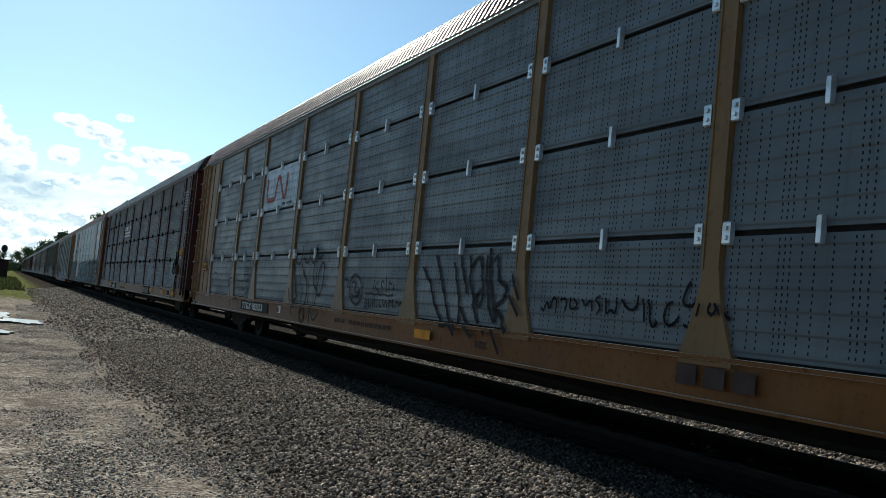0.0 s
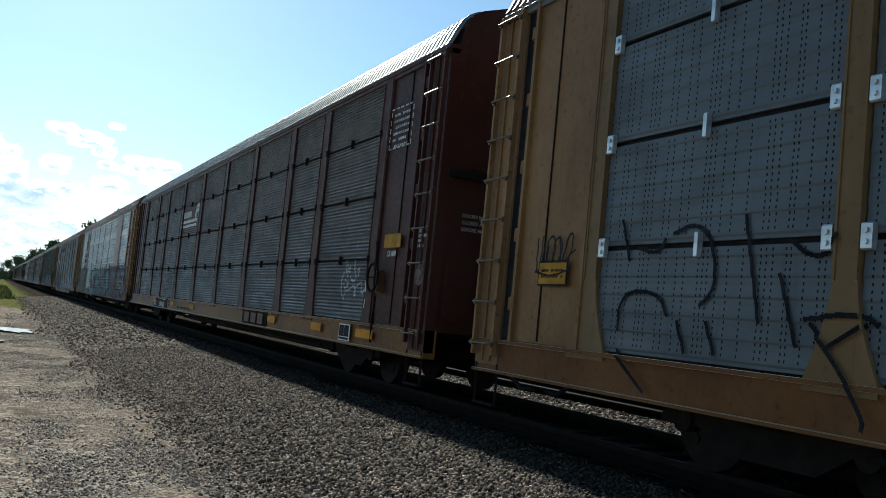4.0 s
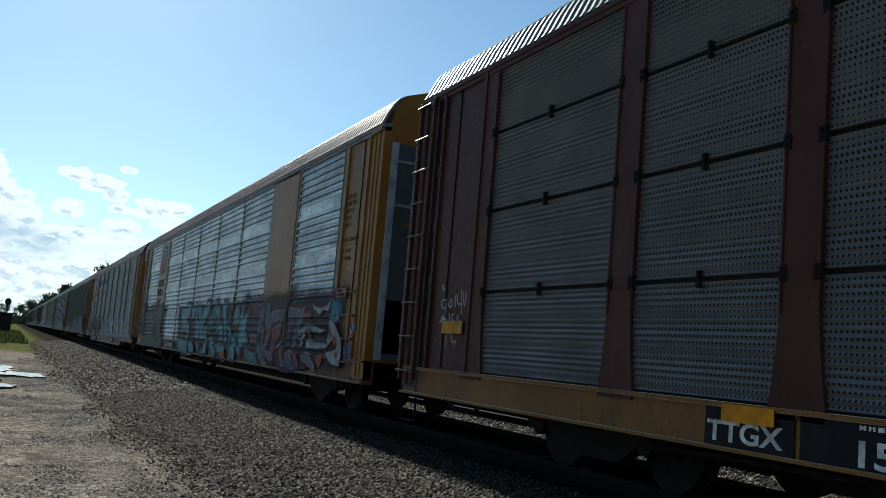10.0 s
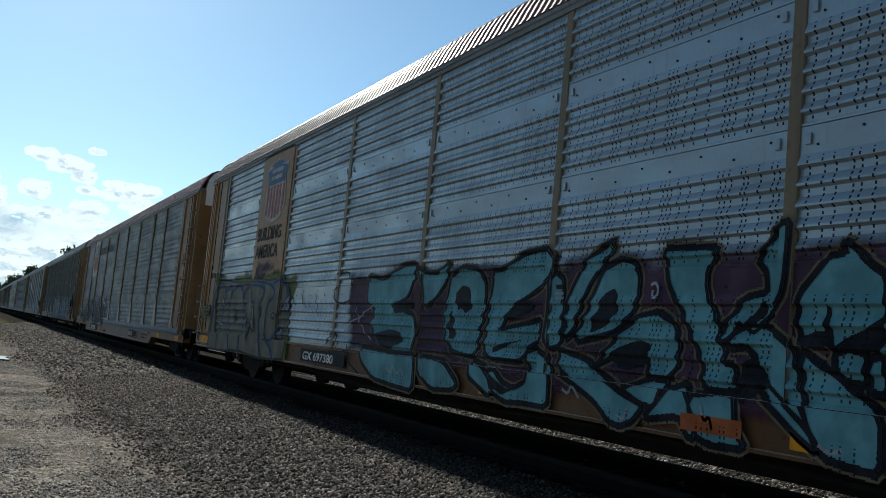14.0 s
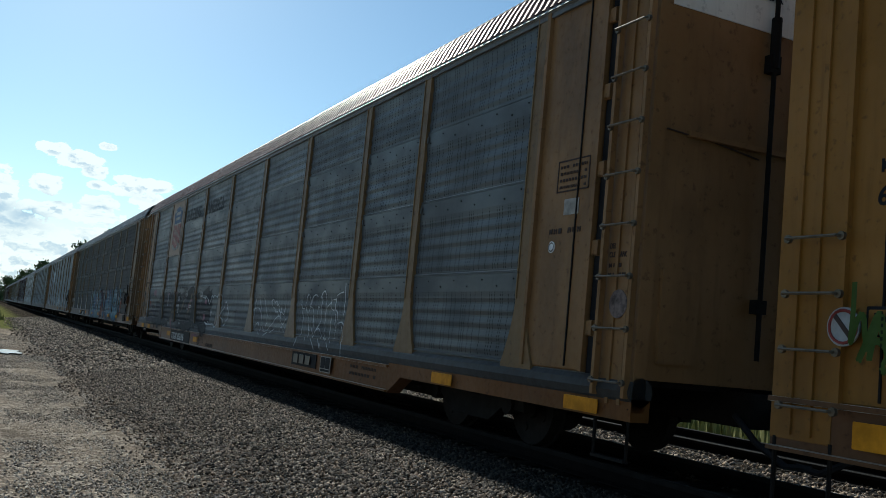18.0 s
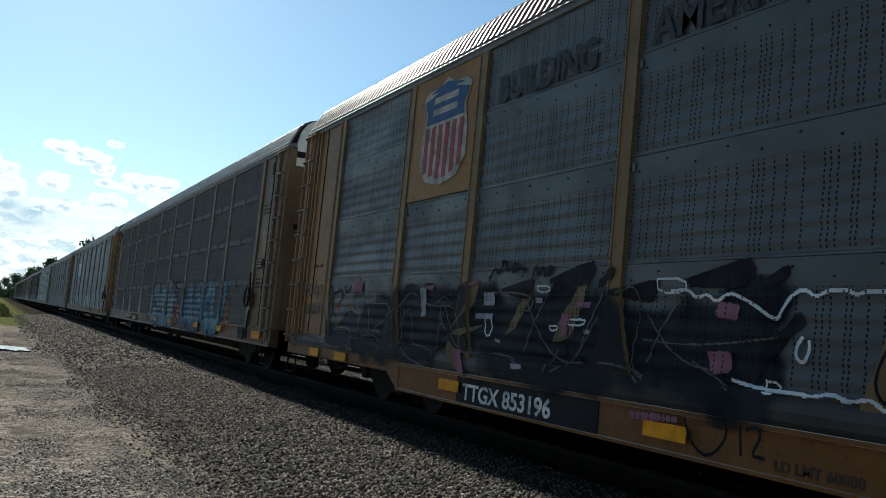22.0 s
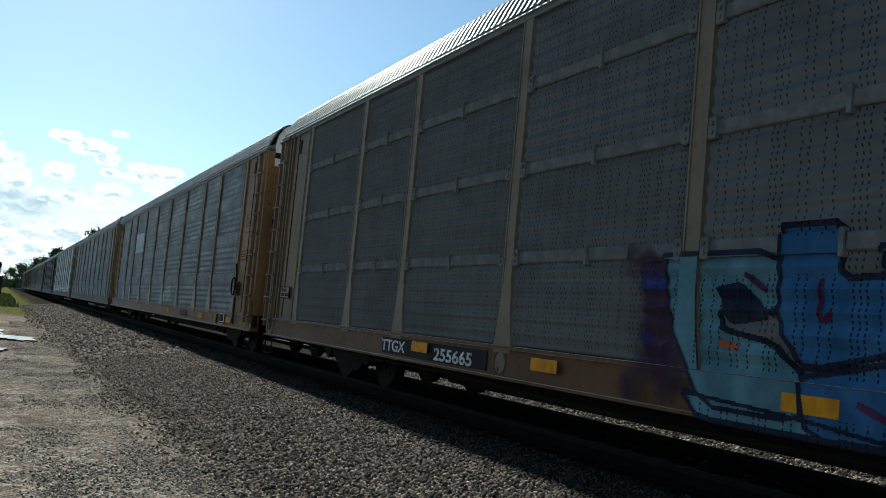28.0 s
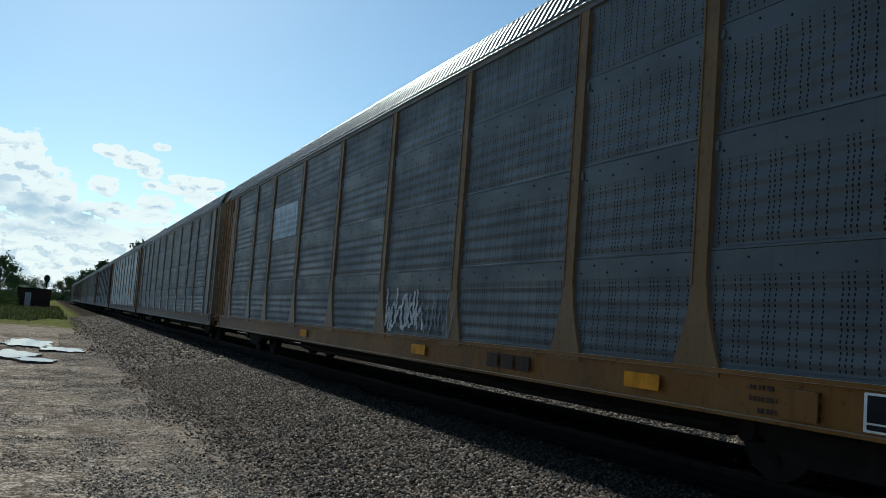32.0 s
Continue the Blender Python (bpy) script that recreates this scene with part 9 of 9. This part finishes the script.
form(holes, (-2.15, 0.88), (-2.33, 0.75), (-2.5, 0.54), (-2.23, 0.56))
form(holes, (-2.11, 1.52), (-2.18, 1.55), (-2.17, 1.37), (-2.12, 1.4))
form(curls, (-1.7, 1.8), (-1.86, 1.78), (-1.85, 1.62), (-1.74, 1.57))
form(curls, (-1.98, 1.36), (-2.02, 1.15), (-2.19, 1.12), (-2.25, 1.37), (-2.31, 1.52), (-2.49, 1.56))
form(curls, (-0.83, 1.56), (-0.87, 1.41), (-1.04, 1.45), (-1.04, 1.63))
form(curls, (-1.34, 0.84), (-1.5, 0.95), (-1.73, 0.95))
form(curls, (0.16, 1.53), (0.16, 1.24), (0.06, 1.32))
form(curls, (0.83, 1.57), (0.61, 1.46))
form(curls, (-1.77, 1.04), (-1.93, 0.98), (-1.92, 0.89))
form(curls, (-2.45, 0.66), (-2.63, 0.64), (-2.65, 0.56))
form(curls, (-0.22, 0.78), (-0.55, 0.66), (-0.72, 0.76))
form(dashes, (-0.4, 1.37), (-0.73, 1.38))
form(dashes, (-0.6, 1.24), (-0.81, 1.25))
form(dashes, (-0.43, 1.16), (-0.61, 1.15))
form(dashes, (-1.69, 1.37), (-1.96, 1.39))
form(dashes, (-1.47, 1.49), (-1.64, 1.51))
form(dashes, (-2.18, 1.74), (-2.51, 1.84))
form(dashes, (-2.66, 0.95), (-2.88, 0.96))
form(dashes, (-2.62, 0.86), (-2.75, 0.86))
form(dashes, (-2.84, 1.52), (-2.92, 1.53))
form(dashes, (1.04, 1.08), (0.87, 1.06))
NOTE = "broad pale blue graffiti letters with dark outlines"
fill(sp, letters + deep, "g_navy", NOTE, 0.005, 0.03)
fill(sp, letters, "g_sky", NOTE, 0.008)
fill(sp, deep, "g_blue", NOTE, 0.011)
fill(sp, holes, "g_navy", NOTE, 0.014)
outline(sp, letters + deep, "g_navy", NOTE, 0.014, 0.017)
outline(sp, curls, "g_plum", "plum curls on the letters", 0.02, 0.02, False)
outline(sp, dashes, "g_rust", "orange dashes on the letters", 0.026, 0.023, False)
haze(sp, -2.5, -3.2, 1.2, 1.7, "h_purple", "purple sprayed haze", 0.2, 45, 0.0035, 0.35)
letters, deep, holes, shine = [], [], [], []
form(letters, (-3.9, 1.5), (-4.3, 1.69), (-4.45, 1.39), (-4.8, 1.36), (-4.79, 1.68), (-5.33, 1.83), (-5.43, 1.49), (-5.88, 0.74), (-5.58, 0.54), (-5.34, 0.78), (-5.15, 1.12), (-5.24, 0.7), (-5.13, 0.66), (-4.81, 0.86), (-4.85, 0.69), (-4.47, 0.54), (-4.33, 0.71), (-4.02, 1.06))
form(letters, (-5.68, 1.77), (-6.21, 1.88), (-6.28, 1.66), (-6.51, 1.33), (-6.55, 0.8), (-6.55, 0.54), (-5.79, 0.54), (-5.76, 0.58), (-5.88, 0.74), (-5.76, 1))
form(deep, (-4.3, 1.69), (-4.45, 1.39), (-4.69, 1.41), (-4.56, 1.16), (-4.56, 0.73), (-4.38, 1.04))
form(deep, (-5.68, 1.77), (-6.21, 1.86), (-6.22, 1.72), (-5.92, 1.61), (-5.88, 1.25), (-5.78, 1.23))
form(holes, (-6.05, 1.17), (-6.27, 1.01), (-6.11, 0.9))
form(holes, (-6.09, 0.7), (-6.37, 0.81), (-6.42, 0.62), (-6.28, 0.54))
form(holes, (-4.82, 0.84), (-5.13, 0.66), (-4.89, 0.6))
form(holes, (-4.52, 1.77), (-4.68, 1.77), (-4.75, 1.4), (-4.64, 1.45))
form(shine, (-5.33, 1.81), (-5.55, 1.33), (-5.87, 0.75))
form(shine, (-4.72, 0.99), (-4.83, 0.79))
form(shine, (-5.15, 1.12), (-5.22, 0.86))
form(shine, (-6.23, 1.76), (-6.51, 1.33))
form(shine, (-6.05, 1.17), (-6.27, 1.01))
NOTE = "broad deep blue graffiti letters with white edges"
fill(sp, letters, "g_navy", NOTE, 0.005, 0.025)
fill(sp, letters, "g_deep", NOTE, 0.008)
fill(sp, deep, "g_indigo", NOTE, 0.011)
fill(sp, holes, "g_rust", "orange gaps in the letters", 0.014)
outline(sp, letters + holes, "g_navy", NOTE, 0.012, 0.017)
outline(sp, shine, "g_white", "white edges of the letters", 0.010, 0.02, False)
piece(sp, "KU", -6.55, -9.3, 0.72, 1.7, [("g_navy", 0.24, -0.02, -0.02), ("g_deep", 0.21, 0, 0), ("g_sky", 0.09, -0.06, 0.02)], NOTE, 33, 0.1, 1.05)
plate(car_e, 7.45, 4.5, 0.59, 0.80, "stencil_black", "number_panel", "black panel with white stencilled letters", -HALF_W - 0.03)
words(car_e, "TTGX", 7.45, 0.63, 0.20, "stencil_worn", -HALF_W - 0.046, 1.45)
words(car_e, "255665", 5.8, 0.61, 0.20, "stencil_worn", -HALF_W - 0.046, 1.66)
for y in (6.15, 3.3, 0.15, -2.6, -6.6, -9.3):
    reflector(car_e, y, 0.735, 0.46, 0.12, -HALF_W - 0.078)
o = part("round_mark", mesh("round_mark", *disc(-HALF_W - 0.034, -HALF_W - 0.028, 4.22, 0.695, 0.125, 24)), M["tan"], car_e, "round plate mark with a dark ring")
part("ring", mesh("ring", *tube([(-HALF_W - 0.034, 4.22 + 0.115 * math.cos(k * 0.3307), 0.695 + 0.115 * math.sin(k * 0.3307)) for k in range(20)], 0.006, 5)), M["stencil_dark"], o)
words(car_e, "F", 4.25, 0.60, 0.07, "stencil_dark", -HALF_W - 0.04)
reflector(car_e, -12.6, 0.72, 0.6, 0.15)
data_panel(car_e, -11.35, 0.72, "stencil_faded")
hand_brake(car_e, -11.95, 1.45)
boxed_sign(car_e, -12.25, 2.14, 0.48, 0.2, "tan_end")
bars(car_e, -12.05, -12.5, 3.3, 0.05, 5, "stencil_dark", -HALF_W - 0.024, 3)
bars(car_e, -12.0, -12.5, 1.8, 0.05, 5, "stencil_dark", -HALF_W - 0.024, 3)
boxed_sign(car_e, 12.35, 1.35, 0.55, 0.22, "tan", ("THIS CAR", "EXCESS HEIGHT"))
bars(car_e, -2.7, -3.6, 0.62, 0.08, 8, "stencil_dark", -HALF_W - 0.03)

# clean grey car
sp = Spray(car_f, "low_rib")
patch(sp, 6.9, 4.6, 2.75, 3.5, "patch", "pale faded emblem patch", 0.004)
tag(sp, -1.6, -2.9, 0.95, 1.5, "g_white", "white sprayed tag", 0.03, 150, 5)
tag(sp, -2.9, -4.1, 0.9, 1.4, "g_grey", "faint grey tag", 0.014, 151, 5)
owner_blocks(car_f, -5.3, -6.4, 0.60, 0.80, "stencil_dark")
for y in (-8.35, -11.6, 3.0, -3.2):
    reflector(car_f, y, 0.70, 0.5, 0.13)
data_panel(car_f, -10.9, 0.70)
hand_brake(car_f, -12.15, 1.45)
boxed_sign(car_f, -12.4, 2.13, 0.58, 0.2, "sign_yellow")
bars(car_f, -9.6, -10.3, 0.74, 0.05, 8, "stencil_dark", -HALF_W - 0.03, 3)
for a, b, z0, z1 in ((-12.18, -12.75, 3.045, 3.06), (-12.18, -12.75, 2.64, 2.655), (-12.18, -12.195, 2.655, 3.045), (-12.735, -12.75, 2.655, 3.045)):
    plate(car_f, a, b, z0, z1, "stencil_dark", "stencil_frame", "", -HALF_W - 0.022, 0.003)
bars(car_f, -12.24, -12.68, 2.93, 0.035, 7, "stencil_dark", -HALF_W - 0.024, 4)
plate(car_f, -13.16, -13.5, 0.88, 1.17, "round_worn", "scraped_patch", "scraped pale patch", -HALF_W - 0.052, 0.003)
plate(car_f, -9.95, -10.3, 0.58, 0.78, "yellow_dull", "blank_plate", "", -HALF_W - 0.064)

part("door_handle_bar", mesh("door_handle_bar", *chamfered(-1.45, -0.5, -13.73, -13.66, 2.77, 2.86, 0.02)), M["under"], car_b, "dark bar across the end doors")
# heads of the end doors
for c in (car_d, car_e, car_f):
    me = lettering("EXCESS HEIGHT CAR", 0.10, 1.0).copy()
    for v in me.vertices:
        x, y, z = v.co
        v.co = (-y, x, z)
    part("lettering", me, M["stencil_black"], c, "black stencilled letters", (-1.18, -END - 0.002, 4.29 if c == car_d else 4.35))
for c in (car_e, car_f):
    part("door_slot", mesh("door_slot", *slab([(-1.37, 2.78), (-0.45, 2.78), (-0.45, 2.88), (-1.37, 2.88)], "y", -END - 0.002, -END + 0.016)), M["stencil_black"], c, "dark slot across the end doors")
lock = part("lock_rod", mesh("lock_rod", *joined(tube([(-0.34, -END - 0.05, 1.1), (-0.34, -END - 0.05, 4.35)], 0.022, 8), box(-0.40, -0.28, -END - 0.07, -END + 0.01, 3.62, 3.78), box(-0.40, -0.28, -END - 0.07, -END + 0.01, 1.5, 1.62))), M["under"], car_d, "dark upright lock rod of the end doors")
part("rod_sleeve", mesh("rod_sleeve", *tube([(-0.34, -END - 0.05, 3.66), (-0.34, -END - 0.05, 4.12)], 0.045, 8)), M["under"], lock)
part("curved_line", mesh("curved_line", *slab([(-1.42, 2.93), (-0.9, 2.90), (-0.4, 2.84), (-0.4, 2.85), (-0.9, 2.91), (-1.42, 2.94)], "y", -END - 0.001, -END + 0.012)), M["stencil_dark"], car_d, "thin dark line across the end doors")
# stencils on the corner of the dull grey car
for a, b, z0, z1 in ((-12.18, -12.70, 2.79, 2.805), (-12.18, -12.70, 2.50, 2.515), (-12.18, -12.195, 2.50, 2.80), (-12.685, -12.70, 2.50, 2.80)):
    plate(car_d, a, b, z0, z1, "stencil_dark", "stencil_frame", "", -HALF_W - 0.022, 0.003)
bars(car_d, -12.22, -12.66, 2.72, 0.04, 9, "stencil_dark", -HALF_W - 0.024, 4)
plate(car_d, -12.33, -12.57, 2.28, 2.43, "stencil_dull", "paper_label", "small pale paper label", -HALF_W - 0.022, 0.003)
bars(car_d, -12.1, -12.64, 2.10, 0.07, 7, "stencil_dark", -HALF_W - 0.024)
o = part("round_mark", mesh("round_mark", *disc(-HALF_W - 0.026, -HALF_W - 0.02, -12.17, 1.99, 0.055, 20)), M["stencil_white"], car_d, "small round white label")
part("ring", mesh("ring", *tube([(-HALF_W - 0.027, -12.17 + 0.04 * math.cos(k * 0.3307), 1.99 + 0.04 * math.sin(k * 0.3307)) for k in range(20)], 0.005, 4)), M["stencil_dark"], o)
for i, t in enumerate(("DECK", "CLEARANCE")):
    words(car_d, t, -13.11, 1.93 - 0.075 * i, 0.065, "stencil_dark", -HALF_W - 0.034, 0.75)
bars(car_d, -13.1, -13.42, 1.76, 0.05, 5, "stencil_dark", -HALF_W - 0.034, 2)
part("round_mark", mesh("round_mark", *disc(-HALF_W - 0.052, -HALF_W - 0.047, -13.3, 1.46, 0.12, 24)), M["round_worn"], car_d, "worn round mark")


def motions():
    for car, y in CARS:
        walk(car, [(t, pose(TRACK_X, y - SPEED * t - lead, RAIL_Z)) for t, lead in LEAD])
    for w, a in WHEELS:
        walk(w, [(i * 0.1, pose(0, a, 0.42, math.degrees(SPEED * i * 0.1 / 0.42))) for i in range(321)])


motions()
